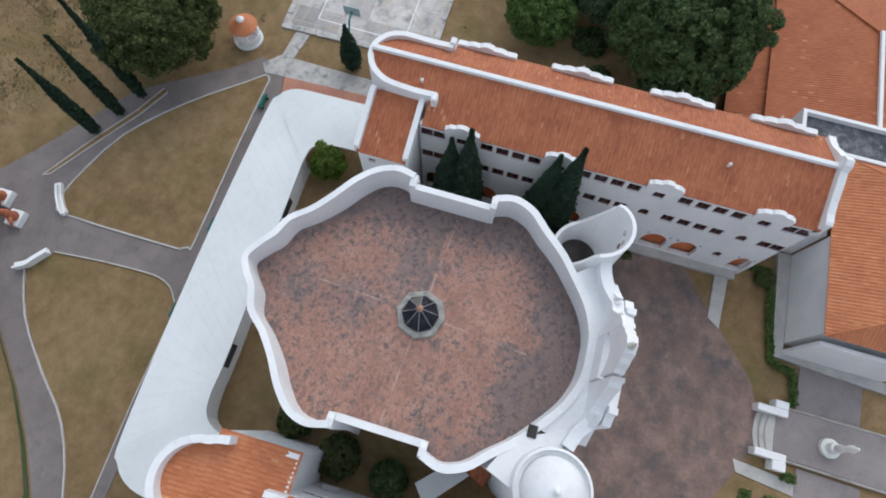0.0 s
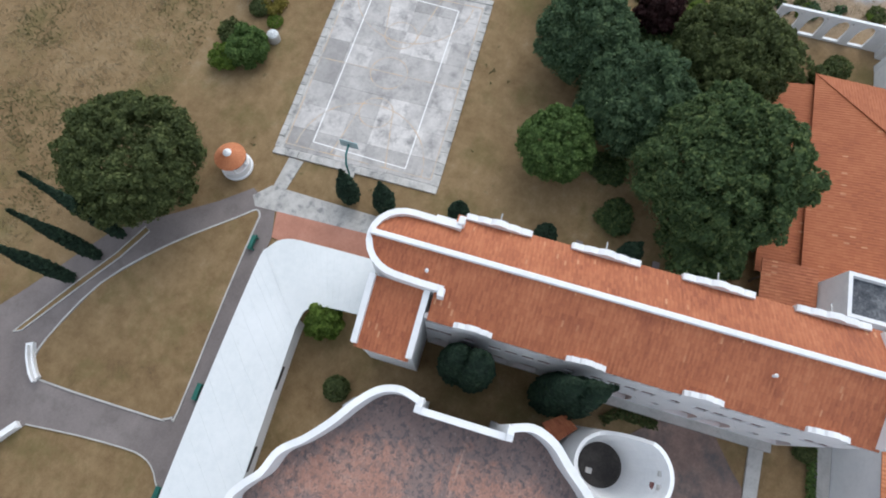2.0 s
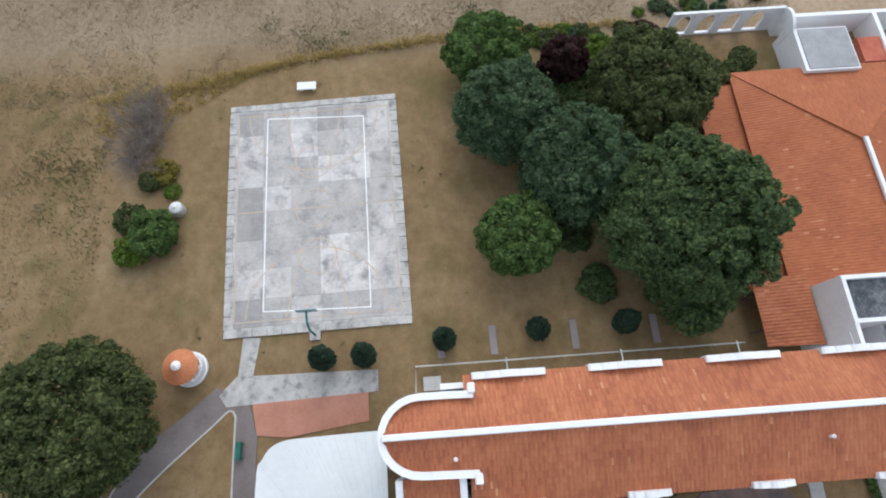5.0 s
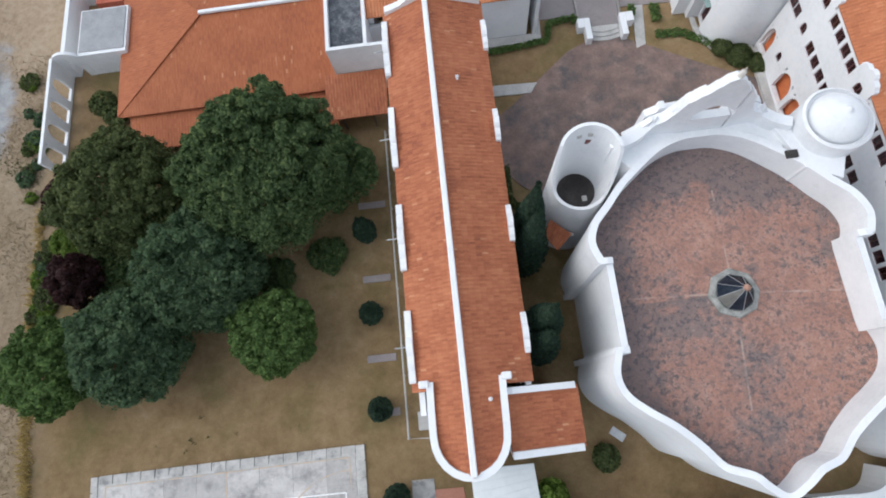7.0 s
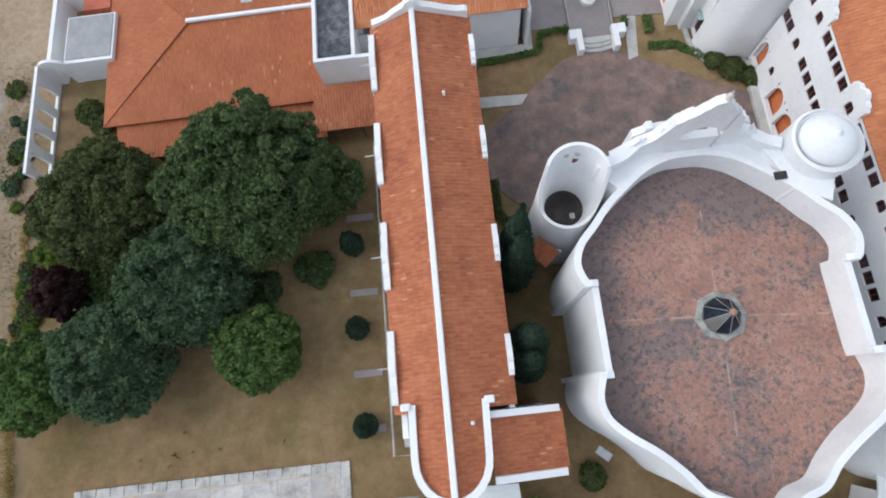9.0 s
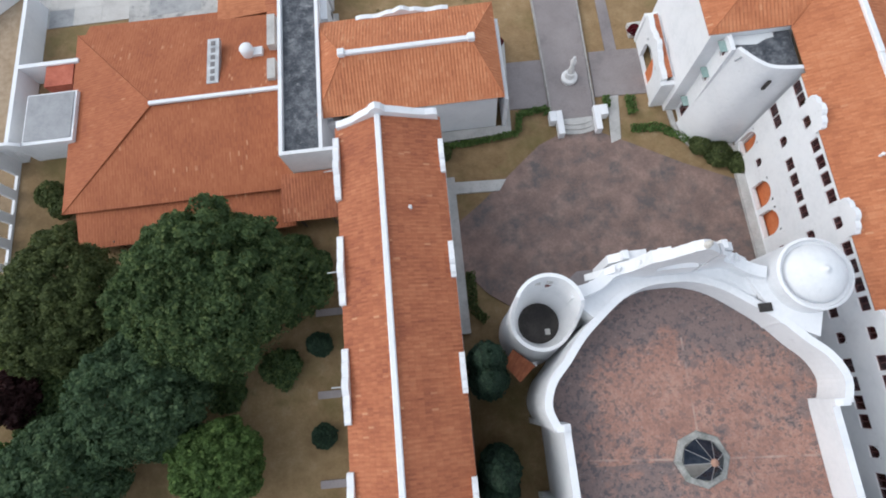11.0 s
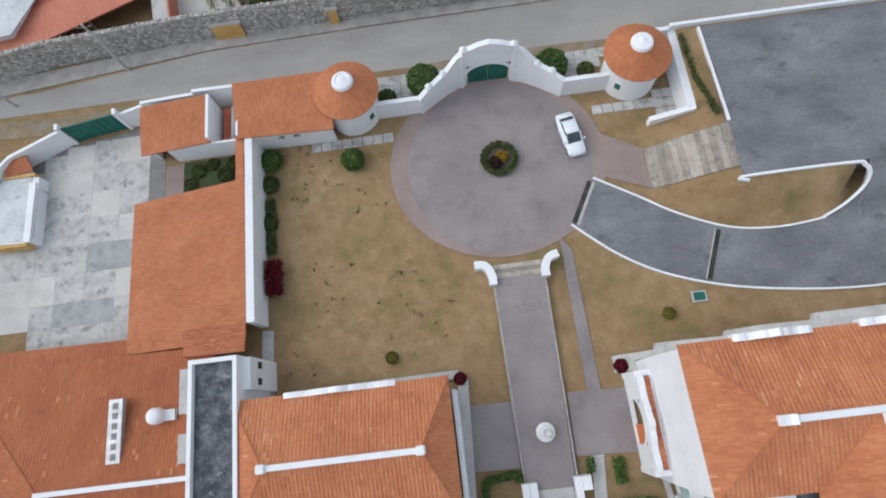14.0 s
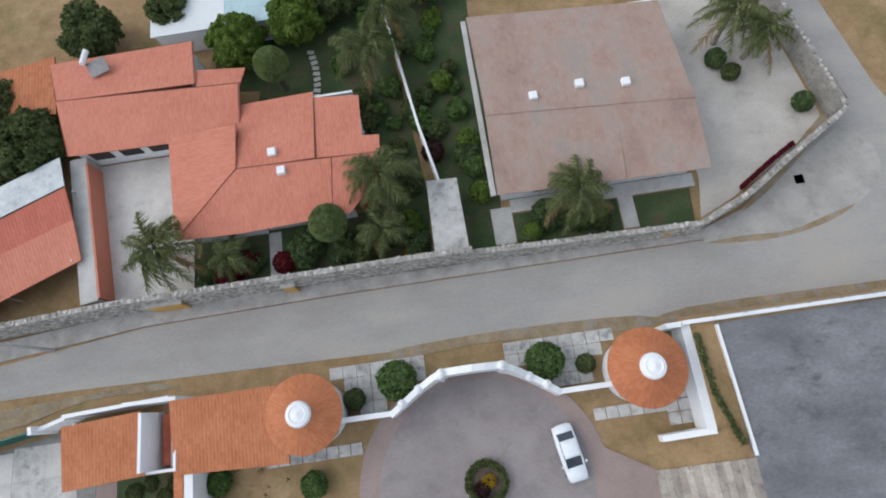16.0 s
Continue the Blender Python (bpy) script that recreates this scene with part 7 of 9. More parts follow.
    line("yellow_line", [(m.x + 1.8 * math.cos(t), m.y + 1.8 * math.sin(t)) for t in np.linspace(0, 2 * math.pi, 28, endpoint=False)], 0.085, LINE_YELLOW, 0.12, True)


sports_court()


def hoop():
    h = thing("basketball_hoop", "teal basketball hoop with a bent post and pale board", "basketball hoop", (-30.3, -18.4, 0))
    part("footing", box(-30.75, -18.85, 0, -30.0, -18.0, 0.2), CONCRETE, h)
    part("post", tube([(-30.4, -18.4, 0.1), (-30.45, -18.4, 2.2), (-30.9, -18.4, 3.1), (-31.7, -18.4, 3.4)], 0.09, 10), TEAL, h)
    part("backboard", box(-31.78, -19.2, 2.9, -31.72, -17.6, 3.9), TEALPALE, h, "pale blue backboard")
    part("ring", add_tube(bmesh.new(), [(-32.05 + 0.23 * math.cos(t), -18.4 + 0.23 * math.sin(t), 3.05) for t in np.linspace(0, 2 * math.pi, 17)], 0.015, 6), ORANGE, h)


TEAL = surface("teal_paint", (0.02, 0.14, 0.14), (0.03, 0.2, 0.2), (0.05, 0.26, 0.26), 1, 6, 0.5, 0.05)
TEALPALE = surface("pale_blue_board", (0.35, 0.47, 0.5), (0.42, 0.55, 0.58), (0.48, 0.6, 0.63), 1, 6, 0.6, 0.05)
hoop()

b = thing("stone_bench", "white stone bench at the head of the court", "bench", (-54.3, -19.3, 0))
part("seat", box(-54.75, -20.2, 0.38, -53.9, -18.4, 0.5, bevel=0.02), PLASTER, b)
for y in (-19.9, -18.7):
    part("leg", box(-54.6, y - 0.12, 0, -54.05, y + 0.12, 0.38), PLASTER, b)


# railing west of the long wing, with its square posts
def railing():
    r = thing("railing", "low pale railing along the lawn", "railing", (-27.2, 3, 0))
    part("rail", tube([(-25.2, -10.4, 0.85), (-27.2, -10.3, 0.85), (-27.25, 16.2, 0.85)], 0.055, 8), CURB, r)
    part("rail", tube([(-27.2, -10.3, 0.45), (-27.25, 16.2, 0.45)], 0.04, 8), CURB, r)
    for y in np.arange(-10.3, 16.5, 2.4):
        part("post", box(-27.28, y - 0.06, 0, -27.16, y + 0.06, 0.9), CURB, r)
    part("landing", box(-26.4, -9.8, 0, -25.3, -8.4, 0.3), CURB, r, "pale landing slab")
    for y in (-3.9, 2.8, 9.5, -8.2):
        bed = thing("planting_slab", "narrow grey concrete slab in the lawn", "slab", (-29, y, 0), "slabs in the lawn")
        part("slab", box(-30.2, y - 0.3, -0.05, -27.8, y + 0.3, 0.08, bevel=0.02), PAVER, bed)


railing()


def park_bench(x, y, a):
    b = thing("park_bench", "dark green metal bench beside the path", "bench", (x, y, 0), "green benches")
    m = Matrix.Translation((x, y, 0)) @ Matrix.Rotation(a, 4, "Z")
    for k in range(4):
        part("seat_slat", box(-0.65, -0.24 + 0.12 * k, 0.42, 0.65, -0.14 + 0.12 * k, 0.46, m=m), GREEN, b)
    for k in range(3):
        part("back_slat", box(-0.65, 0.26, 0.55 + 0.13 * k, 0.65, 0.29, 0.64 + 0.13 * k, m=m), GREEN, b)
    for s in (-0.55, 0.55):
        part("leg", box(s - 0.03, -0.24, 0, s + 0.03, 0.3, 0.42, m=m), GREEN, b)
    return b


for x, y in ((-21.9, -24.15), (-9.2, -23.4), (-1.5, -23.2)):
    park_bench(x, y, 0.0)


def well_house():
    x, y = -28.35, -28.4
    w = thing("garden_shrine", "small round white shrine with a clay tile cone roof", "shrine", (x, y, 0))
    part("plinth", lathe([(1.4, 0), (1.4, 0.22), (1.15, 0.24)], (x, y, 0), 32), PLASTER, w)
    bm = bmesh.new()
    arc = [(x + 1.2 * math.cos(a), y + 1.2 * math.sin(a)) for a in np.linspace(-0.2, 2 * math.pi - 1.1, 26)]
    add_ribbon(bm, arc, 0.2, 0.22, 0.95)
    part("wall", bm, PLASTER, w, "low round white wall with an opening")
    for k in range(6):
        a = math.pi / 6 + k * math.pi / 3
        part("column", lathe([(0.13, 0), (0.1, 0.95), (0.15, 1.0)], (x + 1.1 * math.cos(a), y + 1.1 * math.sin(a), 0.94), 12), PLASTER, w)
    cone_tiles(w, x, y, 1.95, 2.65, 1.38, 0.3, CLAY_NEW, "conical clay tile roof")
    part("cap", lathe([(0.36, 0), (0.38, 0.1), (0.25, 0.25), (0.1, 0.3), (0.1, 0.42), (0.02, 0.46)], (x, y, 2.58), 20), PLASTER, w, "white roof cap")


well_house()

# garden circle: curved seats, clay figures on white pedestals
for pts in ([(-8.9, -37.9), (-8.0, -37.4), (-7.0, -36.6), (-6.5, -36.0)], [(-3.1, -35.6), (-2.3, -36.2), (-1.6, -36.7), (-1.1, -37.5)]):
    s = thing("curved_seat", "curved white garden seat", "bench", (pts[1][0], pts[1][1], 0), "curved seats")
    part("seat", ribbon(smooth_line([(*p, 0) for p in pts], 4), 0.55, 0, 0.45), PLASTER, s)
    part("back", ribbon(smooth_line([(x + 0.2, y + 0.2, 0) for x, y in pts], 4), 0.16, 0.45, 0.85), PLASTER, s)
for x, y in ((-6.3, -41.6), (-4.9, -39.6)):
    pd = thing("pedestal", "low white pedestal in the garden circle", "pedestal", (x, y, 0), "pedestals")
    part("block", box(x - 0.7, y - 0.6, 0, x + 0.7, y + 0.6, 0.7, bevel=0.05), PLASTER, pd)
    bm = bmesh.new()
    add_lathe(bm, [(0.45, 0), (0.5, 0.2), (0.3, 0.7), (0.38, 0.95), (0.2, 1.15), (0.22, 1.35), (0.05, 1.5)], (x, y, 0.69), 14)
    add_tube(bm, [(x, y, 1.2), (x + 0.5, y + 0.4, 1.15), (x + 0.85, y + 0.5, 0.9)], [0.2, 0.16, 0.08], 8)
    tagged(part("statue", bm, TERRACOTTA, smooth=True), "plain terracotta figure on a white pedestal", "statue", "clay figures")


# low white water tank lid beside the bush
tk = thing("water_tank", "small round white water tank with ribbed lid", "tank", (-42.3, -30.5, 0))
part("body", lathe([(0.6, 0), (0.62, 0.7), (0.55, 0.82)], (-42.3, -30.5, 0), 24), CURB, tk)
part("lid", lathe([(0.56, 0.82), (0.5, 0.92), (0.3, 1.0), (0.16, 1.02), (0.14, 1.12), (0.03, 1.14)], (-42.3, -30.5, 0), 24), METAL_WHITE, tk, "white domed lid")
for k in range(10):
    a = k * math.pi / 5
    part("lid_rib", tube([(-42.3 + 0.2 * math.cos(a), -30.5 + 0.2 * math.sin(a), 1.02), (-42.3 + 0.52 * math.cos(a), -30.5 + 0.52 * math.sin(a), 0.93)], 0.02, 4), STEEL, tk)

# ---- plants ----
def leaf_mesh(name, places, material, rng, flat=0.5):
    """Many small leaf clumps: (point, outward way, size); each a bent six-sided blade."""
    verts, faces = [], []
    for p, out, size in places:
        n = (out + Vector((rng.gauss(0, flat), rng.gauss(0, flat), rng.gauss(0, flat)))).normalized()
        a = n.orthogonal().normalized()
        a = Matrix.Rotation(rng.uniform(0, 6.283), 3, n) @ a
        b = n.cross(a)
        w = size * rng.uniform(0.45, 0.7)
        i = len(verts)
        droop = n * size * -0.25
        verts += [p - a * size + droop, p - a * size * 0.3 + b * w, p + a * size * 0.55 + b * w * 0.8, p + a * size + droop, p + a * size * 0.5 - b * w * 0.8, p - a * size * 0.35 - b * w]
        faces += [(i, i + 1, i + 2, i + 5), (i + 2, i + 3, i + 4, i + 5)]
    me = bpy.data.meshes.new(name)
    me.from_pydata([tuple(v) for v in verts], [], faces)
    me.materials.append(material)
    return me


def attach(name, me, parent, label=""):
    ob = new(name, me)
    ob.parent = parent
    ob.matrix_parent_inverse = undo(parent)
    if label:
        ob["label"] = label
    return ob


def crown_places(rng, x, y, z, r, h, leaves, size, bough):
    """Leaf places over many small rounded leaf clumps that together make an uneven crown."""
    clumps = []
    lobes = [(rng.uniform(0, 6.283), rng.uniform(0.2, 1.1), rng.uniform(0.04, 0.13)) for _ in range(9)]
    for k in range(int(5.0 * (r / bough) ** 2)):
        u, t = rng.uniform(0, 6.283), math.acos(rng.uniform(-0.3, 1.0))
        d = Vector((math.sin(t) * math.cos(u), math.sin(t) * math.sin(u), math.cos(t)))
        swell = 1.0
        for lu, lt, amp in lobes:
            axis = Vector((math.sin(lt) * math.cos(lu), math.sin(lt) * math.sin(lu), math.cos(lt)))
            swell += amp * max(0.0, d.dot(axis)) ** 6 - amp * 0.18
        swell *= 1 + 0.2 * noise.noise((d.x * 2.4 + x, d.y * 2.4 + y, d.z * 2.4)) + 0.07 * noise.noise((d.x * 6 + x, d.y * 6 + y, d.z * 6))
        f = swell * rng.uniform(0.8, 0.95)
        clumps.append((Vector((x + r * f * d.x, y + r * f * d.y, z + h * f * d.z)), bough * rng.uniform(0.45, 1.2), d))
    total = sum(c[1] ** 2 for c in clumps)
    out = []
    for c, br, way in clumps:
        for _ in range(int(leaves * br * br / total)):
            d = (Vector((rng.gauss(0, 1), rng.gauss(0, 1), rng.gauss(0, 1))).normalized() + way * 0.75 + Vector((0, 0, 0.2))).normalized()
            p = c + Vector((d.x, d.y, d.z * 0.85)) * br * rng.uniform(0.55, 1.12)
            out.append((p, d, size * rng.uniform(0.85, 1.5)))
    # darker inner leaves close the gaps
    for _ in range(leaves // 5):
        u, t = rng.uniform(0, 6.283), math.acos(rng.uniform(-0.25, 1.0))
        d = Vector((math.sin(t) * math.cos(u), math.sin(t) * math.sin(u), math.cos(t)))
        f = rng.uniform(0.8, 0.94) * (1 + 0.11 * noise.noise((d.x * 2.4 + x, d.y * 2.4 + y, d.z * 2.4)))
        out.append((Vector((x + r * f * d.x, y + r * f * d.y, z + h * f * d.z)), d, size * 0.8))
    for _ in range(leaves // 6):
        u, t = rng.uniform(0, 6.283), math.acos(rng.uniform(-0.2, 1.0))
        d = Vector((math.sin(t) * math.cos(u), math.sin(t) * math.sin(u), math.cos(t)))
        f = rng.uniform(0.62, 0.78)
        out.append((Vector((x + r * f * d.x, y + r * f * d.y, z + h * f * d.z)), d, size * 1.9))
    return out, clumps


def tree(name, label, x, y, r, base, height, leaf, leaves=4500, size=0.2, bough=0.8, seed=1):
    rng = random.Random(seed)
    t = thing(name, label, "tree", (x, y, 0))
    zc = base + (height - base) * 0.35
    places, clumps = crown_places(rng, x, y, zc, r, height - zc, leaves, size, bough)
    part("trunk", tube([(x, y, -0.2), (x + 0.1, y, base * 0.5), (x, y + 0.1, base), (x, y, zc + 0.5)], [0.055 * r + 0.12, 0.05 * r + 0.08, 0.045 * r + 0.05, 0.08], 10), BARK, t)
    bm = bmesh.new()
    for c, br, way in clumps[:14]:
        start = Vector((x, y, base * rng.uniform(0.7, 1.1)))
        end = start.lerp(c, 0.8)
        mid = start.lerp(end, 0.5) + Vector((0, 0, 0.3))
        add_tube(bm, [start, mid, end], [0.03 * r + 0.03, 0.02 * r + 0.02, 0.02], 6)
    part("limbs", bm, BARK, t)
    attach("crown", leaf_mesh("crown", places, leaf, rng), t)
    return t


tree("broadleaf_tree", "large dark green broadleaf tree on the lawn", -36.2, 10.8, 6.9, 3.0, 12.0, LEAF, 42000, 0.14, 0.6, 3)
tree("broadleaf_tree", "olive green spreading tree near the tiled block", -48.7, 11.2, 5.8, 2.5, 9.0, LEAF_OLIVE, 27000, 0.135, 0.58, 5)
tree("broadleaf_tree", "blue-green rounded tree among the grove", -42.0, 4.0, 5.4, 2.2, 8.4, LEAF_BLUE, 25000, 0.135, 0.55, 7)
tree("broadleaf_tree", "blue-green spreading tree at the field edge", -47.8, -1.1, 5.1, 1.8, 7.2, LEAF_BLUE, 22000, 0.135, 0.55, 9)
tree("broadleaf_tree", "bright green round tree on the open lawn", -36.6, -1.5, 3.5, 1.8, 6.4, LEAF_BRIGHT, 13000, 0.13, 0.5, 11)
tree("flowering_tree", "bright green bushy tree at the field edge", -55.2, -2.2, 4.0, 1.2, 5.6, LEAF_BRIGHT, 13000, 0.14, 0.55, 13)
tree("broadleaf_tree", "dark purple-leaved small tree", -53.8, 4.9, 2.3, 1.2, 4.6, LEAF_PURPLE, 4500, 0.16, 0.55, 15)
tree("shrub", "lime green shrub by the field edge", -55.0, 8.8, 2.0, 0.4, 2.6, LEAF_LIME, 3000, 0.15, 0.5, 17)
tree("oak_tree", "large dusky green oak beside the garden path", -24.7, -34.2, 6.2, 2.4, 8.8, LEAF_OLIVE, 28000, 0.14, 0.6, 19)
tree("broadleaf_tree", "dark tree between the grove and the wing", -31.0, 11.5, 3.2, 1.6, 6.0, LEAF, 5000, 0.18, 0.7, 21)
tree("shrub", "bright green bush at the court's edge", -39.8, -31.9, 2.1, 0.3, 2.6, LEAF_BRIGHT, 5000, 0.13, 0.5, 23)
tree("shrub", "yellow-green scrub beside the bright bush", -38.6, -34.0, 1.5, 0.2, 1.3, LEAF_LIME, 1800, 0.12, 0.4, 24)
tree("shrub", "yellow-green scrub beside the bright bush", -41.4, -34.2, 1.5, 0.2, 1.4, LEAF_OLIVE, 1800, 0.12, 0.4, 26)
tree("shrub", "low green scrub under the bare shrub", -46.0, -32.0, 1.2, 0.2, 0.8, LEAF_DRY, 1200, 0.12, 0.4, 28)
tree("shrub", "yellow-green bush inside the covered walk", -17.1, -15.5, 1.5, 0.5, 3.9, LEAF_LIME, 4200, 0.13, 0.4, 25)
tree("broadleaf_tree", "tree behind the tall field grass", -55.8, 12.8, 2.2, 1.0, 3.6, LEAF_PURPLE, 2500, 0.16, 0.5, 27)


for k, (x, y, r, hh) in enumerate(((-52.6, 1.6, 2.2, 2.2), (-51.2, 4.8, 2.4, 2.0), (-49.2, 6.6, 2.2, 1.8), (-53.6, 7.6, 1.8, 1.6), (-46.2, 7.2, 2.0, 1.7), (-33.0, 5.2, 1.5, 1.2), (-31.6, 14.6, 1.8, 1.8), (-42.5, 14.4, 2.2, 1.6), (-50.6, 0.0, 1.8, 1.6), (-37.5, 3.8, 1.6, 1.2))):
    tree("understorey_shrub", "dark green shrub in the shade under the grove", x, y, r, 0.2, hh, LEAF, int(1500 * r), 0.14, 0.45, 60 + k)
rng_edge = random.Random(12)
for k in range(26):
    y = rng_edge.uniform(2.5, 27)
    x = -58.6 - 0.13 * max(0, y - 8) + rng_edge.gauss(0, 0.7) - (1.0 if y > 14 else 0)
    r = rng_edge.uniform(0.45, 1.0)
    tree("edge_shrub", "rough low yellow-green scrub along the field boundary", x, y, r, 0.05, r * 0.6, (LEAF_LIME, LEAF_OLIVE, LEAF_OLIVE, LEAF_BLUE)[k % 4], int(900 * r), 0.1, 0.3, 100 + k)
for k, (x, y, r) in enumerate(((-3.4, -43.0, 2.6), (0.6, -42.2, 2.4), (3.4, -39.4, 1.8), (6.8, -37.0, 1.8))):
    tree("garden_tree", "dark green garden tree beyond the path circle", x, y, r, 0.8, r * 1.3, LEAF_OLIVE, int(2600 * r), 0.14, 0.5, 90 + k)


def topiary(x, y, r, label, leaf=None, name="round_bush", flatten=0.9, leaves=1500, z0=0.0):
    rng = random.Random(int(x * 31 + y * 17))
    t = thing(name, label, "bush", (x, y, 0))
    places = []
    for _ in range(leaves):
        d = Vector((rng.gauss(0, 1), rng.gauss(0, 1), rng.gauss(0, 1))).normalized()
        f = rng.uniform(0.86, 1.03)
        bump = 1 + 0.12 * noise.noise((d.x * 2.3 + x, d.y * 2.3, d.z * 2.3))
        p = Vector((x, y, z0 + r * flatten * 0.85)) + Vector((d.x * r, d.y * r, d.z * r * flatten)) * f * bump
        if p.z > 0.02:
            places.append((p, d, min(0.16, r * 0.16)))
    attach("foliage", leaf_mesh("foliage", places, leaf or LEAF_BRIGHT, rng, 0.5), t)
    part("stem", tube([(x, y, -0.1), (x, y, z0 + r * 0.7)], [0.09, 0.05], 6), BARK, t)
    return t


topiary(-12.0, 60.2, 1.55, "clipped round green bush outside the gate")
topiary(-0.3, 60.0, 1.5, "clipped round green bush outside the gate")
topiary(2.9, 59.4, 0.75, "low bush between wall and lodge", LEAF_OLIVE)
topiary(-15.6, 59.2, 0.85, "low dry bush between wall and lodge", LEAF_OLIVE)
topiary(-19.2, 53.4, 1.0, "small green shrub on the lawn", LEAF_BRIGHT)
topiary(-26.9, 52.2, 0.8, "low green shrub against the garden wall", LEAF_OLIVE, flatten=0.5)
topiary(-27.0, 48.5, 0.7, "low green shrub against the garden wall", LEAF_OLIVE, flatten=0.5)
topiary(-26.7, 54.5, 1.0, "green shrub in the wall corner", LEAF_BRIGHT, flatten=0.6)
topiary(-17.3, 35.6, 0.5, "small dry yellow shrub by the low house", LEAF_DRY, flatten=0.5)
topiary(5.3, 36.4, 0.5, "small dry yellow shrub on the lawn", LEAF_DRY, flatten=0.5)
topiary(11.6, 51.9, 0.8, "green bush at the head of the stairs", LEAF_BRIGHT)
topiary(0.6, 32.8, 0.55, "dark red potted shrub at the entrance", LEAF_RED)
topiary(-12.0, 33.3, 0.5, "dark red shrub at the low house corner", LEAF_RED)
topiary(5.4, 19.6, 1.2, "rough green bush against the courtyard wall", LEAF_OLIVE, flatten=0.35)
topiary(6.9, 18.6, 1.0, "rough green bush against the courtyard wall", LEAF_OLIVE, flatten=0.4)
topiary(4.0, 20.6, 0.9, "rough green bush below the curved wall", LEAF_OLIVE, flatten=0.6)
topiary(-18.2, 22.6, 0.8, "green bush beside the low house", LEAF_OLIVE, flatten=0.7)
topiary(-12.5, -13.0, 1.0, "rough bush at the chapel's back", LEAF_OLIVE)
topiary(3.5, -10.5, 1.4, "dark bush behind the chapel", LEAF_OLIVE)
topiary(5.0, -6.5, 1.6, "dark bush beside the chapel", LEAF_OLIVE)
topiary(5.5, -2.5, 1.4, "dark bush beside the chapel", LEAF)
topiary(-29.6, 13.5, 1.2, "dark bush under the trees", LEAF)
for k, (x, y) in enumerate(((-54.5, 18.5), (-53.0, 21.5), (-54.2, 22.8), (-51.8, 18.4))):
    topiary(x, y, 1.0 + 0.15 * k, "dusty green shrub in the walled yard", LEAF_OLIVE, flatten=0.7, leaves=900)
topiary(-6.0, 51.9, 0.55, "yellow flowering plant in the planter", LEAF_YELLOW, "flower_bush", 0.6, 400, 0.2)
topiary(-6.6, 51.4, 0.6, "dark red plant in the planter", LEAF_PURPLE, "flower_bush", 0.6, 400, 0.2)


def hedge(line, w, h, label, leaf=None):
    rng = random.Random(int(line[0][0] * 13 + 7))
    t = thing("hedge", label, "hedge", (line[0][0], line[0][1], 0))
    places = []
    for a, b in zip(line, line[1:]):
        a, b = Vector((*a, 0)), Vector((*b, 0))
        d = (b - a).normalized()
        side = Vector((-d.y, d.x, 0))
        for _ in range(int((b - a).length * 130 * max(1.0, 2 * w * h))):
            s, hgt = rng.uniform(-1, 1), rng.random() ** 0.5
            p = a + d * rng.uniform(0, (b - a).length) + side * s * w / 2 + Vector((0, 0, h * hgt * (1 + 0.25 * noise.noise((a.x + s, a.y, 1.0)))))
            places.append((p, (Vector((0, 0, 1)) + side * s * 0.8).normalized(), 0.12))
    attach("foliage", leaf_mesh("foliage", places, leaf or LEAF_BRIGHT, rng, 0.6), t)


hedge([(-19.0, 21.4), (-18.9, 23.2), (-15.0, 23.4), (-11.3, 23.8), (-11.0, 25.6), (-8.5, 25.9), (-8.5, 25.3)], 0.55, 0.6, "low green hedge round the lawn patch")
hedge([(-6.2 + 1.42 * math.cos(a), 51.8 + 1.42 * math.sin(a)) for a in np.linspace(0, 2 * math.pi, 17)], 0.55, 0.6, "clipped round hedge ring of the planter", LEAF_OLIVE)
hedge([(-26.6, 41.9), (-26.6, 44.9)], 1.3, 1.3, "clipped dark red hedge against the garden wall", LEAF_RED)
hedge([(-26.9, 45.6), (-26.95, 50.8)], 0.9, 0.45, "rough low plants along the garden wall", LEAF_OLIVE)
hedge([(-3.1, 25.4), (-3.1, 26.4)], 0.7, 0.6, "short clipped hedge beside the steps")
hedge([(-1.0, 24.4), (-1.0, 26.2)], 0.9, 0.6, "short clipped hedge beside the path")
hedge([(-1.4, 23.0), (1.0, 22.9), (3.2, 21.4), (4.8, 20.4), (6.6, 19.6)], 0.8, 0.3, "rough green hedge below the curved wall")
hedge([(-16.9, 11.6), (-17.0, 8.5), (-16.0, 7.4)], 0.8, 0.5, "low hedge between courtyard and wing", LEAF_OLIVE)
hedge([(11.1, 60.4), (11.3, 56), (12.4, 52.2)], 0.4, 2.9, "green creeper along the car park bank", LEAF_OLIVE)


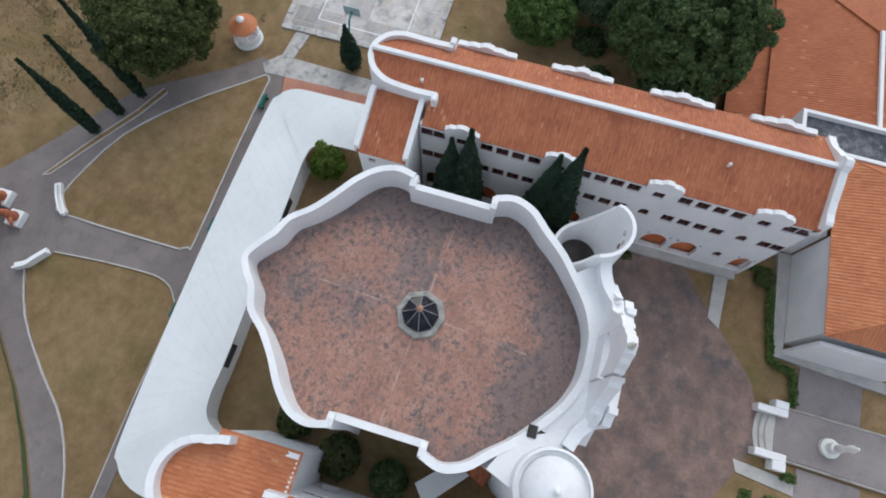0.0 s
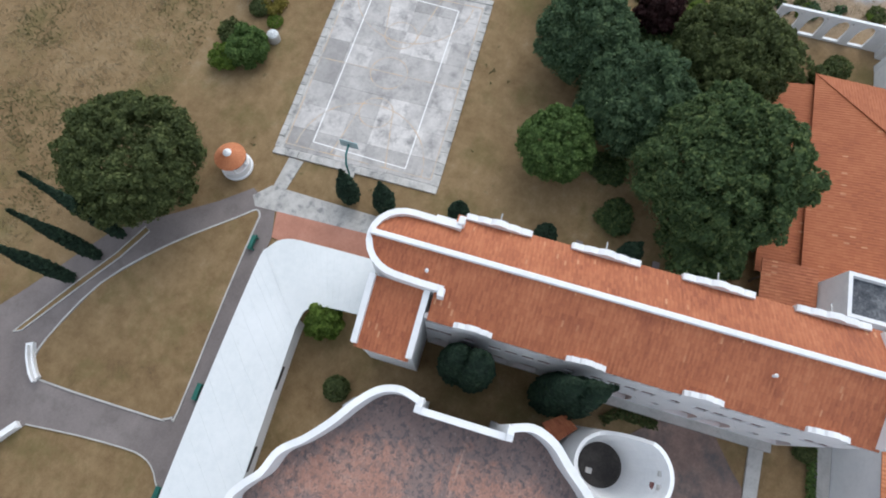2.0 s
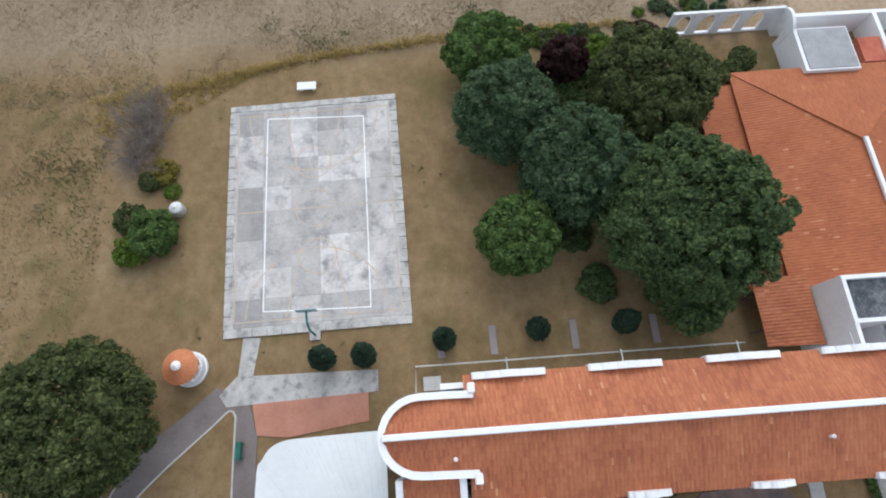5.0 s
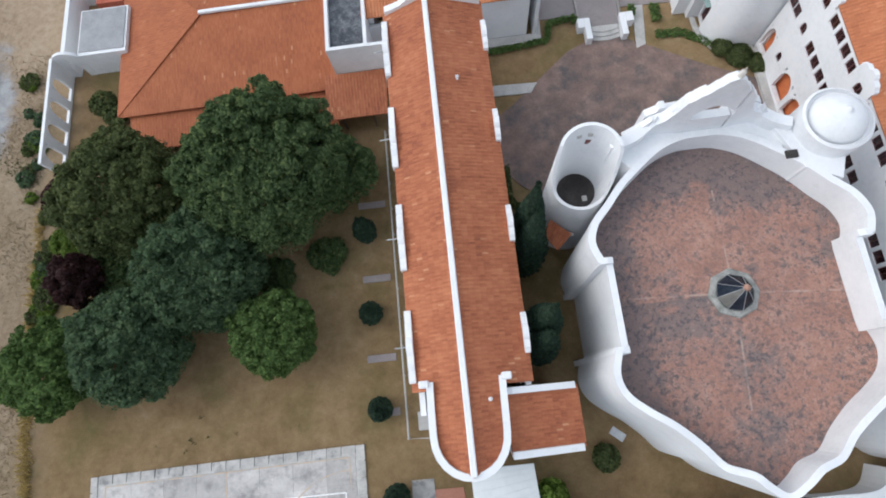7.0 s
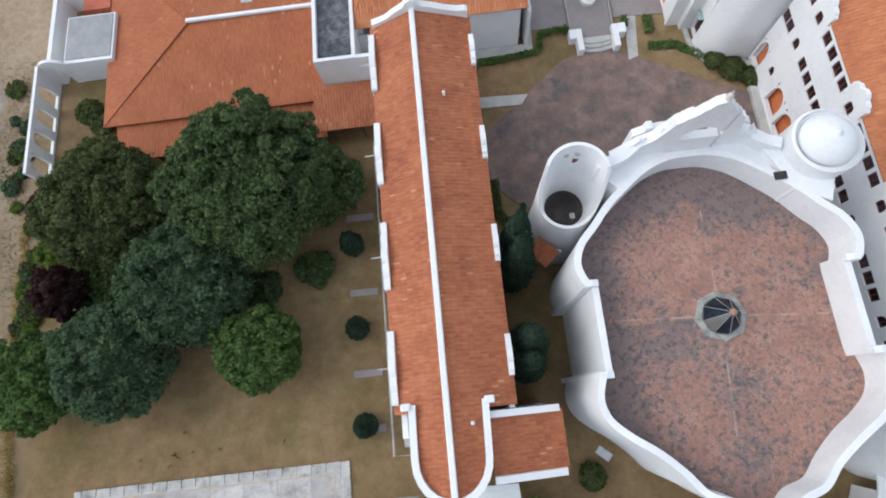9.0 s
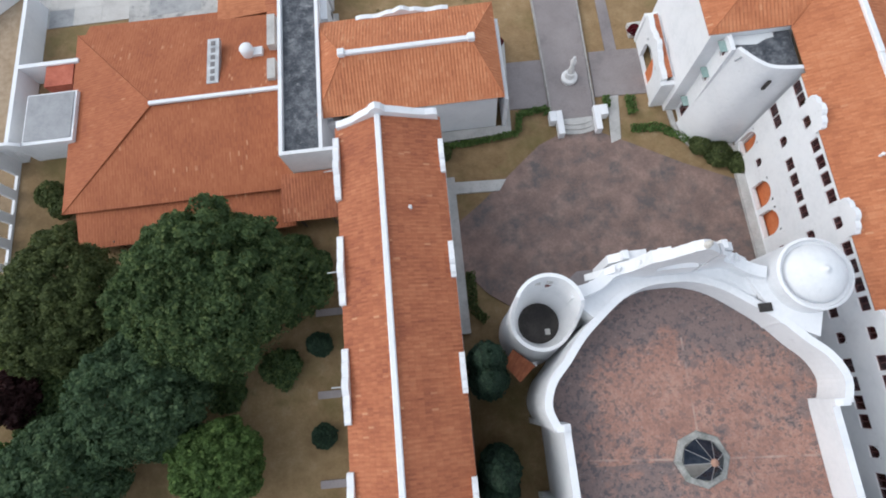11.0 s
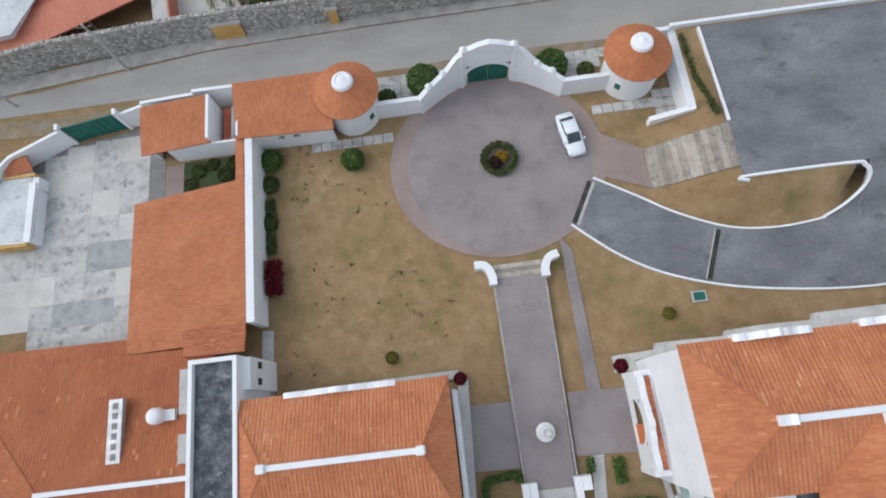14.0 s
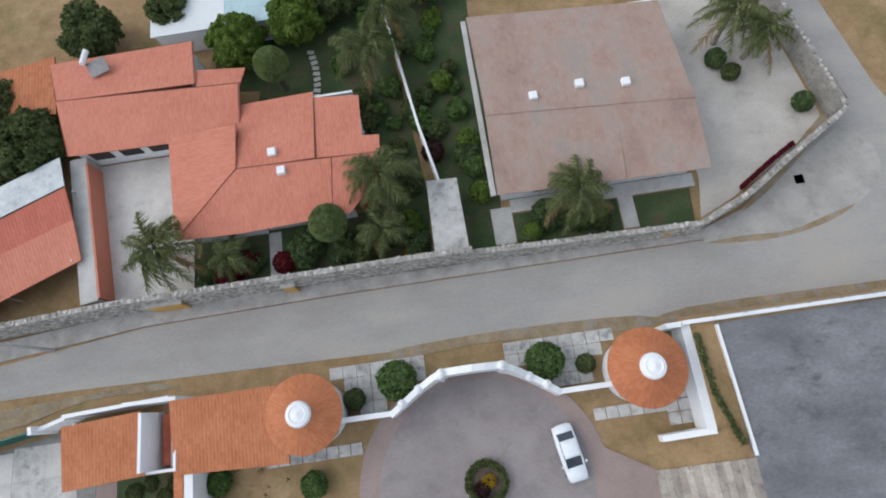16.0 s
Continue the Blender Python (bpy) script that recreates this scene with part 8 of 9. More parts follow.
def cypress(x, y, h, r, label, leaves=1600, lean=(0, 0)):
    rng = random.Random(int(x * 11 + y * 5))
    t = thing("cypress_tree", label, "tree", (x, y, 0))
    places = []
    for _ in range(leaves):
        s = rng.random() ** 0.8
        rad = r * (0.35 + 0.65 * math.sin(math.pi * min(1, (s * 0.86 + 0.14)) ** 0.75)) * (1 - s ** 4)
        rad *= 1 + 0.2 * noise.noise((x, s * 9, y + math.floor(rng.random() * 5)))
        a = rng.uniform(0, 6.283)
        d = Vector((math.cos(a), math.sin(a), 0.55)).normalized()
        p = Vector((x + lean[0] * s, y + lean[1] * s, 0.3 + s * (h - 0.3))) + Vector((d.x, d.y, 0)) * rad * rng.uniform(0.75, 1.05)
        places.append((p, d, 0.2 * rng.uniform(0.7, 1.2)))
    attach("crown", leaf_mesh("crown", places, LEAF_CYPRESS, rng, 0.3), t)
    part("trunk", tube([(x, y, -0.1), (x, y, h * 0.9)], [0.18, 0.03], 8), BARK, t)
    return t


for x, y, h in ((-16.4, -3.2, 14.0), (-16.6, -4.5, 12.0), (-16.5, 3.8, 15.0), (-16.5, 2.6, 13.6)):
    cypress(x, y, h, 1.5, "tall dark cypress between wing and chapel", 6000)
for x, y, h in ((-14.7, -37.5, 10.0), (-17.1, -36.3, 10.2), (-19.4, -35.3, 12.0)):
    cypress(x, y, h, 0.62, "slender tall cypress on the path strip", 2400)
for x, y, h in ((-28.25, -17.5, 5.6), (-28.3, -14.3, 5.2), (-29.2, -7.9, 3.6), (-29.5, -0.3, 3.2), (-29.5, 6.7, 4.6)):
    cypress(x, y, h, 1.0, "young dark cypress on the lawn", 1800)


def palm(x, y, h, fronds, length, label, seed, leaf=None, skirt=True):
    rng = random.Random(seed)
    t = thing("palm_tree", label, "palm tree", (x, y, 0))
    lx, ly = rng.uniform(-0.4, 0.4), rng.uniform(-0.4, 0.4)
    part("trunk", tube([(x, y, -0.1), (x + lx * 0.3, y + ly * 0.3, h * 0.3), (x + lx * 0.7, y + ly * 0.7, h * 0.7), (x + lx, y + ly, h)], [0.3, 0.2, 0.19, 0.16], 10), PALMBARK, t)
    top = Vector((x + lx, y + ly, h))
    turn = rng.uniform(0, 6.28)
    for k in range(fronds):
        a = turn + 2.4 * k + rng.uniform(-0.25, 0.25)
        up = 1.25 - 1.5 * (k + rng.random()) / fronds
        L = length * rng.uniform(0.75, 1.1)
        bend = rng.uniform(0.5, 0.9)
        twist = rng.uniform(-0.35, 0.35)
        rib = []
        for j in range(9):
            s = j / 8
            out = L * s * math.cos(up * (1 - 0.4 * s)) * (1 - 0.12 * s)
            rib.append(top + Vector((math.cos(a + twist * s) * out, math.sin(a + twist * s) * out, L * (math.sin(up) * s - bend * s * s))))
        bm = add_tube(bmesh.new(), rib, [0.04, 0.036, 0.032, 0.027, 0.022, 0.018, 0.014, 0.01, 0.006], 4)
        side = Vector((-math.sin(a), math.cos(a), 0))
        for j in range(34):
            s = 0.14 + 0.86 * j / 34
            i = min(int(s * 8), 7)
            q = rib[i].lerp(rib[i + 1], s * 8 - i)
            d = (rib[i + 1] - rib[i]).normalized()
            for sg in (1, -1):
                ll = (length * 0.29 * math.sin(math.pi * (0.18 + 0.74 * s)) + 0.08) * rng.uniform(0.65, 1.15)
                e = q + (side * sg * rng.uniform(0.4, 0.85) + d * rng.uniform(0.35, 0.8) - Vector((0, 0, rng.uniform(0.25, 0.8)))) * ll
                w = d * 0.062
                bm.faces.new([bm.verts.new(v) for v in (q - w, q + w, e)])
        part("frond", bm, DRYLEAF if (skirt and k >= fronds - 2) else (leaf or LEAF_PALM), t, fix=False)
    return t


PALMBARK = surface("grey_palm_trunk", (0.2, 0.17, 0.14), (0.3, 0.26, 0.21), (0.38, 0.33, 0.27), 1.5, 9.0, 0.95, 0.6)
palm(-29.3, 72.6, 4.6, 25, 4.0, "feathery palm behind the stone wall", 1)
palm(-11.4, 75.6, 5.6, 26, 3.9, "feathery palm in the front garden", 2)
palm(-10.8, 88.4, 5.0, 24, 3.8, "feathery palm in the back garden", 3)
palm(4.6, 72.9, 4.6, 26, 3.8, "feathery palm in the front garden with dry fronds", 4)
palm(20.8, 86.6, 4.6, 24, 3.6, "feathery palm on the sandy yard", 5)
palm(23.0, 84.6, 3.8, 20, 3.2, "feathery palm on the sandy yard", 6)
palm(-8.8, 92.6, 5.0, 18, 3.0, "feathery palm in the back garden", 7)
palm(-11.3, 71.7, 3.4, 18, 2.9, "young palm behind the stone wall", 8)
palm(-24.6, 72.0, 2.8, 16, 2.6, "young palm beside the terrace", 9)


LEAF_FAN = foliage("fan_palm_leaf", (0.12, 0.16, 0.055), (0.2, 0.26, 0.095), (0.32, 0.39, 0.17))


def fan_palm(x, y, h, r, label, seed):
    rng = random.Random(seed)
    t = thing("fan_palm", label, "palm tree", (x, y, 0))
    part("trunk", tube([(x, y, -0.1), (x, y, h)], [0.28, 0.2], 10), BARK, t)
    verts, faces = [], []
    for _ in range(150):
        d = Vector((rng.gauss(0, 1), rng.gauss(0, 1), rng.gauss(0.5, 0.8))).normalized()
        c = Vector((x, y, h)) + d * r * 0.55
        s = d.orthogonal().normalized()
        s = Matrix.Rotation(rng.uniform(0, 6.28), 3, d) @ s
        for k in range(11):
            q = (Matrix.Rotation((k - 5) * 0.3, 3, d) @ s) * 0.8 + d * 0.4
            q2 = (Matrix.Rotation((k - 5) * 0.3 + 0.16, 3, d) @ s) * 0.8 + d * 0.4
            i = len(verts)
            verts += [tuple(c), tuple(c + q * r * 0.48), tuple(c + q2 * r * 0.48)]
            faces.append((i, i + 1, i + 2))
    me = bpy.data.meshes.new("crown")
    me.from_pydata(verts, [], faces)
    me.materials.append(LEAF_FAN)
    attach("crown", me, t)


fan_palm(-15.8, 73.1, 3.9, 1.9, "round-headed fan palm in the front garden", 1)
fan_palm(-19.7, 88.8, 3.9, 1.9, "round-headed fan palm behind the salmon house", 2)
tree("broadleaf_tree", "bright green round tree behind the salmon house", -23.2, 92.6, 2.6, 1.2, 4.6, LEAF_LIME, 5000, 0.17, 0.6, 31)
tree("broadleaf_tree", "bright green round tree behind the salmon house", -17.6, 94.2, 2.6, 1.2, 4.8, LEAF_LIME, 5000, 0.17, 0.6, 33)
tree("broadleaf_tree", "olive tree beside the salmon house", -42.5, 85.5, 3.4, 1.2, 4.6, LEAF_OLIVE, 6000, 0.18, 0.7, 35)
tree("broadleaf_tree", "olive tree in the dry lot", -37.5, 96.6, 3.0, 1.2, 4.2, LEAF_OLIVE, 4500, 0.18, 0.7, 37)
tree("broadleaf_tree", "olive tree in the dry lot", -29.5, 97.5, 2.4, 1.2, 4.0, LEAF_OLIVE, 3500, 0.18, 0.6, 39)
topiary(26.4, 79.0, 0.9, "dark green bush in the yard corner", LEAF)
topiary(21.2, 83.0, 0.8, "dry olive bush on the sandy yard", LEAF_OLIVE)
topiary(20.2, 84.6, 0.9, "dark bush on the sandy yard", LEAF)
topiary(-4.9, 86.5, 1.0, "lime green round bush in the garden", LEAF_LIME)
topiary(0.8, 70.8, 0.8, "lime green bush behind the stone wall", LEAF_LIME)
topiary(6.6, 71.6, 0.8, "lime green bush behind the stone wall", LEAF_LIME)
topiary(-9.4, 70.7, 0.8, "yellow flowering bush behind the stone wall", LEAF_YELLOW)
topiary(-9.4, 73.5, 0.9, "yellow-green bush in the front garden", LEAF_LIME)
for x, y, lf in ((-25.4, 71.4, LEAF_RED), (-20.5, 71.3, LEAF_RED), (-18.6, 72.0, LEAF_BRIGHT), (-13.6, 71.2, LEAF_OLIVE), (-24.0, 72.2, LEAF_OLIVE), (-3.2, 77.6, LEAF_BRIGHT), (-3.4, 80.2, LEAF_LIME), (-3.0, 75.0, LEAF_LIME), (-3.8, 83.5, LEAF_BRIGHT), (-6.6, 79.5, LEAF_PURPLE), (-8.0, 84.0, LEAF_OLIVE), (-11.5, 80.0, LEAF_OLIVE), (-12.4, 86.0, LEAF_OLIVE), (-6.0, 90.0, LEAF_BRIGHT), (-14.0, 90.0, LEAF_BRIGHT)):
    topiary(x, y, 1.0, "garden shrub beside the houses", lf, leaves=700)


# ---- the rough field ----
def blades(name, spots, material, label, rng, tall=0.3, count=14, spread=0.3):
    """Tufts of grass: thin blades that fan out of each spot."""
    verts, faces = [], []
    for x, y, k in spots:
        for _ in range(count):
            a, lean = rng.uniform(0, 6.283), rng.uniform(0.2, 1.1)
            px, py = x + rng.gauss(0, spread * k), y + rng.gauss(0, spread * k)
            L = tall * k * rng.uniform(0.5, 1.2)
            dx, dy = math.cos(a), math.sin(a)
            w = 0.03 + 0.03 * k
            i = len(verts)
            verts += [(px - dy * w, py + dx * w, -0.03), (px + dy * w, py - dx * w, -0.03), (px + dx * lean * L, py + dy * lean * L, L)]
            faces.append((i, i + 1, i + 2))
    me = bpy.data.meshes.new(name)
    me.from_pydata(verts, [], faces)
    me.materials.append(material)
    tagged(new(name, me), label, "grass", kind="stuff")


FIELD_EDGE = [(-53.5, -42), (-55.1, -32.8), (-56.0, -28.4), (-57.9, -18.5), (-59.3, -5.8), (-59.7, 3.6), (-59.9, 14)]


def edge_x(y):
    return float(np.interp(y, [p[1] for p in FIELD_EDGE], [p[0] for p in FIELD_EDGE]))


STRAW = foliage("straw_blades", (0.24, 0.19, 0.12), (0.36, 0.29, 0.18), (0.46, 0.38, 0.26))
DRYSTRIP = foliage("yellow_dry_grass", (0.34, 0.26, 0.1), (0.5, 0.39, 0.16), (0.6, 0.49, 0.23))
WEED = foliage("dull_green_weed", (0.1, 0.105, 0.05), (0.16, 0.16, 0.075), (0.24, 0.22, 0.12))
TWIG = foliage("bare_grey_twig", (0.17, 0.145, 0.125), (0.29, 0.25, 0.22), (0.4, 0.35, 0.31))


def field():
    rng = random.Random(77)
    straw, weed, strip, lawn = [], [], [], []
    for _ in range(9000):
        y = rng.uniform(-62, 30)
        x = edge_x(y) - 0.8 - rng.random() ** 1.4 * 34
        n = noise.noise((x * 0.14, y * 0.14, 5.0)) + 0.5 * noise.noise((x * 0.5, y * 0.5, 9.0))
        if n > 0.48:
            weed.append((x, y, rng.uniform(0.6, 1.3)))
        elif n > -0.25:
            straw.append((x, y, rng.uniform(0.5, 1.2)))
    # the scrub south-west of the court, round the oak
    for _ in range(4200):
        x, y = rng.uniform(-56, -8), rng.uniform(-66, -36)
        if y > np.interp(x, [-56, -40, -28, -20, -12], [-36.5, -36.5, -37.5, -40, -45]) - 0.8:
            continue
        n = noise.noise((x * 0.16, y * 0.16, 15.0)) + 0.4 * noise.noise((x * 0.5, y * 0.5, 19.0))
        (weed if n > 0.12 else straw).append((x, y, rng.uniform(0.6, 1.35)))
    for _ in range(480):
        y = rng.uniform(-40, 13)
        band = 0.55 + 0.35 * noise.noise((y * 0.3, 2.0, 1.0)) + (0.9 if y < -27 else 0)
        strip.append((edge_x(y) + rng.gauss(0, 0.22) * band, y, rng.uniform(0.7, 1.5)))
    for _ in range(260):
        y = rng.uniform(-39, -22)
        strip.append((edge_x(y) + rng.uniform(0, 4.0) * smoothstep(-22, -34, y), y, rng.uniform(0.6, 1.2)))
    blades("field_straw", straw, STRAW, "dry straw tufts in the unmown field", rng, 0.14, 6, 0.4)
    blades("field_weeds", weed, WEED, "dull green weeds in the unmown field", rng, 0.17, 8, 0.4)
    blades("dry_grass_strip", strip, DRYSTRIP, "strip of tall yellow dry grass at the field edge", rng, 0.35, 10, 0.2)
    # sparse weeds on the lawns
    for _ in range(240):
        x, y = rng.uniform(-56, -28), rng.uniform(-30, 16)
        if noise.noise((x * 0.2, y * 0.2, 33.0)) > 0.1 and not (-53 < x < -30 and -27 < y < -10):
            lawn.append((x, y, rng.uniform(0.3, 0.7)))
    for _ in range(150):
        x, y = rng.uniform(-26, -9), rng.uniform(35, 58)
        if (x + 6.4) ** 2 + (y - 51.7) ** 2 > 100 and noise.noise((x * 0.25, y * 0.25, 41.0)) > -0.1:
            lawn.append((x, y, rng.uniform(0.3, 0.75)))
    blades("lawn_weeds", lawn, WEED, "sparse low weeds on the dry lawn", rng, 0.25, 9, 0.2)


field()


def bare_shrub(x, y, r, h, seed):
    rng = random.Random(seed)
    t = thing("bare_shrub", "grey leafless thorny shrub at the field edge", "shrub", (x, y, 0))
    verts, faces = [], []

    def twig(p, q, w0, w1):
        d = (q - p).normalized()
        side = d.cross(Vector((0.3, 0.2, 1.0))).normalized()
        i = len(verts)
        verts.extend([tuple(p - side * w0), tuple(p + side * w0), tuple(q + side * w1), tuple(q - side * w1)])
        faces.append((i, i + 1, i + 2, i + 3))

    for _ in range(34):
        a = rng.uniform(0, 6.283)
        reach, rise = r * rng.uniform(0.5, 1.0), h * rng.uniform(0.4, 1.0)
        p = Vector((x + rng.gauss(0, 0.25 * r), y + rng.gauss(0, 0.25 * r), 0.05))
        way = Vector((math.cos(a) * reach, math.sin(a) * reach, rise))
        for j in range(6):
            q = p + way / 6 + Vector((rng.gauss(0, 0.09), rng.gauss(0, 0.09), rng.gauss(0, 0.06)))
            twig(p, q, 0.04 - 0.005 * j, 0.035 - 0.005 * j)
            for _ in range(9):
                e = q + (way.normalized() + Vector((rng.gauss(0, 0.8), rng.gauss(0, 0.8), rng.gauss(0.1, 0.5)))) * rng.uniform(0.25, 0.7)
                twig(q, e, 0.014, 0.003)
            p = q
    me = bpy.data.meshes.new("branching")
    me.from_pydata(verts, [], faces)
    me.materials.append(TWIG)
    attach("branching", me, t)
    bm = bmesh.new()
    for k in range(9):
        a = k * 0.7
        add_tube(bm, [(x, y, -0.1), (x + r * 0.3 * math.cos(a), y + r * 0.3 * math.sin(a), h * 0.35), (x + r * 0.7 * math.cos(a), y + r * 0.7 * math.sin(a), h * 0.6)], [0.05, 0.035, 0.012], 5)
    part("stem", bm, BARK, t)


bare_shrub(-50.0, -33.8, 3.0, 3.0, 4)
bare_shrub(-47.6, -34.6, 2.3, 2.2, 5)
bare_shrub(-52.2, -34.0, 2.0, 2.4, 6)
topiary(-45.2, -33.2, 1.0, "low yellow-green weed clump by the court", LEAF_OLIVE, "shrub", 0.5, 700)
topiary(-44.2, -31.2, 0.8, "low yellow-green weed clump by the court", LEAF_LIME, "shrub", 0.4, 400)


# dense planting in the gardens across the road
def planting(x0, y0, x1, y1, count, seed, leaves):
    rng = random.Random(seed)
    for _ in range(count):
        x, y, r = rng.uniform(x0, x1), rng.uniform(y0, y1), rng.uniform(0.45, 1.15)
        leaf = leaves[rng.randrange(len(leaves))]
        tree("garden_shrub", "leafy shrub in the garden planting", x, y, r, 0.1, r * rng.uniform(1.2, 2.0), leaf, int(1100 * r), 0.13, 0.32, rng.randrange(9999))


planting(-8.2, 78, -3.0, 99, 15, 5, [LEAF, LEAF_BRIGHT, LEAF, LEAF_OLIVE, LEAF_LIME])
planting(-12.0, 76, -8.6, 99, 16, 6, [LEAF, LEAF_BRIGHT, LEAF_OLIVE])
planting(-24, 93.5, -10, 99, 14, 7, [LEAF, LEAF_BRIGHT, LEAF_OLIVE])
planting(-28, 70.6, -22.3, 72.6, 9, 8, [LEAF, LEAF_BRIGHT, LEAF_OLIVE, LEAF_RED])
planting(-20.3, 70.6, -8.2, 73.6, 16, 9, [LEAF, LEAF_BRIGHT, LEAF_OLIVE, LEAF_LIME])
planting(0, 70.4, 8.2, 72.4, 8, 10, [LEAF, LEAF_OLIVE, LEAF_LIME])
planting(-48, 82, -40.5, 90, 12, 11, [LEAF_OLIVE, LEAF])

for x, y, r, k in ((-44.5, 84.5, 2.6, 51), (-48.5, 86.5, 3.0, 52), (-52.5, 84.0, 2.6, 53), (-46.5, 90.5, 2.8, 54), (-55.5, 88.0, 3.0, 55), (-14.0, 97.0, 2.6, 56), (-5.5, 97.0, 2.4, 57)):
    tree("broadleaf_tree", "dusty olive tree behind the sheds", x, y, r, 1.0, r * 1.5, LEAF_OLIVE, 5000, 0.16, 0.55, k)

for x, y, r in ((-33.6, 54.6, 0.7), (-31.0, 53.9, 0.8), (-32.3, 55.1, 0.6), (-34.3, 53.4, 0.6), (-30.2, 55.0, 0.7)):
    topiary(x, y, r, "low weedy plant on the yard lawn patch", LEAF_OLIVE, "low_plant", 0.3, 500)

# ---- across the road ----
CONCRETE_OLD = surface("worn_lane_concrete", (0.29, 0.275, 0.255), (0.35, 0.335, 0.31), (0.41, 0.39, 0.365), 0.4, 6.0, 0.95, 0.25, 0.14, (0.27, 0.245, 0.215), 0.5, (0.5, 0.7))
def stone_wall(name, line, h, label):
    w = thing(name, label, "wall", (line[0][0], line[0][1], 0))
    part("core", ribbon(line, 0.45, 0, h), STONE, w, "mortared rubble core")
    rng = random.Random(8)
    stones = []
    for k in range(6):
        bm = bmesh.new()
        bmesh.ops.create_icosphere(bm, subdivisions=1, radius=0.18)
        for v in bm.verts:
            v.co = Vector((v.co.x * 1.25, v.co.y * 0.5, v.co.z * 0.95)) * rng.uniform(0.8, 1.15)
        me = bpy.data.meshes.new("stone")
        bm.to_mesh(me)
        bm.free()
        me.materials.append(STONE)
        stones.append((me, [v.co.copy() for v in me.vertices], [tuple(q.vertices) for q in me.polygons]))
    made, verts, faces = 0, [], []
    for a, b in zip(line, line[1:]):
        m, L = frame_of(a, b)
        rows = int(h / 0.31)
        for j in range(rows + 1):
            n = int(L / 0.42)
            for i in range(n):
                crown = j == rows
                at = ((i + 0.5 + 0.5 * (j % 2) + rng.uniform(-0.3, 0.3)) * L / n, rng.uniform(-0.12, 0.16) if crown else -0.2, h + 0.02 if crown else 0.2 + j * 0.31 + rng.uniform(-0.08, 0.08))
                mm = m @ Matrix.Translation(at) @ Matrix.Rotation(rng.uniform(-0.6, 0.6), 4, "Y")
                if crown:
                    mm = mm @ Matrix.Rotation(math.pi / 2 + rng.uniform(-0.3, 0.3), 4, "X") @ Matrix.Rotation(rng.uniform(0, 3.1), 4, "Y")
                me, co, fs = stones[(i * 7 + j * 3 + made) % 6]
                if made < 290 and -12 < mm.translation.x < 12 and j >= rows - 4:
                    shared("stone", me, mm, w)
                    made += 1
                else:
                    k = len(verts)
                    verts += [tuple(mm @ v) for v in co]
                    faces += [tuple(v + k for v in f) for f in fs]
    rest = bpy.data.meshes.new("stones")
    rest.from_pydata(verts, [], faces)
    rest.materials.append(STONE_MANY)
    tagged(attach("stones", rest, w), kind="stuff")
    return w


def stone_many():
    m = bpy.data.materials.new("rubble_stones")
    nt, nodes, links, bsdf = links_of(m)
    g = nodes.new("ShaderNodeNewGeometry")
    pos = place_node(nt)
    v = math_node(nt, "ADD", math_node(nt, "MULTIPLY", g.outputs["Random Per Island"], 0.6), math_node(nt, "MULTIPLY", noise_node(nt, pos, 5.0, 6, 0.7), 0.4))
    links.new(ramp_node(nt, v, [(0.25, (0.22, 0.207, 0.188)), (0.5, (0.38, 0.36, 0.328)), (0.78, (0.55, 0.52, 0.475))]), bsdf.inputs["Base Color"])
    bsdf.inputs["Roughness"].default_value = 0.92
    return m


STONE_MANY = stone_many()
stone_wall("stone_wall", [(-62, 66.1), (-48, 68.5), (-34, 69.2), (-20, 69.3), (-8, 69.35), (-4.6, 69.3)], 3.3, "long grey rubble-stone wall along the road")
stone_wall("stone_wall", [(-4.6, 69.3), (3, 69.1), (14, 68.9), (18.6, 70.9), (22.5, 73.4), (28.4, 77.0)], 2.4, "grey rubble-stone wall along the road bend")
stone_wall("stone_wall", [(28.6, 77.3), (27.6, 83), (26.6, 88.5), (22.5, 104)], 2.3, "rubble-stone wall along the side lane")
for x, lab in ((-30.4, "ochre wooden gate in the stone wall"), (-20.0, "small ochre hatch in the stone wall"), (11.6, "small brown hatch in the stone wall")):
    d = thing("wall_gate", lab, "gate", (x, 68.9, 0))
    w = 1.4 if x < -25 else 0.45
    part("leaf", box(x - w, 68.7, 0.1, x + w, 68.88, 1.9), OCHRE, d)
    part("lintel", box(x - w - 0.15, 68.74, 1.9, x + w + 0.15, 69.1, 2.1), CURB, d)


def slope_house(name, label, slopes, walls, mat, at):
    h = thing(name, label, "house", at)
    for poly, down in slopes:
        part("roof", tiled(poly, down, 0.3, 0.45, 0.007), mat, h, "tile roof slope")
    for w in walls:
        part("wall", box(*w), PLASTER, h)
    return h


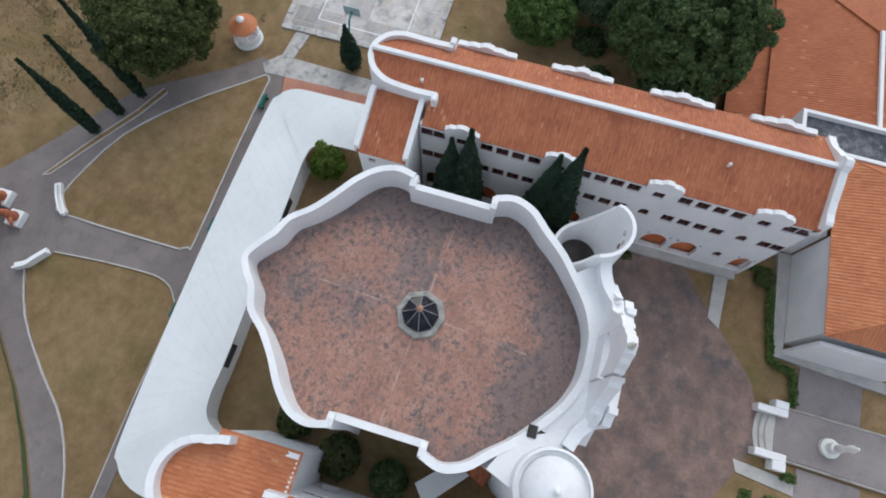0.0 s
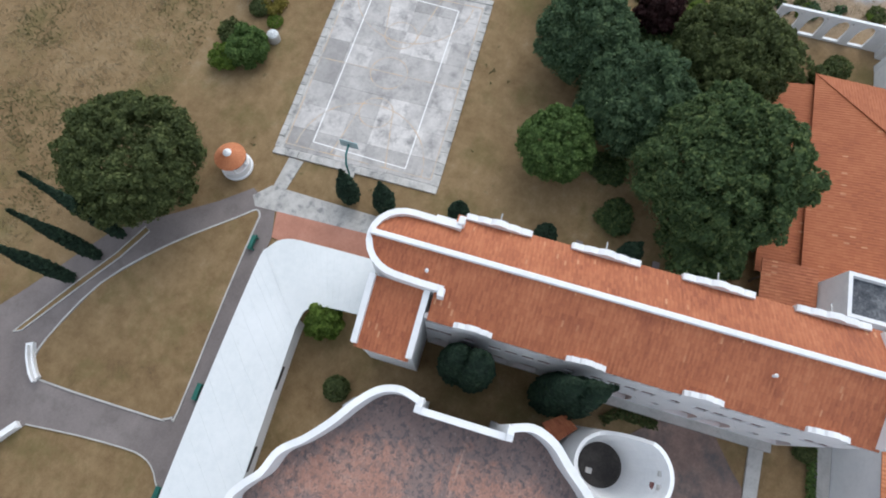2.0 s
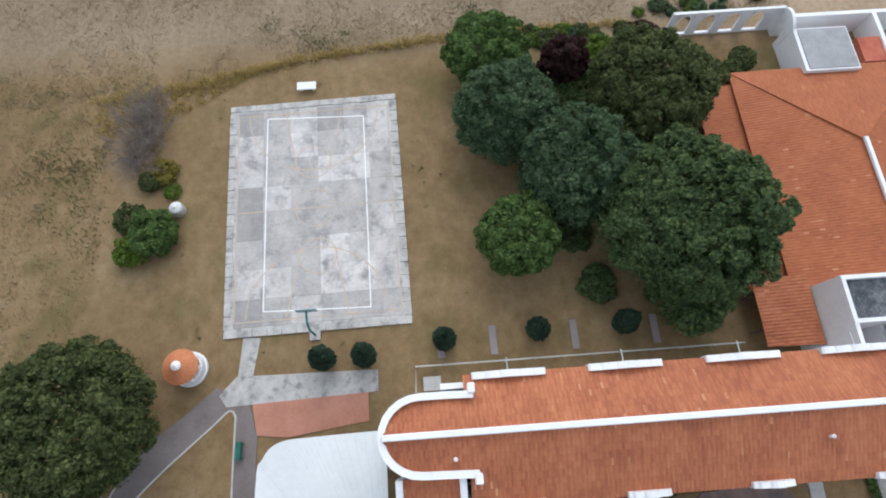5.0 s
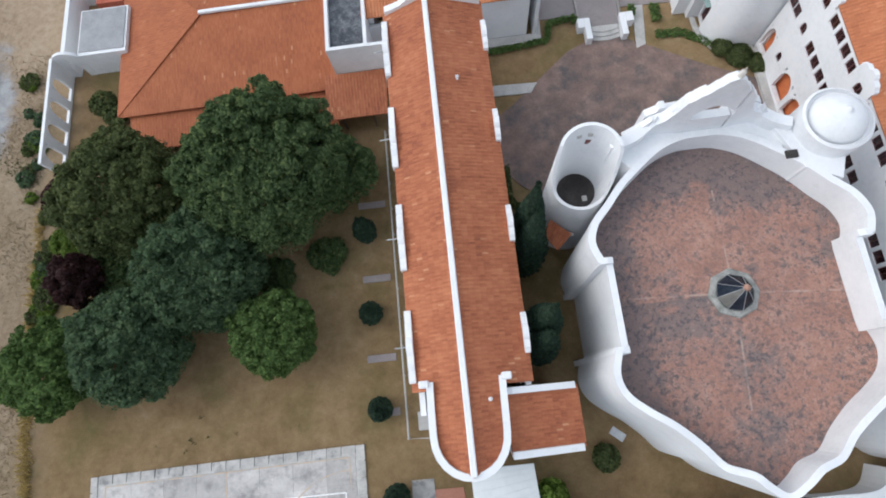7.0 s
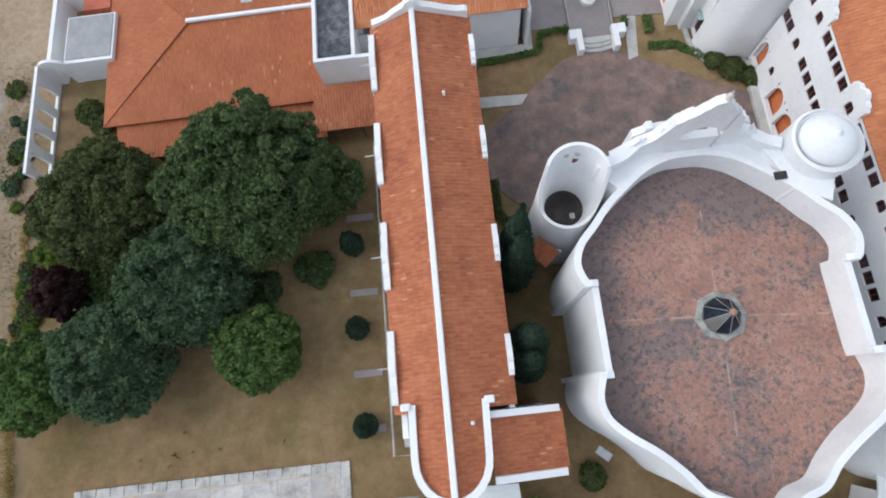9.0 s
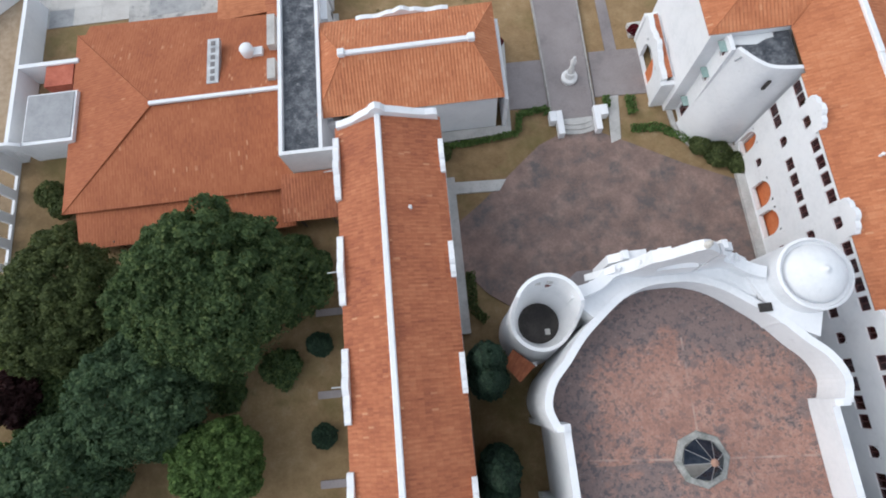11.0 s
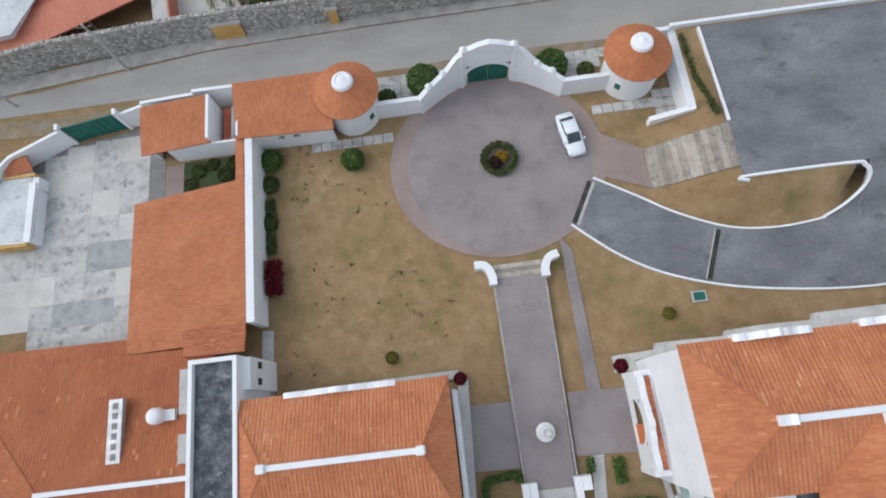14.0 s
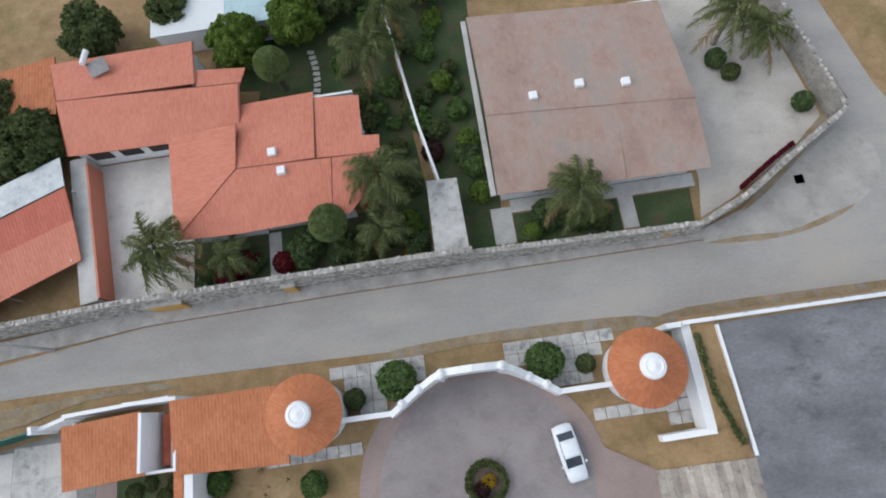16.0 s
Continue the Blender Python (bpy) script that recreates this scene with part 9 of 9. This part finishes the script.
sal = slope_house("salmon_house", "rambling house under salmon-painted tile roofs", [
    ([(-40.5, 92.8, 3.4), (-27.1, 93.0, 3.4), (-26.4, 87.75, 4.3), (-39.0, 88.1, 4.3)], (0, 1, -0.2)),
    ([(-26.6, 89.5, 3.75), (-22.1, 89.0, 3.75), (-22.5, 87.0, 4.22), (-26.4, 87.4, 4.22)], (0, 1, -0.2)),
    ([(-39.0, 88.1, 4.3), (-22.5, 87.1, 4.3), (-22.9, 82.6, 3.4), (-38.3, 83.0, 3.4)], (0, -1, -0.2)),
    ([(-29.3, 83.3, 3.38), (-22.9, 83.1, 4.34), (-23.0, 78.9, 4.34), (-28.6, 73.7, 3.5)], (-1, 0, -0.2)),
    ([(-28.6, 73.7, 3.36), (-23.0, 78.9, 4.32), (-10.9, 78.5, 4.26), (-11.0, 76.9, 3.98), (-14.0, 73.8, 3.42), (-23.1, 73.5, 3.36)], (0, -1, -0.2)),
    ([(-22.9, 85.5, 3.4), (-16.3, 85.7, 3.4), (-16.3, 78.8, 4.34), (-23.0, 78.9, 4.34)], (0, 1, -0.2)),
    ([(-16.28, 85.1, 3.4), (-12.3, 84.7, 3.4), (-12.4, 80.4, 3.98), (-10.85, 80.25, 4.0), (-10.9, 78.5, 4.28), (-16.28, 78.8, 4.28)], (0, 1, -0.2)),
], [(-38.4, 83.8, 0, -38.1, 92, 3.3), (-38.1, 91.8, 0, -27.5, 92.1, 3.3), (-38.1, 83.6, 0, -29.2, 83.9, 3.35), (-28.2, 74.4, 0, -22, 74.7, 3.3), (-21.9, 74.7, 0, -14.0, 75.0, 3.3), (-12.9, 78.0, 0, -12.6, 84.4, 3.3), (-28.2, 74.8, 0, -27.9, 83.5, 3.3), (-27.3, 88.5, 0, -27.0, 91.7, 3.3), (-22.6, 85.2, 0, -12.9, 85.4, 3.2)], CLAY_PINK, (-25, 82, 0))
for x, y in ((-19.9, 79.9), (-19.2, 78.1)):
    part("skylight", box(x - 0.35, y - 0.35, 3.9, x + 0.35, y + 0.35, 4.55, bevel=0.05), PLASTER, sal, "white roof skylight")
for x in (-36.3, -33.6, -31.0):
    part("window", box(x - 0.9, 83.5, 1.2, x + 0.9, 83.62, 2.6), DARK, sal, "dark terrace window")
part("solar_panel", box(-0.9, -0.7, 0, 0.9, 0.7, 0.06, m=Matrix.Translation((-35.3, 91.0, 4.3)) @ Matrix.Rotation(0.3, 4, "X") @ Matrix.Rotation(0.3, 4, "Z")), DARKSTEEL, sal, "grey solar water heater panel")
part("solar_tank", tube([(-36.5, 91.2, 4.7), (-36.2, 92.6, 4.7)], 0.25, 14), PLASTER, sal, "white heater tank")
part("terrace", box(-37.5, 70.2, 0, -28.7, 83.4, 0.14), SLAB_PALE, sal, "pale concrete terrace")
part("terrace_wall", ribbon([(-38.3, 83.4), (-36.6, 69.9)], 1.5, 0, 2.1), CURB, sal, "pale terrace side wall")
part("terrace_edge", ribbon([(-37.45, 82.8), (-35.75, 70.2)], 0.2, 0, 2.16), CLAY_PINK, sal, "orange coping")

CLAY_RED = clay("red_painted_tile", (0.36, 0.095, 0.06), (0.43, 0.118, 0.075), (0.49, 0.15, 0.1), (0.38, 0.13, 0.09), 0.64, 0.05, 0.06, 0.04)
SEAM = surface("dark_roof_joint", (0.12, 0.05, 0.035), (0.2, 0.08, 0.06), (0.28, 0.11, 0.085), 1.5, 6.0, 0.9, 0.2)
for a, b in (((-39.0, 88.1, 4.32), (-22.5, 87.1, 4.32)), ((-23.0, 78.9, 4.35), (-10.9, 78.5, 4.3)), ((-16.3, 78.9, 4.35), (-16.3, 85.4, 3.44)), ((-22.9, 83.1, 4.36), (-23.0, 78.9, 4.36)), ((-22.6, 87.0, 4.3), (-22.9, 82.7, 3.5)), ((-28.4, 74.0, 3.46), (-23.0, 78.9, 4.36)), ((-26.5, 87.8, 4.3), (-27.1, 92.8, 3.45)), ((-15.0, 78.6, 4.3), (-15.4, 74.4, 3.5))):
    part("roof_joint", tube([a, b], 0.032, 6), SEAM, sal, "dark mortared roof joint")
ts = thing("tile_shed", "open shed under an orange tile roof behind the olive trees", "shed", (-45, 94, 0))
part("roof", tiled([(-52, 92.0, 3.3), (-40.2, 93.7, 3.3), (-40.0, 87.8, 2.9), (-52, 89.6, 2.9)], (0, -1, -0.2), 0.3, 0.45, 0.02), CLAY_SMOOTH, ts, "orange tile roof")
for x, y, z in ((-40.7, 93.2, 3.1), (-40.6, 88.4, 2.8), (-51.5, 90.0, 2.8), (-51.5, 91.7, 3.1)):
    part("post", tube([(x, y, 0), (x, y, z)], 0.09), STEEL, ts)

old = slope_house("faded_house", "broad house under faded pink-grey tile roof", [
    ([(-1.85, 91.0, 3.3), (15.3, 89.7, 3.3), (15.35, 79.0, 4.4), (-1.85, 80.3, 4.4)], (0, 1, -0.2)),
    ([(-1.85, 80.3, 4.4), (8.9, 79.5, 4.4), (8.7, 73.2, 3.3), (-1.9, 73.5, 3.3)], (0, -1, -0.2)),
    ([(8.9, 79.5, 4.44), (15.35, 79.0, 4.44), (15.5, 73.1, 3.36), (8.7, 73.2, 3.36)], (0, -1, -0.2)),
], [(-1.3, 74.2, 0, 15.0, 74.5, 3.25), (-1.3, 74.5, 0, -1.0, 90, 3.2), (14.8, 74.5, 0, 15.1, 89, 3.2), (-1.0, 89.7, 0, 14.8, 90, 3.2)], CLAY_OLD, (7, 82, 0))
for x, y in ((2.4, 81.4), (6.4, 81.9), (10.2, 81.4)):
    part("skylight", box(x - 0.35, y - 0.35, 4.0, x + 0.35, y + 0.35, 4.6, bevel=0.05), PLASTER, old, "white roof skylight")
part("ridge_cap", tube([(-1.85, 80.3, 4.4), (8.9, 79.5, 4.42), (15.35, 79.0, 4.44)], 0.09, 8), CLAY_OLD, old)
for x in (2.0, 6.0, 11.5):
    part("window", box(x - 0.6, 74.1, 1.2, x + 0.6, 74.22, 2.4), DARK, old, "dark veranda window")
part("gutter_edge", box(-2.4, 73.6, 2.9, -1.95, 90.8, 3.1), CURB, old, "pale roof edge slab")
part("walk", box(-2.4, 70.2, 0, -0.6, 73.5, 0.12), CURB, old, "pale entrance path")
part("walk", box(8.6, 70, 0, 9.9, 74, 0.12), CURB, old, "pale entrance path")
part("veranda", box(-0.6, 72.9, 0, 15.4, 74.1, 0.16), CURB, old, "pale veranda floor")

por = thing("carport_roof", "flat grey concrete porch roof over the entrance", "porch", (-6.2, 72.5, 0))
part("slab", prism([(-7.6, 69.6), (-4.8, 69.5), (-4.95, 75.8), (-7.5, 75.9)], 2.6, 2.8), CONCRETE, por)
for x, y in ((-7.3, 70.3), (-5.1, 70.3), (-7.2, 75.5), (-5.2, 75.5)):
    part("post", box(x - 0.12, y - 0.12, 0, x + 0.12, y + 0.12, 2.6), CURB, por)
gw = thing("garden_wall", "narrow pale dividing wall between the gardens", "wall", (-7, 83, 0))
part("wall", ribbon([(-6.4, 75.9), (-7.6, 82), (-9.0, 92), (-10, 100)], 0.22, 0, 1.9), PLASTER, gw)
sh = thing("lean_shed", "open shed with red tile and white sheet roofs", "shed", (-41, 76, 0))
part("roof", tiled([(-60, 72.0, 3.0), (-38.5, 80.2, 3.2), (-37.8, 77.2, 2.9), (-60, 69.4, 2.7)], (0.3, -1, -0.2), 0.3, 0.45, 0.015), CLAY_RED, sh, "red tile strip")
part("roof", tiled([(-60, 69.4, 2.7), (-37.8, 77.2, 2.9), (-37.2, 73.6, 2.5), (-52, 68.0, 2.3)], (0.3, -1, -0.2), 0.3, 0.45, 0.015), CLAY_PINK, sh, "orange tile strip")
part("roof", prism([(-60, 75.2), (-39.2, 83.2), (-38.6, 80.4), (-60, 72.2)], 3.05, 3.15), SHEET_OLD, sh, "pale sheet roof")
part("wall", box(-62, 84, 0, -61.7, 70, 2.5), PLASTER, sh)
for x, y in ((-38.0, 73.7), (-44, 71.5), (-38.3, 80.0)):
    part("post", tube([(x, y, 0), (x, y, 2.6)], 0.08), STEEL, sh)
ws = thing("white_shed", "white flat-roofed shed beyond the road", "shed", (-52, 74, 0))
part("roof", prism([(-66, 67.8), (-50.5, 69.9), (-46.6, 77.5), (-48, 84), (-66, 80)], 3.25, 3.4), SHEET_OLD, ws, "white sheet roof")
part("wall", prism([(-65, 68.2), (-50.9, 70.2), (-47.2, 77.4), (-48.4, 83.4), (-65, 79.4)], 0, 3.25), PLASTER, ws)
bk = thing("white_shed", "white flat-roofed building behind the salmon house", "shed", (-26, 101, 0))
part("wall", box(-31, 94.6, 0, -18, 104, 2.9), PLASTER, bk)
part("roof", box(-31.3, 94.4, 2.9, -24.2, 104.3, 3.05), METAL_WHITE, bk, "white sheet roof")
part("roof", box(-24.19, 94.4, 2.9, -17.8, 104.3, 3.03), TEALPALE, bk, "pale blue sheet roof")
flat("side_yard", [(15.9, 73.4), (15.2, 70.0), (18.0, 71.2), (23.4, 74.2), (27.6, 77.0), (27.9, 78.0), (26.0, 90), (22, 103), (16.0, 103), (16.2, 88)], SANDY, "pale sandy side yard", "yard", 0.03)
flat("garden_bed_1", [(-35.0, 70.1), (-8.0, 70.1), (-7.6, 75.9), (-8.4, 84), (-10, 100), (-24, 100), (-26.5, 93.1), (-26.4, 89.6), (-22.2, 89.0), (-22.8, 85.4), (-12.5, 85.4), (-12, 75.1), (-28, 74.3), (-28.2, 73.0), (-34, 73)], GARDEN, "dark green garden around the salmon house", "lawn", 0.03)
flat("garden_bed_2", [(-4.7, 70.0), (-2.45, 70.1), (-1.4, 73.6), (-1.4, 91), (-1, 100), (-9.6, 100), (-8.7, 92), (-7.3, 82), (-6.2, 76.1), (-4.8, 76.0)], GARDEN, "dark green garden between the houses", "lawn", 0.03)
flat("garden_bed_3", [(-0.5, 70.0), (8.5, 69.9), (8.5, 72.8), (-0.5, 72.8)], GARDEN, "planted bed behind the stone wall", "lawn", 0.03)
flat("garden_bed_4", [(10.0, 69.9), (14.6, 69.8), (14.9, 72.8), (10.0, 72.8)], GARDEN, "planted bed behind the stone wall", "lawn", 0.03)
hedge([(19.0, 72.0), (22.3, 74.1), (24.6, 75.4)], 0.35, 0.5, "low dark red hedge behind the stone wall", LEAF_RED)
flat("lane_apron", [(14.8, 68.2), (19.4, 70.3), (24.0, 73.2), (28.6, 76.2), (30.4, 75.6), (31.4, 73.2), (30.2, 70.6), (26.4, 68.4), (21.0, 67.3), (16.8, 67.3)], CONCRETE_OLD, "worn pale concrete apron at the lane corner", "pavement", 0.05, 3)
flat("lane_apron_edge", [(15.0, 67.75), (18.0, 67.35), (22.0, 67.4), (25.6, 68.1), (28.0, 69.2), (25.4, 68.6), (22.0, 67.75), (18.4, 67.9)], VERGE, "dry ochre earth round the lane apron", "ground", 0.055, 3)
flat("garden_path_1", [(-22.0, 70.2), (-20.9, 70.2), (-20.9, 74.4), (-22.0, 74.4)], CURB, "pale garden path", "pavement", 0.06)


step_path = thing("stepping_path", "curved path of pale stepping stones in the garden", "path", (-16.8, 89, 0))
for k in range(11):
    part("stone", box(-0.33, -0.2, 0, 0.33, 0.2, 0.07, m=Matrix.Translation((-17.1 + 0.5 * math.sin(k * 0.3), 86.2 + k * 0.62, 0.02)) @ Matrix.Rotation(0.25 * math.sin(k * 1.7), 4, "Z"), bevel=0.02), CURB, step_path)


def sedan(x, y, a):
    c = thing("car", "small white saloon car parked on the gate circle", "car", (x, y, 0))
    m = Matrix.Translation((x, y, 0)) @ Matrix.Rotation(a, 4, "Z")
    # rounded body: cross sections along the length
    secs = [(-2.1, 0.66, 0.45, 0.72), (-2.05, 0.74, 0.3, 0.84), (-1.6, 0.8, 0.22, 0.95), (-0.9, 0.83, 0.2, 0.97), (0.3, 0.83, 0.2, 0.95), (1.0, 0.82, 0.2, 0.92), (1.7, 0.78, 0.22, 0.84), (2.02, 0.7, 0.3, 0.72), (2.1, 0.6, 0.42, 0.62)]
    def loft(secs, rnd):
        bm = bmesh.new()
        rows = []
        for u, w, z0, z1 in secs:
            ring = [(-w, z0 + 0.1), (-w * 1.02, (z0 + z1) / 2), (-w * 0.97, z1 - rnd), (-w * 0.88, z1 - rnd * 0.2), (0, z1), (w * 0.88, z1 - rnd * 0.2), (w * 0.97, z1 - rnd), (w * 1.02, (z0 + z1) / 2), (w, z0 + 0.1), (w * 0.9, z0), (-w * 0.9, z0)]
            rows.append([bm.verts.new(m @ Vector((u, v, z))) for v, z in ring])
        for p, q in zip(rows, rows[1:]):
            for k in range(len(p)):
                bm.faces.new((p[k], p[(k + 1) % len(p)], q[(k + 1) % len(p)], q[k]))
        bm.faces.new(rows[0])
        bm.faces.new(rows[-1][::-1])
        return bm
    part("body", loft(secs, 0.12), CARPAINT, c, "white painted body", smooth=True)
    part("cabin_glass", loft([(-1.5, 0.64, 0.88, 0.99), (-0.95, 0.61, 0.9, 1.36), (0.3, 0.61, 0.9, 1.36), (1.0, 0.64, 0.86, 0.96)], 0.05), CARGLASS, c, "dark tinted windows", smooth=False)
    part("roof", loft([(-1.0, 0.57, 1.3, 1.385), (-0.6, 0.59, 1.3, 1.42), (0.05, 0.58, 1.3, 1.42), (0.28, 0.56, 1.3, 1.385)], 0.05), CARPAINT, c, "white painted roof", smooth=True)
    for s in (-1, 1):
        for u0, u1 in ((-1.6, -0.85), (0.3, 1.1), (-0.2, -0.12)):
            za, zb = (0.95, 1.36) if u0 < -0.5 else ((1.36, 0.95) if u0 > 0.2 else (0.95, 1.37))
            part("pillar", tube([m @ Vector((u0, s * 0.66, za)), m @ Vector((u1, s * 0.62, zb))], 0.04, 6), CARPAINT, c)
        part("mirror", box(0.72, s * 0.84, 0.92, 0.9, s * 1.0, 1.05, m=m, bevel=0.02), CARPAINT, c)
        part("headlight", box(1.9, s * 0.62 - 0.14, 0.55, 2.06, s * 0.62 + 0.14, 0.7, m=m, bevel=0.03), STEEL, c)
        part("tail_light", box(-2.1, s * 0.6 - 0.12, 0.62, -1.98, s * 0.6 + 0.12, 0.8, m=m, bevel=0.02), TAILRED, c)
        for u in (-1.3, 1.3):
            wm = m @ Matrix.Translation((u, s * 0.74, 0.3)) @ Matrix.Rotation(math.pi / 2, 4, "X")
            bm = bmesh.new()
            bmesh.ops.create_cone(bm, cap_ends=True, segments=20, radius1=0.3, radius2=0.3, depth=0.2, matrix=wm)
            wheel = part("wheel", bm, RUBBER, c)
            bm = bmesh.new()
            bmesh.ops.create_cone(bm, cap_ends=True, segments=14, radius1=0.18, radius2=0.18, depth=0.215, matrix=wm)
            part("rim", bm, STEEL, wheel)
    part("number_plate", box(-2.14, -0.25, 0.5, -2.1, 0.25, 0.62, m=m), STEEL, c)


sedan(0.35, 53.1, math.radians(-81))

# telegraph poles and wires by the road
for x, y in ((-41.0, 66.8), (-52.2, 64.4)):
    p = thing("utility_pole", "concrete utility pole with a crossarm", "utility pole", (x, y, 0), "utility poles")
    part("pole", tube([(x, y, -0.2), (x, y, 6.6)], [0.15, 0.1], 10), CURB, p)
    part("crossarm", box(x - 0.7, y - 0.05, 6.2, x + 0.7, y + 0.05, 6.32), BARK, p)
    for dx in (-0.6, 0.0, 0.6):
        part("insulator", lathe([(0.05, 0), (0.06, 0.08), (0.02, 0.15)], (x + dx, y, 6.32), 8), STEEL, p)
# manhole in the lane
mh = thing("manhole", "dark square manhole cover in the lane", "manhole", (24.2, 72.1, 0))
part("cover", box(23.8, 71.7, 0, 24.6, 72.5, 0.05), DARK, mh)
